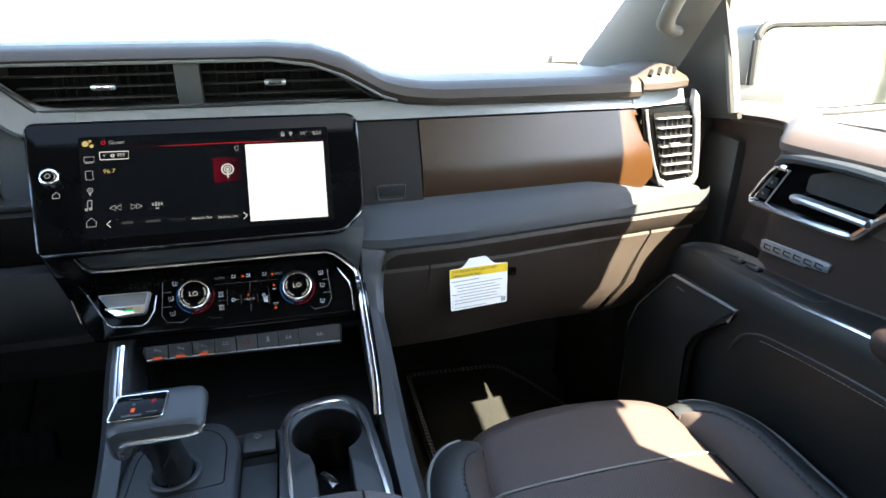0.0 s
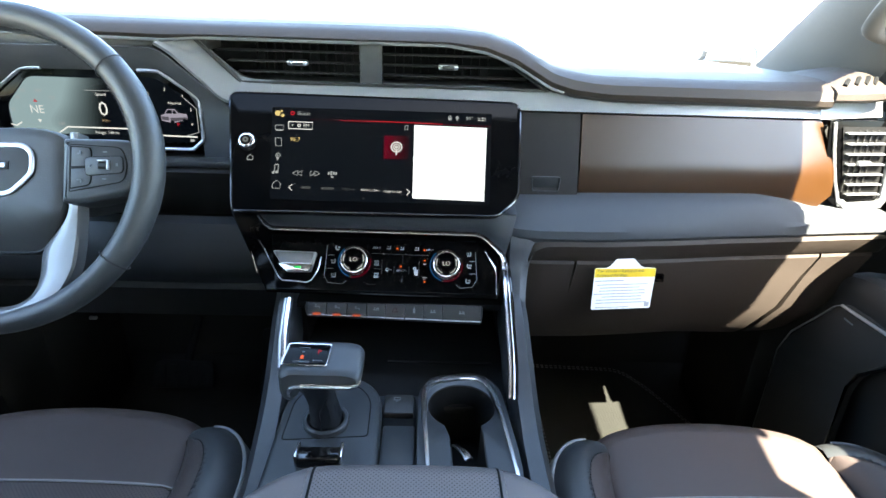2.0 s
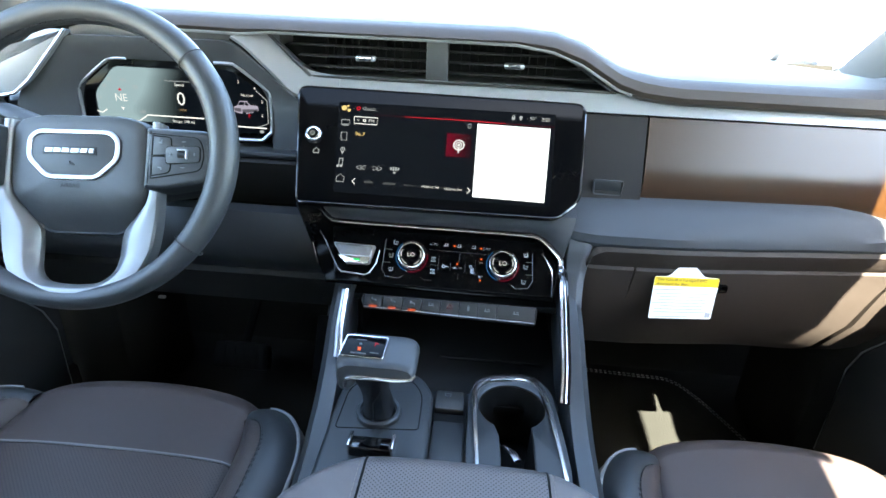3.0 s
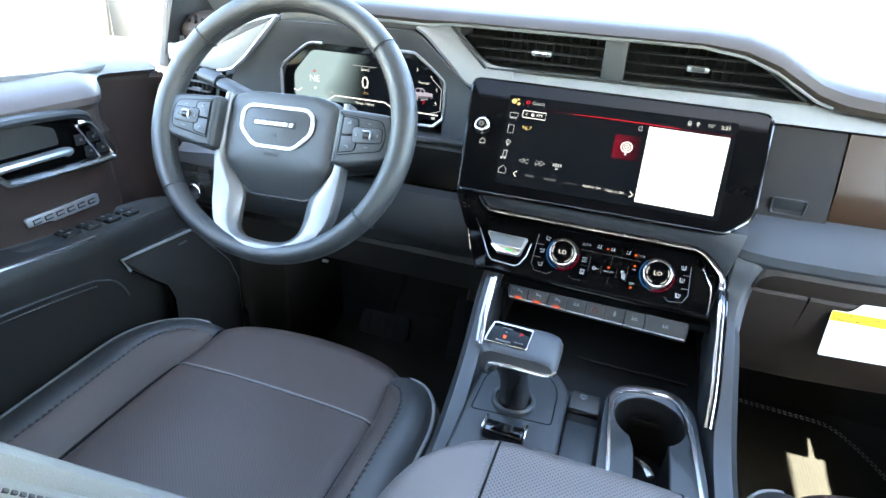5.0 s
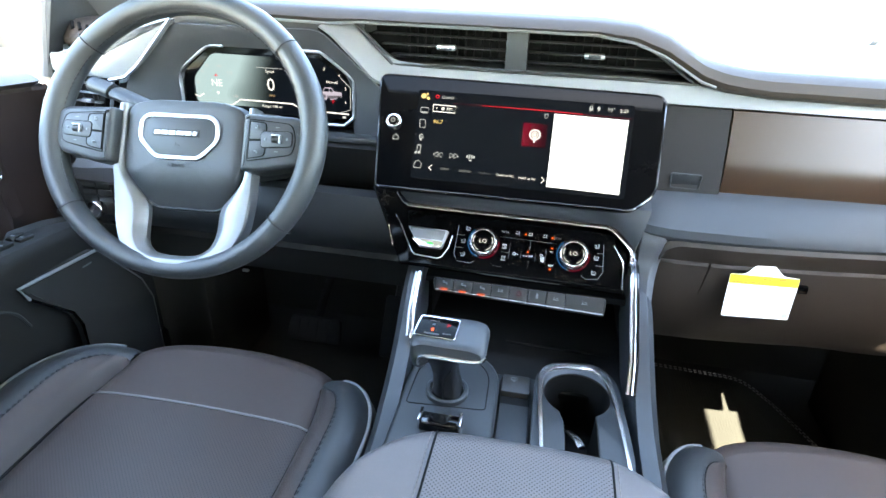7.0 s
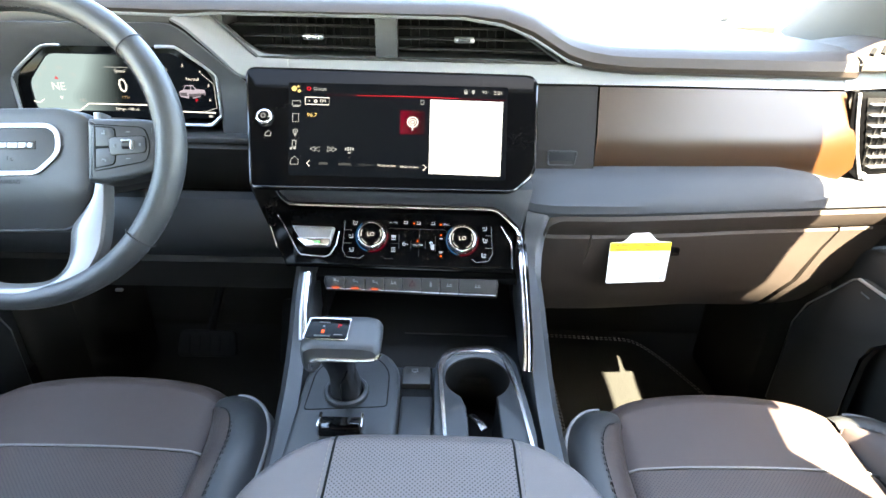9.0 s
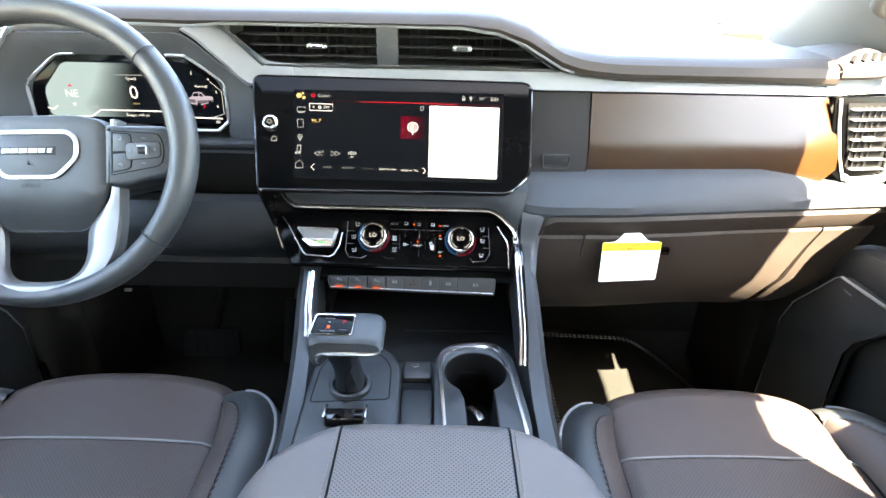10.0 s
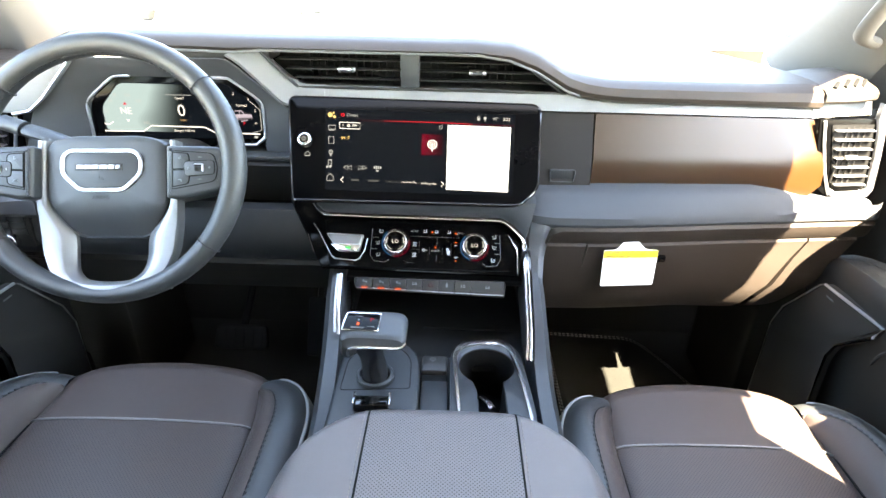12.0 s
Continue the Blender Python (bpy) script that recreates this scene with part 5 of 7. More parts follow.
def make_wheel():
    RX, RY, n = 0.1805, 0.1710, 72
    up = (0, -math.cos(TH), math.sin(TH))

    def at(a, k, b):
        """A point of the rim: a round the wheel, b round its section of radius k."""
        low = max(0, -math.sin(a)) ** 4
        return WHEEL @ Vector(((RX + k * math.cos(b)) * math.cos(a), (RY + k * math.cos(b)) * math.sin(a), 1.08 * k * math.sin(b) - 0.008 * low))
    rows = []
    for i in range(n):
        a = 2 * math.pi * i / n
        k = 0.0155 * (1 + 0.06 * math.cos(2 * a) ** 2) - 0.0040 * max(0, -math.sin(a)) ** 4
        rows.append([at(a, k, 2 * math.pi * j / 16) for j in range(16)])
    rim = piece("rim", sheet(rows, close_u=True, close_v=True), "black_leather", wheel, "black leather wheel rim")
    for deg in (41, 139, 217, 323):
        a = radians(deg)
        sub("seam", tube([at(a, 0.0171, 2 * math.pi * j / 18) for j in range(18)], 0.0009, 5, closed=True), "thread_dark", rim)
    st = []
    for a0, a1 in ((44, 136), (142, 170), (188, 214), (-34, -8), (10, 38)):
        st.append(dashes([at(radians(a), 0.0166, 2.75) for a in np.linspace(a0, a1, 50)], 0.0068, 0.0046, 0.0008))
    tagged(sub("inner_stitching", join(st), "thread_dark", rim), kind="stuff")
    # moulded centre pad: a domed upper face and a chamfered lower part
    hub = rounded([(-0.0850, 0.039), (-0.052, 0.048), (0.052, 0.048), (0.0850, 0.039), (0.0850, -0.046), (0.0490, -0.0935), (-0.0490, -0.0935), (-0.0850, -0.046)], [0.014, 0.02, 0.02, 0.014, 0.016, 0.012, 0.012, 0.016], 6)
    mid = Vector((0, -0.012))
    rows = []
    for k, z in ((1.0, -0.052), (1.0, -0.020), (0.992, -0.0145), (0.965, -0.0110), (0.90, -0.0090), (0.80, -0.0082), (0.60, -0.0078), (0.30, -0.0076), (0.02, -0.0076)):
        row = []
        for x, y in hub:
            q = mid + (Vector((x, y)) - mid) * k
            row.append(WHEEL @ Vector((q.x, q.y, z - 0.020 * ease((-q.y - 0.045) / 0.05) * (1 if k < 0.99 else 0.7))))
        rows.append(row)
    h = piece("airbag_cover", sheet(rows, close_v=True), "black_leather", wheel, "black moulded centre pad")
    face = WHEEL @ Matrix.Translation((-0.005, 0.0005, -0.0078))
    em = rounded([(-0.054, 0.017), (-0.044, 0.0255), (0.044, 0.0255), (0.054, 0.017), (0.054, -0.006), (0.030, -0.0285), (-0.030, -0.0285), (-0.054, -0.006)], 0.008, 4)
    sub("badge_plate", plate(em, 0.0014, face, 0.0005), "slate_plastic", h)
    sub("badge_frame", tube([face @ Vector((*p, 0.0018)) for p in em], 0.0029, 8, closed=True, flat=0.55, up=up), "satin_metal", h, "satin chrome badge outline")
    for i, (x0, x1) in enumerate(((-0.0340, -0.0245), (-0.0235, -0.0145), (-0.0135, -0.0040), (-0.0025, 0.0085), (0.0095, 0.0180), (0.0200, 0.0255))):
        sub("badge_bar", plate([(x0, 0.0005), (x1, 0.0005), (x1 + 0.001, 0.0058), (x0 + 0.001, 0.0058)], 0.0016, face, 0.0004, base=0.0018), "satin_metal", h)
    sub("badge_shade", box((-0.004, 0.0032, 0.0018), (0.066, 0.0098, 0.0008), 0.0003, m=face), "dark_plastic", h)
    sub("small_mark", bars([(-0.0015, -0.0135, 0.0085, 0.0012), (-0.0035, -0.0115, 0.0012, 0.0045), (0.0005, -0.0125, 0.0012, 0.004)], face @ Matrix.Translation((0, 0, 0.0014))), "dark_ink", h)
    sub("airbag_word", letters("AIRBAG", 0.0068, face @ Matrix.Translation((-0.001, -0.0385, 0.0014))), "rubber", h)
    for s in (-1, 1):
        pad = rounded([(s * 0.0900, 0.0310), (s * 0.160, 0.0290), (s * 0.1735, 0.0195), (s * 0.1750, -0.0150), (s * 0.1640, -0.0310), (s * 0.108, -0.0425), (s * 0.0900, -0.0400)], [0.004, 0.010, 0.009, 0.012, 0.012, 0.012, 0.004], 5)
        k = piece("switch_pad", plate(pad, 0.037, WHEEL, 0.007, 4, base=-0.028), "slate_plastic", wheel, "slate switch pad with a chrome roller")
        sm = WHEEL @ Matrix.Translation((0, 0, 0.009))

        def key(pts, r=0.005, h=0.0008, lift=0.0):
            pts = rounded([(s * a, b) for a, b in pts], r, 4)
            q = sub("key", plate(pts, h, sm, 0.0005, base=lift), "slate_plastic", k)
            sub("groove", tube([sm @ Vector((*p_, lift + 0.0003)) for p_ in pts], 0.00075, 5, closed=True), "rubber", k)
            return q
        key([(0.1000, 0.0230), (0.1550, 0.0190), (0.1615, 0.0010), (0.1580, -0.0180), (0.1000, -0.0285)], [0.001, 0.007, 0.008, 0.007, 0.001])
        key([(0.1010, 0.0205), (0.1225, 0.0190), (0.1235, -0.0010), (0.1010, -0.0020)], [0.001, 0.005, 0.004, 0.001], 0.0006, 0.0008)
        key([(0.1010, -0.0035), (0.1235, -0.0025), (0.1225, -0.0215), (0.1010, -0.0255)], [0.001, 0.004, 0.005, 0.001], 0.0006, 0.0008)
        key([(0.1165, 0.0085), (0.1565, 0.0095), (0.1575, -0.0085), (0.1175, -0.0115)], 0.005, 0.0012, 0.0010)
        mk = sub("symbols", bars([(s * 0.111, 0.0125, 0.0042, 0.0014), (s * 0.112, 0.0145, 0.0016, 0.0026), (s * 0.111, -0.0160, 0.0042, 0.0014), (s * 0.113, -0.0175, 0.0016, 0.0026), (s * 0.138, 0.0140, 0.0045, 0.0010), (s * 0.138, -0.0155, 0.0045, 0.0010), (s * 0.1225, -0.001, 0.0022, 0.0030), (s * 0.1510, 0.000, 0.0022, 0.0030)], sm @ Matrix.Translation((0, 0, 0.0022))), "dim_print", k)
        tagged(mk, kind="stuff")
        sub("roller", tube([sm @ Vector((s * 0.137 - 0.0050, -0.0005, 0.0006)), sm @ Vector((s * 0.137 + 0.0050, -0.0005, 0.0006))], 0.0050, 14, flat=0.9), "dark_plastic", k)
        sub("roller_end", box((s * 0.137 + 0.0054, -0.0005, 0.0030), (0.0018, 0.0100, 0.0056), 0.0005, m=sm), "satin_metal", k, "thin bright end")
        sub("roller_cap", box((s * 0.137 - 0.0005, 0.0045, 0.0034), (0.0105, 0.0014, 0.0040), 0.0005, m=sm), "satin_metal", k)
        # arm that carries the pad out to the rim
        arm_rows = [[WHEEL @ Vector((s * x, y, z)) for y, z in ((0.024, -0.030), (0.020, -0.016), (-0.020, -0.016), (-0.034, -0.030))] for x in (0.08, 0.12, 0.15, RX - 0.004)]
        piece("spoke_arm", sheet(arm_rows, close_v=True, caps=True), "black_leather", wheel)
    # silver U: two legs beside the pad that widen below it and meet in a bow laid into the rim
    legs = [(0.0960, 0.041, 0.0830, 0.041, -0.010), (0.0975, 0.000, 0.0835, 0.000, -0.010), (0.0985, -0.042, 0.0825, -0.045, -0.010), (0.0975, -0.066, 0.0700, -0.066, -0.012), (0.0955, -0.090, 0.0525, -0.090, -0.013), (0.0910, -0.116, 0.0500, -0.120, -0.012), (0.0770, -0.143, 0.0455, -0.1390, -0.007), (0.0530, -0.1605, 0.0330, -0.1500, -0.002), (0.0260, -0.1675, 0.0160, -0.1530, 0.0015)]
    full = [(-a, b, -c, d, z) for a, b, c, d, z in legs] + [(0.0, -0.1690, 0.0, -0.1535, 0.0020)] + list(reversed(legs))
    o = smooth_path([(a, b, z) for a, b, c, d, z in full], 5)
    q = smooth_path([(c, d, z) for a, b, c, d, z in full], 5)
    rows = []
    for a, b in zip(o, q):
        w = b - a
        back = Vector((0, 0, 0.020))
        rows.append([a - back, a - back * 0.15, a + w * 0.06, a + w * 0.35 + Vector((0, 0, 0.0008)), b - w * 0.36, b - w * 0.30 - back * 0.04, b - w * 0.05 - back * 0.42, b - back * 0.55, b - w * 0.02 - back])
    bm = sheet(rows, caps=True)
    bm.transform(WHEEL)
    piece("spoke_frame", bm, "silver_spoke", wheel, "satin silver U-shaped spoke frame")
    piece("hub_back", disc((0, -0.03, -0.11), 0.050, 0.060, WHEEL, 32), "dark_plastic", wheel)


make_wheel()
stalk = thing("wiper_stalk", "slate column stalk with printed symbols", "stalk", (-0.60, -0.03, 0.73))
piece("arm", tube(smooth_path([(-0.500, -0.070, 0.712), (-0.545, -0.062, 0.728), (-0.585, -0.055, 0.739), (-0.612, -0.050, 0.745)], 4), 0.0145, 14, flat=0.62), "slate_plastic", stalk)
piece("neck", tube([(-0.610, -0.050, 0.7445), (-0.622, -0.048, 0.7475)], 0.0100, 14, flat=0.8), "rubber", stalk)
piece("tip", tube(smooth_path([(-0.618, -0.049, 0.7465), (-0.624, -0.048, 0.748), (-0.646, -0.045, 0.753), (-0.652, -0.044, 0.7545)], 3), 0.0135, 16, flat=0.85), "slate_plastic", stalk)
piece("stalk_symbols", bars([(0, 0, 0.006, 0.0012), (0.012, 0, 0.004, 0.003), (0.024, 0, 0.006, 0.0012)], facing((-0.580, -0.0690, 0.7405), (1, -0.16, -0.24), (0, 0.4, 0.9))), "dim_print", stalk)

# ---- centre console ----
console = thing("centre_console", "slate centre console with chrome-ringed cup holder", "console", (0, -0.2, 0.0))


def console_side(s):
    """One flank: a rounded shoulder that falls from the dash to the seats, and the wall below it."""
    if s < 0:
        top = [(-0.184, 0.02, 0.512), (-0.181, -0.05, 0.478), (-0.174, -0.13, 0.437), (-0.166, -0.22, 0.416), (-0.158, -0.34, 0.408), (-0.156, -0.62, 0.404)]
    else:
        top = [(0.176, 0.02, 0.545), (0.178, -0.05, 0.505), (0.180, -0.13, 0.458), (0.181, -0.20, 0.427), (0.182, -0.28, 0.415), (0.184, -0.62, 0.404)]
    rows = []
    line = smooth_path(top, 5)
    for i, p in enumerate(line):
        inn = p + Vector((-s * 0.026, 0, 0))
        if s > 0:                                       # the front end closes in a rounded tip
            k = min(1.0, i / 6)
            p = Vector((inn.x + 0.026 * math.sqrt(1 - (1 - k) ** 2), p.y, p.z - 0.004 * (1 - k)))
        rows.append([(inn.x, p.y, p.z - 0.10), (inn.x, p.y, p.z - 0.006), (inn.x + s * 0.003, p.y, p.z + 0.001), (p.x - s * 0.004, p.y, p.z + 0.002), (p.x + s * 0.004, p.y, p.z - 0.006), (p.x + s * 0.012, p.y - 0.002, p.z - 0.08), (p.x + s * 0.016, p.y, 0.02)])
    piece("flank", thick(sheet(rows), 0.003), "console_slate", console, "satin slate console flank")


def console_deck():
    piece("tray_floor", box((0.005, 0.01, 0.385), (0.32, 0.28, 0.012), 0.003), "rubber", console)
    piece("tray_roof", box((0.0, 0.075, 0.480), (0.32, 0.17, 0.012), 0.003), "rubber", console)
    for sx in (-1, 1):
        piece("tray_side", box((sx * 0.158 + 0.003, 0.09, 0.44), (0.008, 0.14, 0.12), 0.002), "rubber", console)
    piece("tray_back", box((0.005, 0.155, 0.43), (0.32, 0.02, 0.13), 0.003), "rubber", console)
    piece("tray_lid_line", tube([(-0.02, -0.030, 0.396), (0.14, -0.032, 0.396)], 0.002, 6), "rubber", console)
    piece("deck", box((-0.062, -0.36, 0.392), (0.188, 0.48, 0.020), 0.004), "console_slate", console)
    # shifter plinth
    pl = rounded([(-0.140, -0.330), (-0.014, -0.330), (-0.018, -0.150), (-0.046, -0.112), (-0.118, -0.124), (-0.142, -0.160)], [0.01, 0.01, 0.03, 0.03, 0.02, 0.02], 5)
    p = piece("shifter_plinth", plate(pl, 0.024, None, 0.006, 3, base=0.402), "console_slate", console)
    inner = rounded([(-0.131, -0.236), (-0.030, -0.228), (-0.032, -0.158), (-0.055, -0.128), (-0.118, -0.142), (-0.130, -0.165)], [0.006, 0.006, 0.02, 0.02, 0.012, 0.012], 5)
    sub("plinth_seam", tube([(x, y, 0.4258) for x, y in inner], 0.0010, 5, closed=True), "rubber", p)
    sub("boot_collar", ring((-0.083, -0.205, 0.4255), 0.022, 0.028, 0.008), "console_slate", p)
    # middle slot
    piece("phone_slot", box((0.006, -0.255, 0.4075), (0.040, 0.124, 0.010), 0.002), "console_slate", console)
    piece("slot_lid", box((0.004, -0.155, 0.410), (0.040, 0.038, 0.014), 0.004), "dark_plastic", console)
    piece("slot_mouth", box((0.005, -0.184, 0.4055), (0.040, 0.020, 0.006), 0.001), "rubber", console)
    piece("slot_mark", join([bars([(0.001, -0.1445, 0.0070, 0.0010), (0.001, -0.1495, 0.0070, 0.0010), (-0.0030, -0.1470, 0.0010, 0.005), (0.0050, -0.1470, 0.0010, 0.005), (0.001, -0.1520, 0.003, 0.0014)], Matrix.Translation((0, 0, 0.4172)))]), "dim_print", console)
    # cup holder: a block with two round wells
    c1, r = Vector((0.0855, -0.1660)), 0.0428
    out = rounded([(0.030, -0.31), (0.152, -0.31), (0.149, -0.24), (0.140, -0.130), (0.118, -0.098), (0.055, -0.104), (0.029, -0.134)], [0.01, 0.01, 0.01, 0.03, 0.03, 0.03, 0.03], 5)
    def boundary(c, a, poly):
        d = Vector((math.cos(a), math.sin(a)))
        best = 9.0
        for i in range(len(poly)):
            p, q = Vector(poly[i - 1]), Vector(poly[i])
            e = q - p
            den = d.x * e.y - d.y * e.x
            if abs(den) < 1e-9:
                continue
            w = p - c
            t = (w.x * e.y - w.y * e.x) / den
            u = (w.x * d.y - w.y * d.x) / den
            if t > 0 and -1e-6 <= u <= 1 + 1e-6:
                best = min(best, t)
        return c + d * best
    # keyhole: a round well that opens rearward into a narrower channel
    pairs = [((0.030, -0.315), (0.071, -0.315)), ((0.030, -0.285), (0.071, -0.25)), ((0.0297, -0.262), (0.069, -0.222))]
    for a in span(math.radians(238), math.radians(-58), 44):
        d = Vector((math.cos(a), math.sin(a)))
        pairs.append((tuple(boundary(c1, a, out)), tuple(c1 + d * r)))
    pairs += [((0.1495, -0.285), (0.109, -0.222)), ((0.1505, -0.298), (0.109, -0.25)), ((0.152, -0.315), (0.110, -0.315))]
    rows, lining = [], []
    for o, q in pairs:
        d = (Vector(o) - Vector(q)).normalized()
        e = Vector(q) + d * 0.003
        f = Vector(q) + d * 0.0008
        rows.append([(o[0], o[1], 0.402), (o[0], o[1], 0.424), (e.x, e.y, 0.424), (f.x, f.y, 0.4225), (f.x, f.y, 0.420)])
        lining.append([(f.x, f.y, 0.420), (q[0] - d.x * 0.004, q[1] - d.y * 0.004, 0.330)])
    k = piece("cup_block", sheet(rows), "console_slate", console, "slate cup holder with a keyhole-shaped well")
    # well walls and floor coloured black to paint the shade of its depth
    sub("well_wall_shade", sheet(lining), "rubber", k)
    sub("well_floor", box((0.09, -0.22, 0.328), (0.12, 0.20, 0.006), 0.001), "rubber", k)
    o = smooth_path([(0.0405, -0.300, 0), (0.0370, -0.240, 0), (0.0325, -0.174, 0), (0.0330, -0.140, 0), (0.0440, -0.117, 0), (0.0640, -0.1070, 0), (0.1060, -0.1020, 0), (0.1270, -0.1180, 0), (0.1365, -0.160, 0), (0.1420, -0.230, 0), (0.1470, -0.300, 0)], 5)
    i_ = smooth_path([(0.0470, -0.300, 0), (0.0440, -0.240, 0), (0.0405, -0.174, 0), (0.0420, -0.146, 0), (0.0500, -0.129, 0), (0.0670, -0.1190, 0), (0.1030, -0.1150, 0), (0.1190, -0.1290, 0), (0.1290, -0.164, 0), (0.1355, -0.230, 0), (0.1405, -0.300, 0)], 5)
    piece("cup_trim", ribbon([q[:2] for q in o], [q[:2] for q in i_], 0.4250, 0.0032), "chrome", console, "chrome cup holder outline")
    piece("latch", tube([(0.0745, -0.214, 0.398), (0.0765, -0.226, 0.412), (0.086, -0.252, 0.424), (0.090, -0.262, 0.424)], 0.0046, 8, flat=0.6), "chrome", console, "small chrome latch lever")
    # electric brake key
    k = piece("brake_switch", box((-0.080, -0.268, 0.430), (0.050, 0.022, 0.016), 0.004), "gloss_edge", console)
    for s in (-1, 1):
        sub("end_cap", box((-0.080 + s * 0.0245, -0.266, 0.433), (0.004, 0.024, 0.016), 0.0015), "chrome", k)


console_side(-1)
console_side(1)
console_deck()

# ---- gear selector ----
shifter = thing("gear_selector", "T-shaped slate gear selector with a lit gear window", "gear lever", (-0.083, -0.205, 0.425))


def make_shifter():
    rows = []
    for z, x, y, w, d in ((0.418, -0.082, -0.207, 0.021, 0.020), (0.428, -0.082, -0.207, 0.0205, 0.0195), (0.446, -0.083, -0.207, 0.0180, 0.0180), (0.462, -0.085, -0.208, 0.0165, 0.0165), (0.476, -0.087, -0.211, 0.0175, 0.0160), (0.492, -0.089, -0.216, 0.0215, 0.0165), (0.508, -0.090, -0.221, 0.0240, 0.0170), (0.522, -0.090, -0.224, 0.0240, 0.0170)):
        rows.append([(x + w * math.copysign(abs(math.cos(a)) ** 0.75, math.cos(a)), y + d * math.copysign(abs(math.sin(a)) ** 0.75, math.sin(a)), z) for a in (2 * math.pi * j / 20 for j in range(20))])
    st = piece("stem", sheet(rows, close_v=True, caps=True), "stem_black", shifter, "glossy black waisted stem")
    sub("stem_seam", tube([(-0.0695, -0.2245, 0.512), (-0.0730, -0.2255, 0.490), (-0.0790, -0.2255, 0.470), (-0.0860, -0.2250, 0.458), (-0.0850, -0.2265, 0.430)], 0.0008, 5), "rubber", st)
    prof = [(-0.1245, -0.020), (-0.1245, 0.004), (-0.114, 0.0125), (-0.050, 0.0115), (-0.036, 0.007), (-0.0315, -0.003), (-0.036, -0.0105), (-0.100, -0.012), (-0.106, -0.030), (-0.114, -0.036), (-0.1215, -0.031)]
    rows = []
    for y, k in ((-0.252, 0.72), (-0.249, 0.90), (-0.243, 1.0), (-0.212, 1.0), (-0.204, 0.94), (-0.199, 0.78)):
        rows.append([(-0.078 + (x + 0.078) * (0.6 + 0.4 * k), y, 0.528 + z * k * (0.78 if z > -0.013 else 0.95) + 0.14 * (y + 0.225)) for x, z in rounded(prof, 0.005, 3)])
    g = piece("grip", sheet(rows, close_v=True, caps=True), "slate_plastic", shifter, "satin slate hand grip")
    m = facing((-0.094, -0.2245, 0.5387), (1, 0, -0.02), (0, 1, 0.14))
    sub("window", plate(rounded([(-0.026, -0.016), (0.022, -0.016), (0.023, 0.016), (-0.023, 0.016)], 0.003), 0.002, m, 0.0005, base=-0.0013), "screen_black", g)
    sub("window_rim", tube([m @ Vector((*p, 0.0006)) for p in rounded([(-0.027, -0.017), (0.023, -0.017), (0.024, 0.017), (-0.024, 0.017)], 0.003)], 0.0007, 5, closed=True), "chrome", g)
    sub("gear_letter", letters("P", 0.009, m @ Matrix.Translation((0.012, 0.004, 0.0010))), "lit_red", g)
    sub("gear_lamp", box((-0.006, -0.005, 0.0009), (0.0035, 0.005, 0.0005), 0, m=m), "lit_amber", g)
    sub("gear_marks", bars([(-0.006, 0.010, 0.012, 0.0014), (-0.006, 0.003, 0.003, 0.003), (-0.006, -0.0125, 0.018, 0.0024), (0.012, -0.010, 0.010, 0.0012)], m @ Matrix.Translation((0, 0, 0.0006))), "faint_print", g)
    sub("lower_trim", tube(smooth_path([(-0.112, -0.2525, 0.503), (-0.104, -0.2535, 0.5165), (-0.045, -0.2535, 0.5172), (-0.034, -0.246, 0.520)], 4), 0.0026, 8), "chrome", g)


make_shifter()


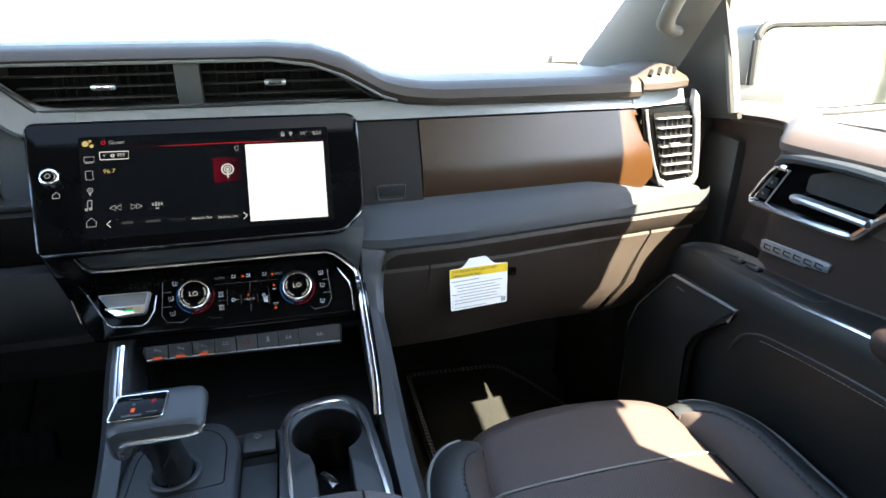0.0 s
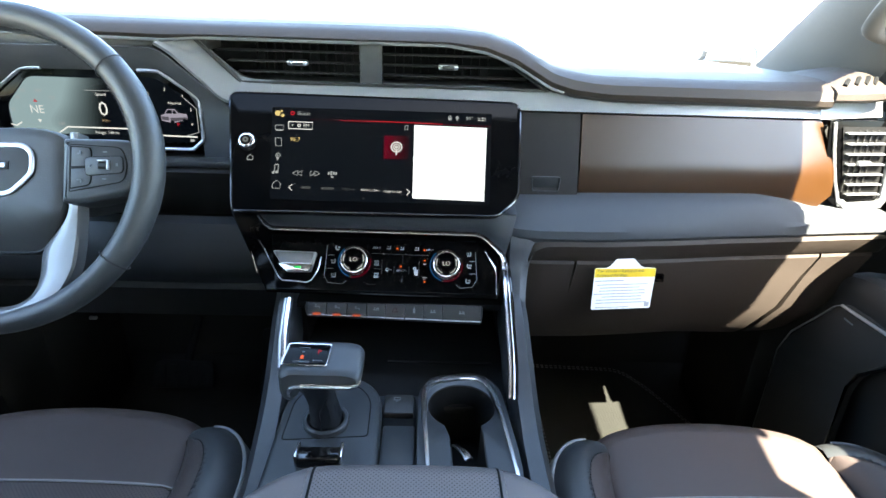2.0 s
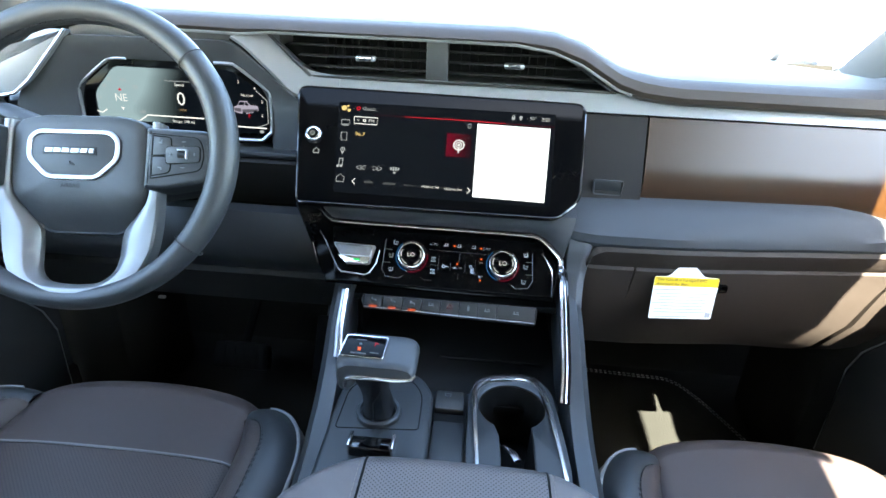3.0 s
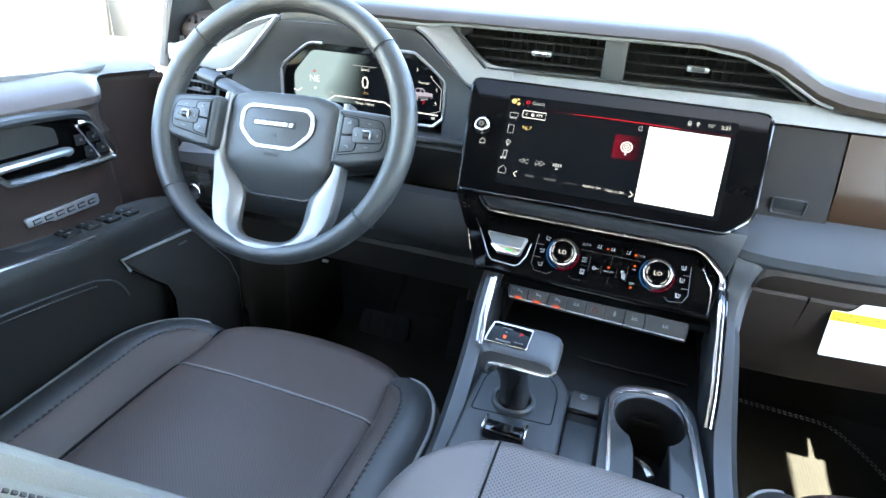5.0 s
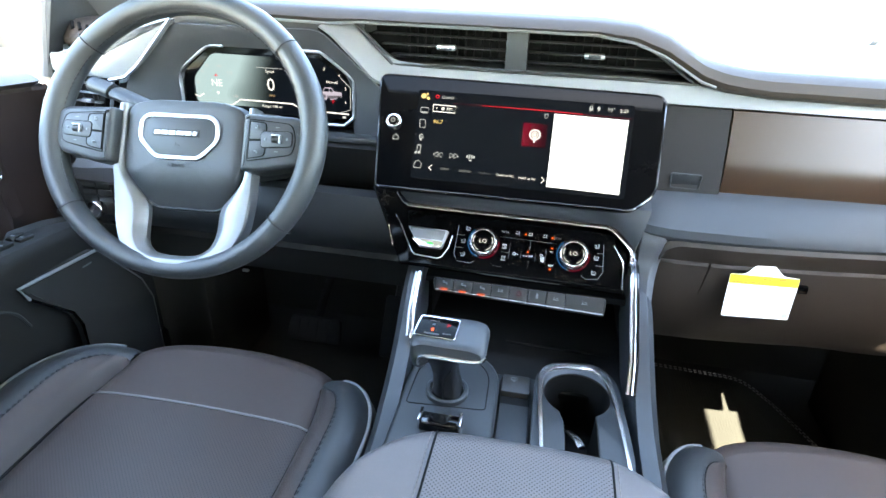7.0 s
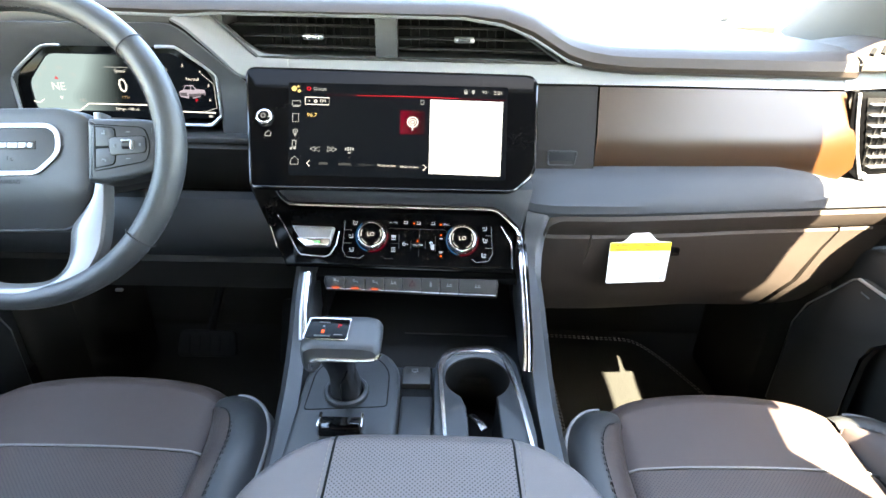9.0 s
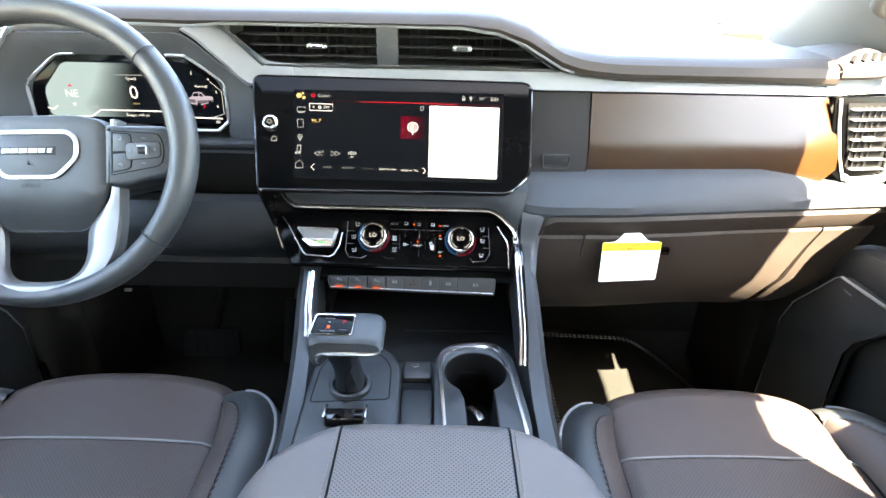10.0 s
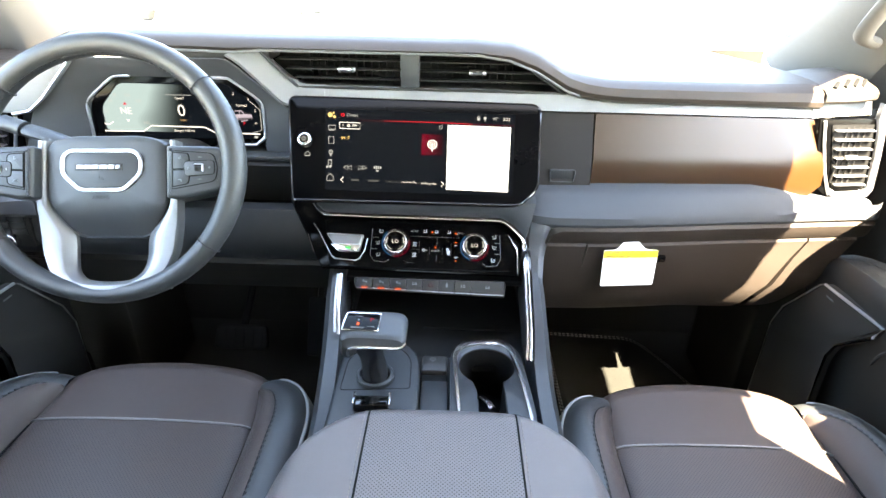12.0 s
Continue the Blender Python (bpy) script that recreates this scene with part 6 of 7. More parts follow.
# ---- seats ----
def make_seat(name, cx, out, label, wide=0.0, ahead=0.0, broad=1.0):
    """A front seat. cx: its middle; out: the side on which the door is; ahead, broad: how far forward and how broad its cushion is."""
    seat = thing(name, label, "seat", (cx, -0.35, 0.0), group="front seats")
    L, PY = 0.50, -0.238
    shift = Matrix.Translation((cx, ahead, 0)) @ Matrix.Diagonal((broad, 1, 1, 1)) @ Matrix.Translation((-cx, 0, 0))

    def cushion(part_name, bm, mat, owner, note=""):
        bm.transform(shift)
        return piece(part_name, bm, mat, owner, note)

    def crown(u):
        a = abs(u)
        if a <= 0.160:
            return 0.347 - 0.006 * (a / 0.160) ** 2
        if a <= 0.168:
            return 0.341 - 0.009 * (a - 0.160) / 0.008
        if a <= 0.172:
            return 0.329 + 0.012 * (a - 0.168) / 0.004
        if a <= 0.212:
            return 0.341 + 0.036 * ease((a - 0.172) / 0.05)
        return 0.375 - 0.016 * ((a - 0.212) / 0.040) ** 2

    def front(u):
        a = abs(u)
        return -0.077 - 0.022 * (a / 0.168) ** 2 - 0.016 * min(1, a / 0.168) ** 8 - (0.055 * max(0, (a - 0.185) / 0.065) ** 2 if a > 0.185 else 0)

    def point(u, s):
        """s: 0 at the rear, 1 at the front edge, then round and down to 2."""
        z = crown(u)
        a = abs(u)
        bol = ease((a - 0.165) / 0.03)
        yf = front(u)
        if s <= 1:
            y = (front(0) - 0.045) - L * (1 - s) + (yf - front(0)) * ease((s - 0.86) / 0.14)
            dz = -0.020 * (1 - s)
            dz += -0.030 * bol * ease((s - 0.72) / 0.28) * 0.6 - 0.010 * min(1, a / 0.168) ** 6 * ease((s - 0.6) / 0.4)
            x = u * (1 + wide * ease((a - 0.17) / 0.08) * (u * out > 0))
            return Vector((cx + x, y, z + dz))
        t = (s - 1) * math.pi / 2
        zz = z - 0.030 * bol * 0.6 - 0.010 * min(1, a / 0.168) ** 6
        r = 0.045
        y = (yf - r) + r * math.sin(t)
        z2 = zz - r * (1 - math.cos(t)) - (0.10 * max(0, s - 1.6))
        return Vector((cx + u * (1 + wide * ease((a - 0.17) / 0.08) * (u * out > 0)), y, z2))

    def field(u0, u1, s0, s1, nu, ns):
        return sheet([[point(u, s) for s in np.linspace(s0, s1, ns)] for u in np.linspace(u0, u1, nu)])

    s_pipe = 1 - ((front(0) - 0.045) - PY) / L
    cushion("seat_panel", field(-0.168, 0.168, 0, s_pipe - 0.004, 25, 22), "umber_perf", seat, "perforated umber leather seat panel")
    cushion("thigh_panel", join([field(-0.168, 0.168, s_pipe + 0.004, 1.0, 25, 10), field(-0.168, 0.168, 1.0, 2.0, 25, 10)]), "umber_leather", seat, "smooth umber leather thigh panel")
    cushion("panel_welt", tube([point(u, s_pipe) + Vector((0, 0, 0.001)) for u in np.linspace(-0.163, 0.163, 30)], 0.0017, 8), "piping", seat, "pale piping across the seat")
    for s in (-1, 1):
        w2 = 0.082 + (0.020 if s == out else 0.0) * (wide > 0)
        ya, yc0, yc1, yr = -0.270, -0.128, -0.168, -0.635
        ts = [i / 39 for i in range(40)]

        def arc(t):
            """Along the bolster: the share of the straight run, then the angle round its front."""
            return (t / 0.45, 0.0) if t < 0.45 else (1.0, (t - 0.45) / 0.55 * math.pi / 2)

        def curve(t, out_w, yc, z_side, z_end):
            f, a = arc(t)
            y = yr + (ya - yr) * f if a == 0 else ya + (yc - ya) * math.sin(a) ** 0.9
            x = 0.168 + out_w * math.cos(a) ** 0.8 - 0.014 * math.sin(a) ** 2
            z = z_end + (z_side - z_end) * math.cos(a) ** 0.7 - 0.018 * (1 - f)
            return Vector((cx + s * x, y, z))

        def row(t):
            """From the seat panel over the seam to the outer piping."""
            p0, p1, p2 = curve(t, -0.008, yc1 + 0.004, 0.318, 0.318), curve(t, 0.036, yc1, 0.371, 0.336), curve(t, w2, yc0, 0.352, 0.326)
            up = Vector((0, 0, 1))
            brown = [p0, p0.lerp(p1, 0.22) + up * 0.014, p0.lerp(p1, 0.42) + up * 0.016, p0.lerp(p1, 0.68) + up * 0.011, p0.lerp(p1, 0.9) + up * 0.003, p1 - up * 0.001]
            k = min(1.0, (p2 - p1).length / 0.03)
            black = [p1 - up * 0.001, p1.lerp(p2, 0.12) + up * 0.004 * k, p1.lerp(p2, 0.4) + up * 0.009 * k, p1.lerp(p2, 0.7) + up * 0.008 * k, p1.lerp(p2, 0.92) + up * 0.003 * k, p2]
            return brown, black

        cushion("bolster", sheet([row(t)[0] for t in ts]), "umber_leather", seat, "umber leather side bolster")
        side = [row(t)[1] for t in ts]
        for r_, t in zip(side, ts):
            f, a = arc(t)
            o = Vector((s * math.cos(a), math.sin(a), 0))
            e = r_[-1]
            r_ += [e + o * 0.010 - Vector((0, 0, 0.02)), e + o * 0.012 - Vector((0, 0, 0.07)), Vector((e.x, e.y, 0.12)) - o * 0.01]
        cushion("bolster_side", sheet(side), "black_leather", seat, "black leather bolster edge")
        cushion("edge_welt", tube([row(t)[1][5] + Vector((0, 0, 0.0015)) for t in ts[:-3]], 0.0028, 8), "piping", seat, "pale grey edge piping")
        st = [row(t)[0][5] + Vector((0, 0, 0.0015)) for t in np.linspace(0.02, 0.99, 90)]
        cushion("seam_stitching", join([dashes(st, 0.0095, 0.0060, 0.0010), dashes([p + Vector((s * 0.0025, 0.001, 0)) for p in st], 0.0095, 0.0035, 0.0007)]), "thread_dark", seat)
    for s in (-1, 1):
        cushion("panel_seam", tube([point(s * 0.1655, v) + Vector((0, 0, 0.0012)) for v in np.linspace(0, 1.6, 60)], 0.0026, 6), "rubber", seat, "dark sunken seam")
    piece("seat_base", box((cx, -0.36, 0.15), (0.44, 0.46, 0.18), 0.02), "dark_plastic", seat)
    # backrest
    inn = -out
    def rest(u, v, d):
        """v: 0 at the foot, 1 at the top; d: depth behind the front face."""
        d = d + 0.05 * max(0.0, u * out / 0.215)
        y = -0.468 - 0.333 * v - d * 0.90
        z = 0.42 + 0.50 * v - d * 0.35
        return Vector((cx + u, y, z))
    w = 0.215
    rows = []
    for v in np.linspace(0, 1, 12):
        top = 1 - 0.25 * ease((v - 0.75) / 0.25)
        ww = w * top
        prof = [(-ww, 0.11), (-ww - 0.004, 0.05), (-ww, 0.012), (-ww + 0.018, 0.006), (-0.15 * top, 0.002), (-0.13 * top, 0.014), (0, 0.016), (0.13 * top, 0.014), (0.15 * top, 0.002), (ww - 0.018, 0.006), (ww, 0.012), (ww + 0.004, 0.05), (ww, 0.11)]
        rows.append([rest(u, v, d) for u, d in prof])
    piece("backrest", sheet(rows, close_v=True, caps=True), "umber_leather", seat, "umber leather backrest")
    for s in (-1, 1):
        cover = []
        for v in np.linspace(0.02, 0.98, 16):
            k = 1 - 0.25 * ease((v - 0.75) / 0.25)
            cover.append([rest(s * u * k, v, d) for u, d in ((0.195, 0.004), (0.203, -0.001), (0.209, -0.0015), (0.2145, 0.002), (0.2165, 0.007), (0.2160, 0.0115), (0.2185, 0.014), (0.2200, 0.024), (0.2225, 0.06), (0.219, 0.11))])
        piece("backrest_side", thick(sheet(cover), 0.002), "grey_leather", seat, "pale slate leather backrest side with twin stitching")
        st = []
        for d in (0.0165, 0.0212):
            st.append(dashes([rest(s * (0.2188 + 0.16 * (d - 0.0165)), v, d) for v in np.linspace(0.02, 0.72, 50)], 0.0052, 0.0034, 0.0012))
        piece("side_stitching", join(st), "thread_dark", seat)
    return seat


make_seat("driver_seat", -0.450, -1, "umber and black leather driver's seat with pale piping", 0.05, 0.016, 1.055)
make_seat("passenger_seat", 0.447, 1, "umber and black leather front seat with pale piping")

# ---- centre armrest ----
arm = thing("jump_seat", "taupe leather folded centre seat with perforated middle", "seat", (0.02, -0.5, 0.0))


def make_armrest():
    cx, w, yf = 0.020, 0.202, -0.298
    def edge(u):
        """The front outline: how far back the top starts at the side u."""
        a = abs(u) / w
        return yf - 0.105 * max(0, (a - 0.35) / 0.65) ** 2.4
    def point(u, s):
        a = abs(u) / w
        z = 0.468 - 0.010 * a ** 2 - 0.028 * max(0, (a - 0.82) / 0.18) ** 2
        y0 = edge(u)
        r = 0.030
        if s <= 1:
            return Vector((cx + u, (y0 - r) + (-0.95 - (y0 - r)) * (1 - s), z + 0.006 * (1 - s)))
        t = (s - 1) * math.pi / 2
        return Vector((cx + u, (y0 - r) + r * math.sin(t), z - r * (1 - math.cos(t)) - 0.06 * max(0, s - 1.7)))
    ss = list(np.linspace(0, 1, 24)) + list(np.linspace(1.08, 2.0, 10))
    m = 0.094
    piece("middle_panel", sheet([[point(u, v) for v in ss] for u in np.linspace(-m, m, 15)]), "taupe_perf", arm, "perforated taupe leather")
    for s in (-1, 1):
        us = [s * (m + 0.0015)] + [s * v for v in np.linspace(m + 0.004, w, 14)]
        rows = [[point(u, v) for v in ss] for u in us]
        rows += [[p + Vector((s * 0.006, -0.006, -0.03)) for p in rows[-1]], [p + Vector((s * 0.004, -0.006, -0.08)) for p in rows[-1]]]
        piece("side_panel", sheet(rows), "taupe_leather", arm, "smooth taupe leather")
        piece("seam", tube([point(s * (m + 0.0006), v) + Vector((0, 0, -0.0002)) for v in ss], 0.0015, 5), "rubber", arm, "dark sunken seam")
        piece("seam_stitching", dashes([point(s * (m + 0.006), v) + Vector((0, 0.0, 0.0004)) for v in np.linspace(0.2, 1.6, 90)], 0.0065, 0.0042, 0.0006), "thread_umber", arm)
    piece("box", box((cx, -0.66, 0.26), (0.34, 0.60, 0.30), 0.02), "dark_plastic", arm)


make_armrest()


# ---- doors ----
def make_door(s, name, label, x_in, oy, oz):
    """A front door. s: its side; x_in: the plane of its main panel; oy, oz: how far it sits back and up."""
    d = thing(name, label, "car door", (x_in, -0.3, 0.1), group="front doors")
    X = lambda depth: x_in - s * depth                 # depth: how far it stands into the cab
    P = lambda y, z, k: Vector((X(k), y + oy, z + oz))
    plane = lambda k: facing((X(k), oy, oz), (0, -s, 0), (0, 0, 1))
    flat = lambda pts: [(-s * y, z) for y, z in pts]
    lead = 0.108 if s > 0 else 0.085                   # where the front of the door sets in
    # upper pad: one sweep from behind the dash end to the rear, its face setting in on a slant
    rows = []
    for y in span(0.13, -0.14, 37)[:-1] + span(-0.14, -0.66, 16):
        row = []
        for k, z in ((-0.056, 0.7625), (-0.040, 0.7615), (-0.016, 0.755), (0.004, 0.745), (0.013, 0.734), (0.013, 0.724), (0.004, 0.714), (0.000, 0.68), (0.000, 0.645)):
            inset = lerp([(0.714, 0.084), (0.745, 0.072), (0.7625, 0.066)], z) * ease((y + lead) / 0.10)
            if z < 0.735:                               # the face ends in a rounded, slanting edge
                inset += 0.026 * ease((y + 0.012 + 0.45 * (z - 0.690)) / 0.040)
            row.append(P(y, z - 0.06 * max(0, y - 0.02) + 0.004 * ease((-0.1 - y) / 0.3), k - inset))
        rows.append(row)
    piece("upper_pad", thick(sheet(rows), 0.004), "umber_leather", d, "umber leather door top")
    rows = [[P(y, z - 0.10 * max(0, y - 0.02), k - 0.084 * ease((y + lead) / 0.10)) for k, z in ((-0.018, 0.738), (-0.012, 0.730), (-0.012, 0.70), (-0.012, 0.64), (-0.010, 0.56), (-0.006, 0.50))] for y in span(0.17, -0.12, 12)]
    piece("front_panel", thick(sheet(rows), 0.004), "umber_dark", d, "dark umber front of the door panel")
    mid = [[P(y, z, k - 0.084 * ease((y + lead) / 0.10) - 0.026 * ease((y + 0.012 + 0.45 * (z - 0.690)) / 0.040)) for k, z in ((-0.004, 0.648), (-0.003, 0.62), (0.000, 0.58), (0.002, 0.55), (0.006, 0.530))] for y in span(0.030, -0.66, 24)]
    piece("middle_panel", thick(sheet(mid), 0.004), "umber_dark", d, "dark umber leather door panel")

    def rail(y):
        z = lerp([(-0.66, 0.578), (-0.33, 0.556), (-0.217, 0.543), (-0.06, 0.533), (-0.01, 0.527), (0.05, 0.512), (0.12, 0.470)], y)
        o = lerp([(-0.66, 0.075), (-0.33, 0.060), (-0.10, 0.056), (0.0, 0.046), (0.12, 0.010)], y)
        return z, o
    rows = []
    for y in span(0.13, -0.66, 24):
        z, o = rail(y)
        rows.append([P(y, z + 0.012, -0.004), P(y, z + 0.004, 0.006), P(y, z + 0.004, o - 0.016), P(y, z + 0.0025, o - 0.006), P(y, z - 0.005, o), P(y, z - 0.02, o + 0.003), P(y, z - 0.060, o), P(y, z - 0.11, o - 0.010), P(y, z - 0.20, o - 0.022), P(y, 0.12, o - 0.03)])
    piece("arm_rail", thick(sheet(rows), 0.004), "dark_plastic", d, "dark armrest rail")
    piece("rail_trim", tube([P(y, rail(y)[0] + 0.0022, rail(y)[1] - 0.0035) for y in span(-0.165, -0.62, 14)], 0.0030, 6), "chrome", d, "thin bright armrest line")
    piece("outer_skin", box((x_in + s * 0.110, -0.275 + oy, 0.425 + oz), (0.030, 0.88, 0.61), 0.008), "dark_plastic", d)
    # speaker cover
    gr = [(0.012, 0.488), (-0.142, 0.496), (-0.128, 0.468), (-0.062, 0.405), (-0.052, 0.370), (-0.056, 0.12), (0.120, 0.12), (0.121, 0.330), (0.100, 0.380)]
    m = plane(0.055)
    g = piece("speaker_grille", plate(rounded(flat(gr), [0.010, 0.006, 0.006, 0.015, 0.01, 0.01, 0.01, 0.02, 0.02], 4), 0.012, m, 0.004), "dark_plastic", d, "black speaker cover with a bright edge")
    sub("grille_edge", tube([P(y, z, 0.068) for y, z in [(0.119, 0.15), (0.1195, 0.332), (0.100, 0.382), (0.022, 0.478), (0.010, 0.486)]], 0.0015, 6), "silver_spoke", g)
    sub("bright_edge", tube([P(y, z, 0.068) for y, z in [(0.010, 0.486), (-0.04, 0.489), (-0.100, 0.493), (-0.140, 0.495), (-0.128, 0.470)]], 0.0026, 6), "satin_metal", g)
    sub("grille_return", tube([P(y, z, 0.068) for y, z in [(-0.128, 0.470), (-0.064, 0.408), (-0.052, 0.378), (-0.054, 0.22)]], 0.0026, 6), "gloss_edge", g)
    sub("maker_bar", bars([(-s * -0.012, 0.470, 0.020, 0.003)], m @ Matrix.Translation((0, 0, 0.0123))), "dim_print", g)
    # handle bowl, chrome outline, lever
    hm = plane(0.000)
    bowl = [(-0.095, 0.694), (-0.066, 0.648), (-0.074, 0.637), (-0.230, 0.643), (-0.248, 0.655), (-0.285, 0.700), (-0.30, 0.722), (-0.196, 0.722), (-0.115, 0.708)]
    cup = piece("handle_recess", plate(rounded(flat(bowl), 0.006, 3), 0.004, hm), "gloss_black", d, "dark handle recess")
    line = smooth_path([P(y, z, 0.008) for y, z in [(-0.116, 0.700), (-0.096, 0.695), (-0.066, 0.650), (-0.064, 0.642), (-0.073, 0.636), (-0.150, 0.637), (-0.226, 0.641), (-0.242, 0.648), (-0.262, 0.672), (-0.29, 0.700)]], 4)
    sub("frame", tube(line, 0.0058, 8, up=(1, 0, 0)), "chrome", cup, "chrome recess outline")
    sub("lever", tube(smooth_path([P(-0.140, 0.661, 0.006), P(-0.150, 0.668, 0.018), P(-0.200, 0.669, 0.020), P(-0.258, 0.668, 0.018)], 4), 0.0075, 10, flat=0.8), "satin_metal", cup, "satin metal door lever")
    # flat sheet whose tone paints the shading inside the slate cup
    sub("cup_shade", plate(rounded(flat([(-0.150, 0.700), (-0.148, 0.676), (-0.25, 0.676), (-0.27, 0.712), (-0.19, 0.715)]), 0.006), 0.001, hm, base=0.0042), "dark_plastic", cup)
    for i in range(2 if s > 0 else 4):
        y, z = (-0.080 - 0.012 * i, 0.654 + 0.020 * i) if s > 0 else (-0.080 - 0.013 * (i % 2) - 0.022 * (i // 2), 0.655 + 0.020 * (i % 2))
        k = sub("memory_key", box((-s * y, z, 0.006), (0.018, 0.017, 0.004), 0.002, m=hm), "key_black", cup)
        sub("key_mark", box((-s * y, z, 0.0084), (0.004, 0.004, 0.0006), 0, m=hm), "dim_print", cup)
    sub("key_divider", tube([P(-0.118, 0.698, 0.007), P(-0.088, 0.641, 0.007)], 0.0014, 6), "satin_metal", cup)
    lip = smooth_path([P(-0.62, 0.700, 0.014), P(-0.36, 0.718, 0.016), P(-0.25, 0.724, 0.016), P(-0.19, 0.723, 0.015), P(-0.12, 0.716, 0.010), P(-0.098, 0.704, 0.006)], 5)
    # darker slate here paints the shade that the grab edge lies in
    piece("pull_top", tube(lip, 0.0095, 10, flat=0.8), "dark_slate", d, "slate grab edge")
    # badge: a bright bar with dark marks
    bp = plane(0.004)
    if s < 0:
        bp = bp @ pose(-0.167, 0.578, 0, 0, 0, 4.0) @ Matrix.Translation((0.156, -0.583, 0))
    b = piece("badge", plate(flat([(-0.096, 0.586), (-0.100, 0.588), (-0.212, 0.596), (-0.216, 0.594), (-0.214, 0.582), (-0.180, 0.578), (-0.176, 0.575), (-0.100, 0.570), (-0.096, 0.574)]), 0.004, bp, 0.001), "satin_metal", d, "bright metal badge bar")
    for i in range(6):
        bx, bz = -s * (-0.110 - 0.0180 * i), 0.5795 + 0.0014 * i
        sub("badge_mark", join([box((bx, bz + e * 0.0030, 0.0042), (0.0125, 0.0016, 0.0008), 0, m=bp) for e in (-1, 1)] + [box((bx - 0.0054, bz, 0.0042), (0.0018, 0.0065, 0.0008), 0, m=bp)]), "dark_plastic", b)
    # switch well on the armrest
    n = 2 if s > 0 else 8
    rows = [[P(y, rail(y)[0] + 0.0075, 0.004), P(y, rail(y)[0] + 0.0085, 0.012), P(y, rail(y)[0] + 0.0085, rail(y)[1] - 0.020), P(y, rail(y)[0] + 0.005, rail(y)[1] - 0.014)] for y in span(-0.06 if s < 0 else -0.01, -0.262 if s < 0 else -0.235, 8)]
    sp = piece("window_switches", thick(sheet(rows), 0.002), "slate_plastic" if s < 0 else "dark_plastic", d, "black switch plate on the armrest")
    for i in range(n):
        y = -0.075 - 0.036 * (i // (1 if s > 0 else 2))
        xx = 0.024 if s > 0 else (0.016, 0.032)[i % 2]
        sub("window_switch", box(P(y, rail(y)[0] + 0.0105, xx), (0.013, 0.026, 0.007), 0.003), "dark_plastic", sp)
        sub("switch_mark", box(P(y - 0.004, rail(y)[0] + 0.0142, xx), (0.006, 0.003, 0.0006), 0), "white_print", sp)
    piece("elbow_pad", tube(smooth_path([P(-0.362, 0.562, 0.050), P(-0.372, 0.566, 0.052), P(-0.46, 0.572, 0.054), P(-0.64, 0.577, 0.056)], 4), 0.034, 16, flat=0.80), "umber_dark", d, "stitched umber elbow pad")
    piece("elbow_stitching", dashes([P(y, 0.580, 0.082) for y in np.linspace(-0.38, -0.62, 20)], 0.008, 0.005, 0.0011), "thread_dark", d)
    # lower pocket edge and pocket
    pe = smooth_path([P(-0.128, 0.420, 0.053), P(-0.147, 0.455, 0.058), P(-0.175, 0.474, 0.060), P(-0.213, 0.485, 0.061), P(-0.361, 0.504, 0.065), P(-0.62, 0.525, 0.078)], 5)
    piece("pocket_edge", tube(pe, 0.0022, 6), "slate_plastic", d)
    piece("pocket_stitching", dashes([p + Vector((0, 0, -0.010)) for p in pe[12:]], 0.007, 0.0045, 0.0007), "thread_light", d)
    pocket = [[P(y, 0.345 + 0.03 * ease((-y - 0.3) / 0.3), 0.050), P(y, 0.33, 0.060), P(y, 0.20, 0.058), P(y, 0.12, 0.03)] for y in span(-0.24, -0.62, 8)]
    piece("map_pocket", thick(sheet(pocket), 0.004), "dark_plastic", d, "black lower map pocket")
    # window frame
    xo = x_in + s * 0.052
    # the seal takes the pale pillar colour to look bleached by sun
    piece("sill_seal", tube([(xo + s * 0.060, 0.08, 0.744 + oz), (xo + s * 0.045, -0.01, 0.750 + oz), (xo, -0.1, 0.757 + oz), (xo, -0.3, 0.766 + oz), (xo, -0.72, 0.770 + oz)], 0.007, 8), "tan_pillar", d)
    k = s * (0.0 if s > 0 else 0.035)
    fr = smooth_path([(xo, 0.078, 0.745 + oz), (xo - s * 0.006, 0.100, 0.83), (xo - s * 0.014, 0.118, 0.92), (xo - s * 0.04, 0.07, 1.03), (s * 0.715 + k, -0.08, 1.160), (s * 0.732 + k, -0.20, 1.200), (s * 0.764 + k, -0.30, 1.212), (s * 0.795 + k, -0.42, 1.212), (s * 0.806 + k, -0.55, 1.205), (s * 0.795 + k, -0.72, 1.205)], 5)
    piece("window_frame", tube(fr, 0.010, 10, up=(1, 0, 0)), "tan_pillar", d)
    return d


driver_door = make_door(-1, "driver_door", "umber leather door panel with chrome handle and window switches", -0.795, -0.055, -0.014)
passenger_door = make_door(1, "passenger_door", "umber leather door panel with chrome handle and badge", 0.757, 0.0, 0.0)


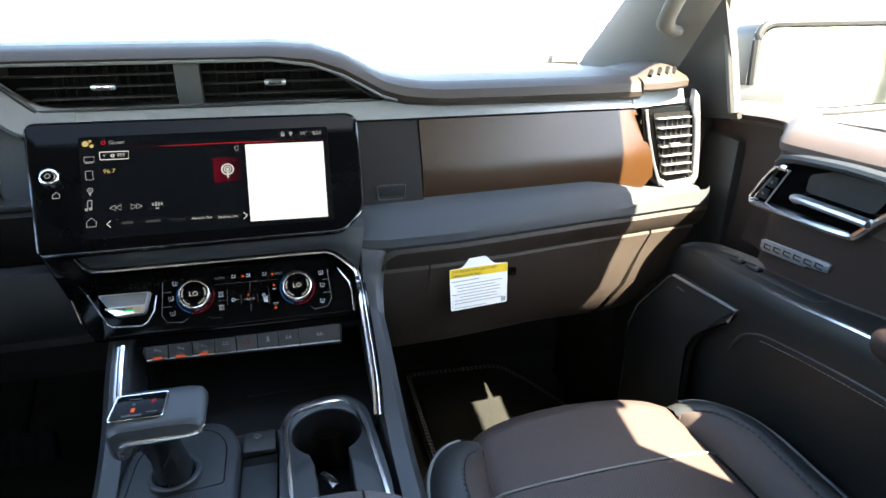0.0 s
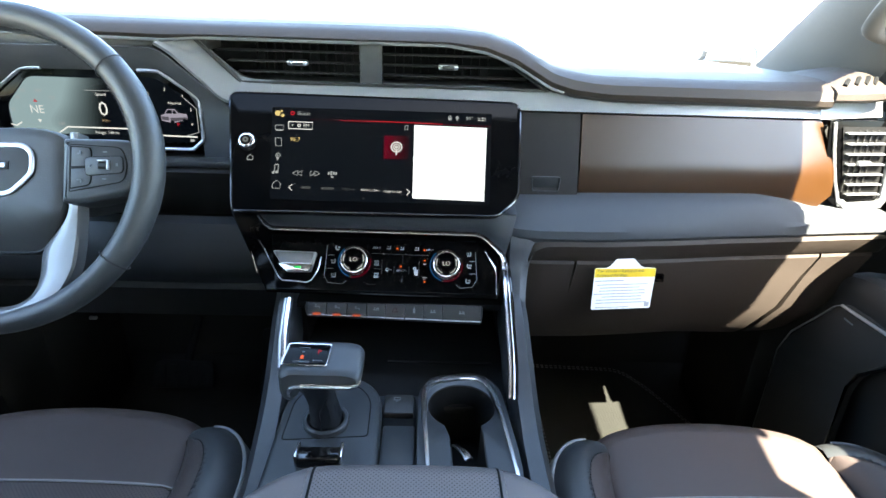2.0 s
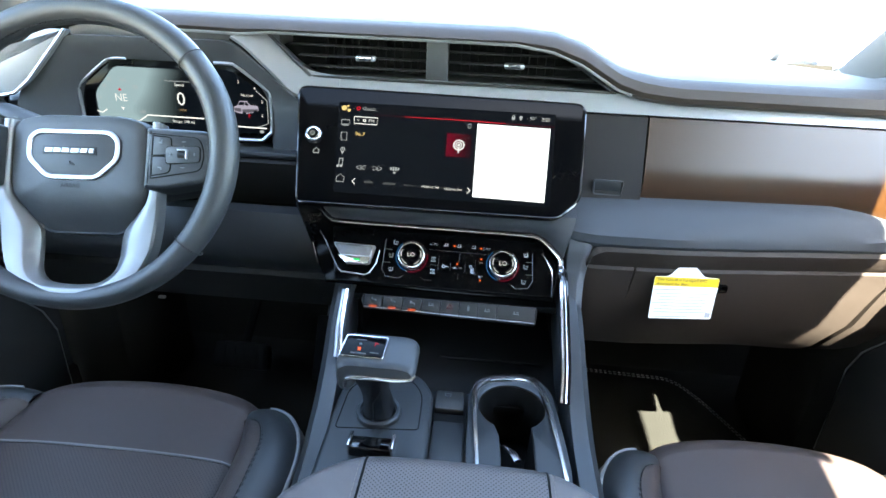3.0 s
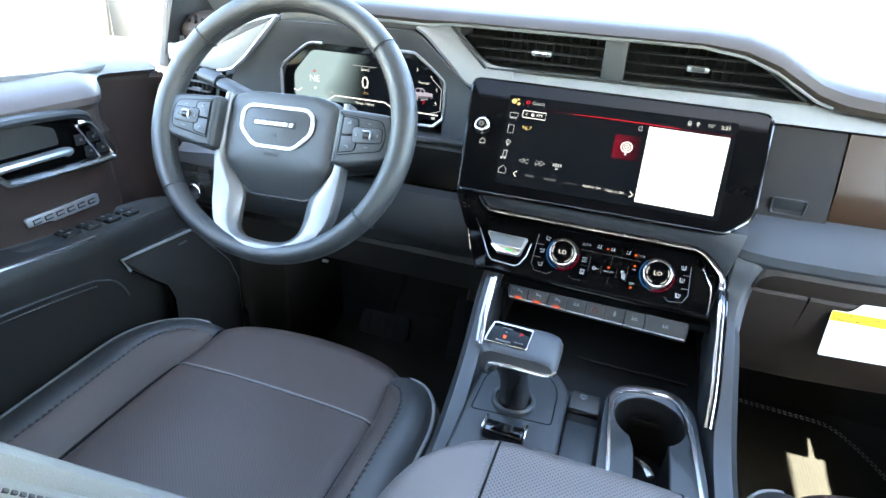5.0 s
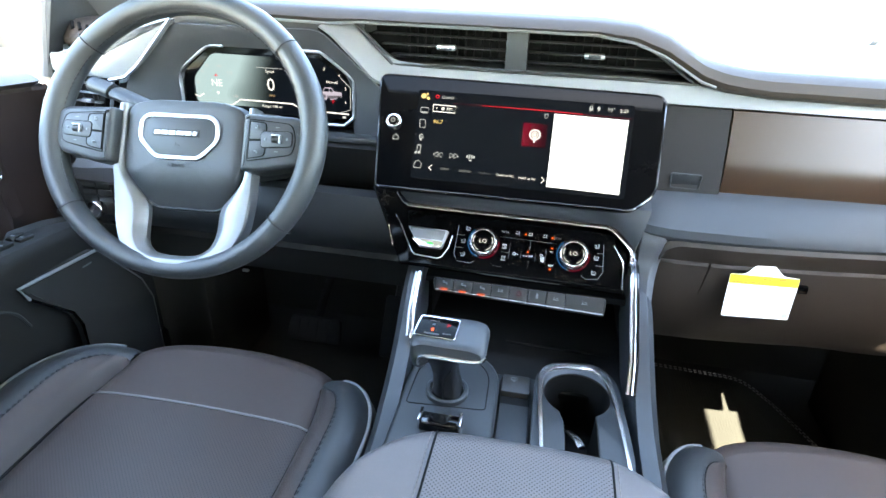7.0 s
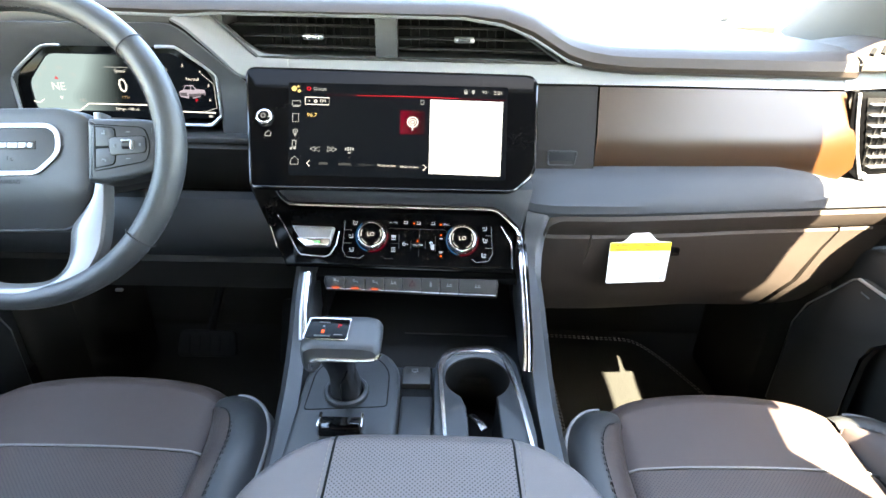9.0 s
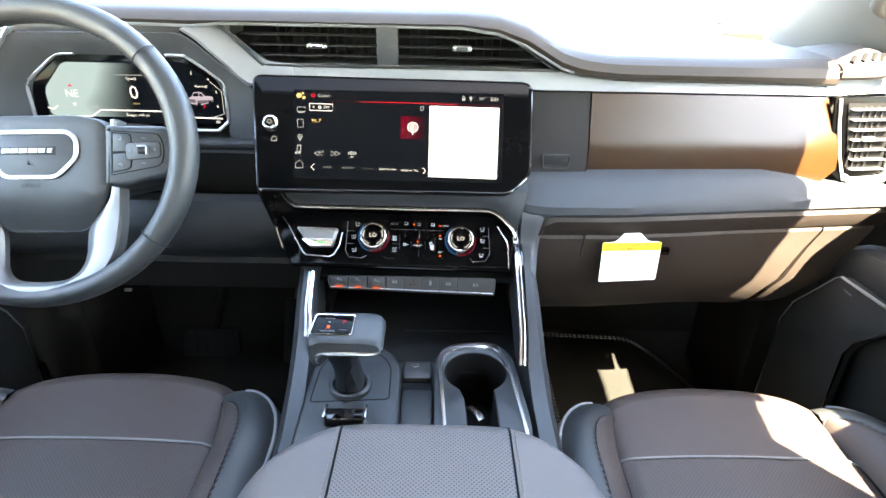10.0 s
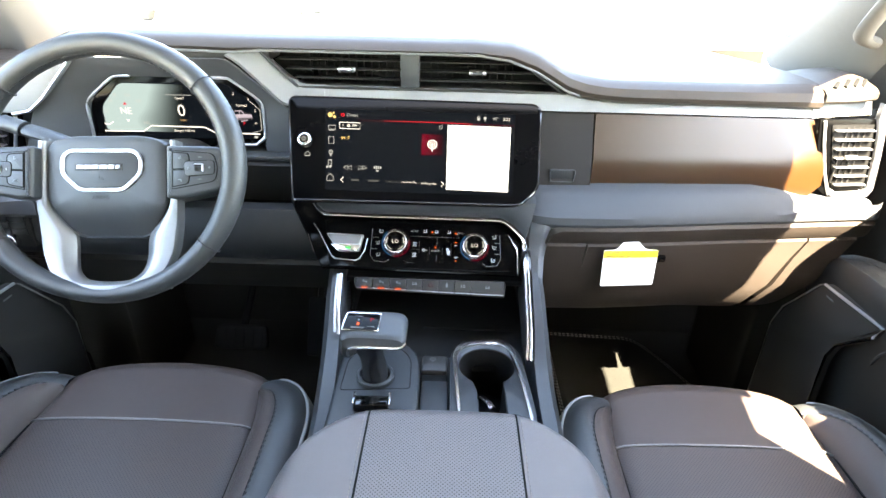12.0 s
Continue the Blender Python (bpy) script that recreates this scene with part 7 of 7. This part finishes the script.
def make_mirror(s, x, z0, door):
    """The tow mirror that is fixed to a door."""
    m = facing((x, 0.15, z0), (1, -s * 0.25, 0), (0, 0.04, 1))
    out = rounded([(-0.130, 0.080), (0.20, 0.085), (0.20, -0.068), (0.02, -0.082), (-0.13, -0.060)], [0.03, 0.03, 0.03, 0.02, 0.02], 5)
    if s < 0:
        out = [(-a, b) for a, b in out]
    mr = piece("door_mirror", plate(out, 0.10, m, 0.012, 3, base=-0.112), "mirror_shell", door, "large black tow mirror")
    sub("rim", tube([m @ Vector((*p, -0.006)) for p in out], 0.008, 8, closed=True), "mirror_shell", mr)
    sub("mirror_glass", plate([(a * 0.93, b * 0.88) for a, b in out], 0.003, m, base=-0.010), "mirror", mr, "mirror glass")
    a, b = s * 0.82, x - s * 0.08
    sub("bracket", box((0.5 * (a + b), 0.17, z0 - 0.055), (abs(b - a), 0.06, 0.05), 0.01), "mirror_shell", mr)


make_mirror(1, 1.050, 0.805, passenger_door)
make_mirror(-1, -1.215, 0.785, driver_door)


# ---- foot mats, tag, pedals ----
def make_mat():
    mt = thing("floor_mat", "charcoal ribbed mat with pale twin stitching on its edge", "floor mat", (0.46, 0.3, 0.0))
    out = rounded([(0.295, -0.10), (0.295, 0.52), (0.56, 0.505), (0.615, 0.42), (0.685, 0.26), (0.70, -0.10)], [0.01, 0.02, 0.04, 0.04, 0.04, 0.01], 5)
    base = piece("base", plate(out, 0.008, None, 0.003, base=0.004), "mat", mt)
    ctr = Vector((0.47, 0.22))
    for k in (0.945, 0.915):
        sub("stitch_line", dashes([Vector((ctr.x + (x - ctr.x) * k, ctr.y + (y - ctr.y) * (k + 0.02), 0.0125)) for x, y in out + out[:1] if y > -0.2], 0.012, 0.007, 0.0022), "thread_light", base, "pale edge stitching")
    ribs = []
    for i in range(46):
        for j in range(44):
            x, y = 0.325 + i * 0.0068, 0.05 + j * 0.0095 + 0.0045 * (i % 2) - 0.002
            if x < 0.60 - max(0, (y - 0.30)) * 0.45:
                ribs.append((x, y))
    bm = bmesh.new()
    for x, y in ribs:
        vs = [bm.verts.new((x + a, y + b, z)) for z in (0.012, 0.0123) for a, b in ((-0.0012, -0.0035), (0.0012, -0.0035), (0.0012, 0.0035), (-0.0012, 0.0035))]
        bm.faces.new(vs[4:])
        for q in range(4):
            bm.faces.new((vs[q], vs[(q + 1) % 4], vs[4 + (q + 1) % 4], vs[4 + q]))
    tagged(sub("ribs", bm, "mat", base), kind="stuff")


make_mat()


def make_tag():
    tg = thing("airbag_tag", "white and yellow paper safety tag hanging from the glove box", "hang tag", (0.34, 0.01, 0.53))
    y = lambda x: 0.004 + (x - 0.29) * 0.12
    m = facing((0.339, 0.010, 0.5), (1, 0.11, 0), (0, 0.10, 1))
    card = rounded([(-0.049, 0.042), (-0.028, 0.042), (-0.014, 0.058), (0.010, 0.058), (0.026, 0.042), (0.049, 0.040), (0.047, -0.026), (-0.049, -0.026)], [0.003, 0.006, 0.004, 0.004, 0.006, 0.003, 0.003, 0.003], 3)
    c = piece("card", plate(card, 0.0008, m), "white_card", tg)
    sub("yellow_band", plate([(-0.0488, 0.0415), (0.0485, 0.0397), (0.0483, 0.0260), (-0.0488, 0.0275)], 0.0003, m, base=0.0009), "yellow_ink", c)
    t = lambda s, size, x, yy: letters(s, size, m @ Matrix.Translation((x, yy, 0.0015)) @ pose(0, 0, 0, 0, 0, -0.9), "LEFT")
    sub("heading", join([t("This Vehicle is Equipped with", 0.0064, -0.0455, 0.0378), t("Advanced Air Bags", 0.0064, -0.0455, 0.0308)]), "dark_ink", c)
    fine = sub("small_print", bars([(-0.024, 0.0215, 0.046, 0.0014)] + [(-0.002 - 0.004 * (i % 2), 0.0150 - i * 0.0050, 0.082 - 0.009 * ((i * 2) % 3), 0.0011) for i in range(7)] + [(-0.016, -0.0225, 0.054, 0.0009)], m @ Matrix.Translation((0, 0, 0.0008))), "grey_ink", c)
    tagged(fine, kind="stuff")
    sub("corner_square", bars([(0.0405, -0.0195, 0.0075, 0.0075)], m @ Matrix.Translation((0, 0, 0.0008))), "grey_ink", c)


make_tag()

pedal = thing("brake_pedal", "wide black rubber brake pedal", "pedal", (-0.49, 0.3, 0.12))
pm = facing((-0.49, 0.29, 0.125), (1, 0, 0), (0, 0.5, 0.86))
piece("pad", plate(rounded([(-0.062, 0.032), (0.062, 0.032), (0.068, -0.028), (-0.068, -0.028)], 0.014), 0.014, pm, 0.004), "rubber", pedal)
for i in range(5):
    piece("grip_bar", box((-0.045 + i * 0.0225, 0, 0.0140), (0.016, 0.046, 0.0018), 0.0008, m=pm), "rubber", pedal)
piece("arm", tube([(-0.49, 0.30, 0.14), (-0.49, 0.42, 0.22), (-0.49, 0.50, 0.42)], 0.010, 8), "rubber", pedal)
gas = thing("accelerator_pedal", "tall black accelerator pedal", "pedal", (-0.31, 0.33, 0.05))
gm = facing((-0.31, 0.34, 0.13), (1, 0, 0), (0, 0.5, 0.86))
piece("pad", plate(rounded([(-0.024, 0.075), (0.024, 0.075), (0.026, -0.075), (-0.026, -0.075)], 0.01), 0.012, gm, 0.003), "rubber", gas)
piece("arm", tube([(-0.31, 0.36, 0.15), (-0.31, 0.50, 0.30), (-0.31, 0.58, 0.45)], 0.010, 8), "dark_plastic", gas)
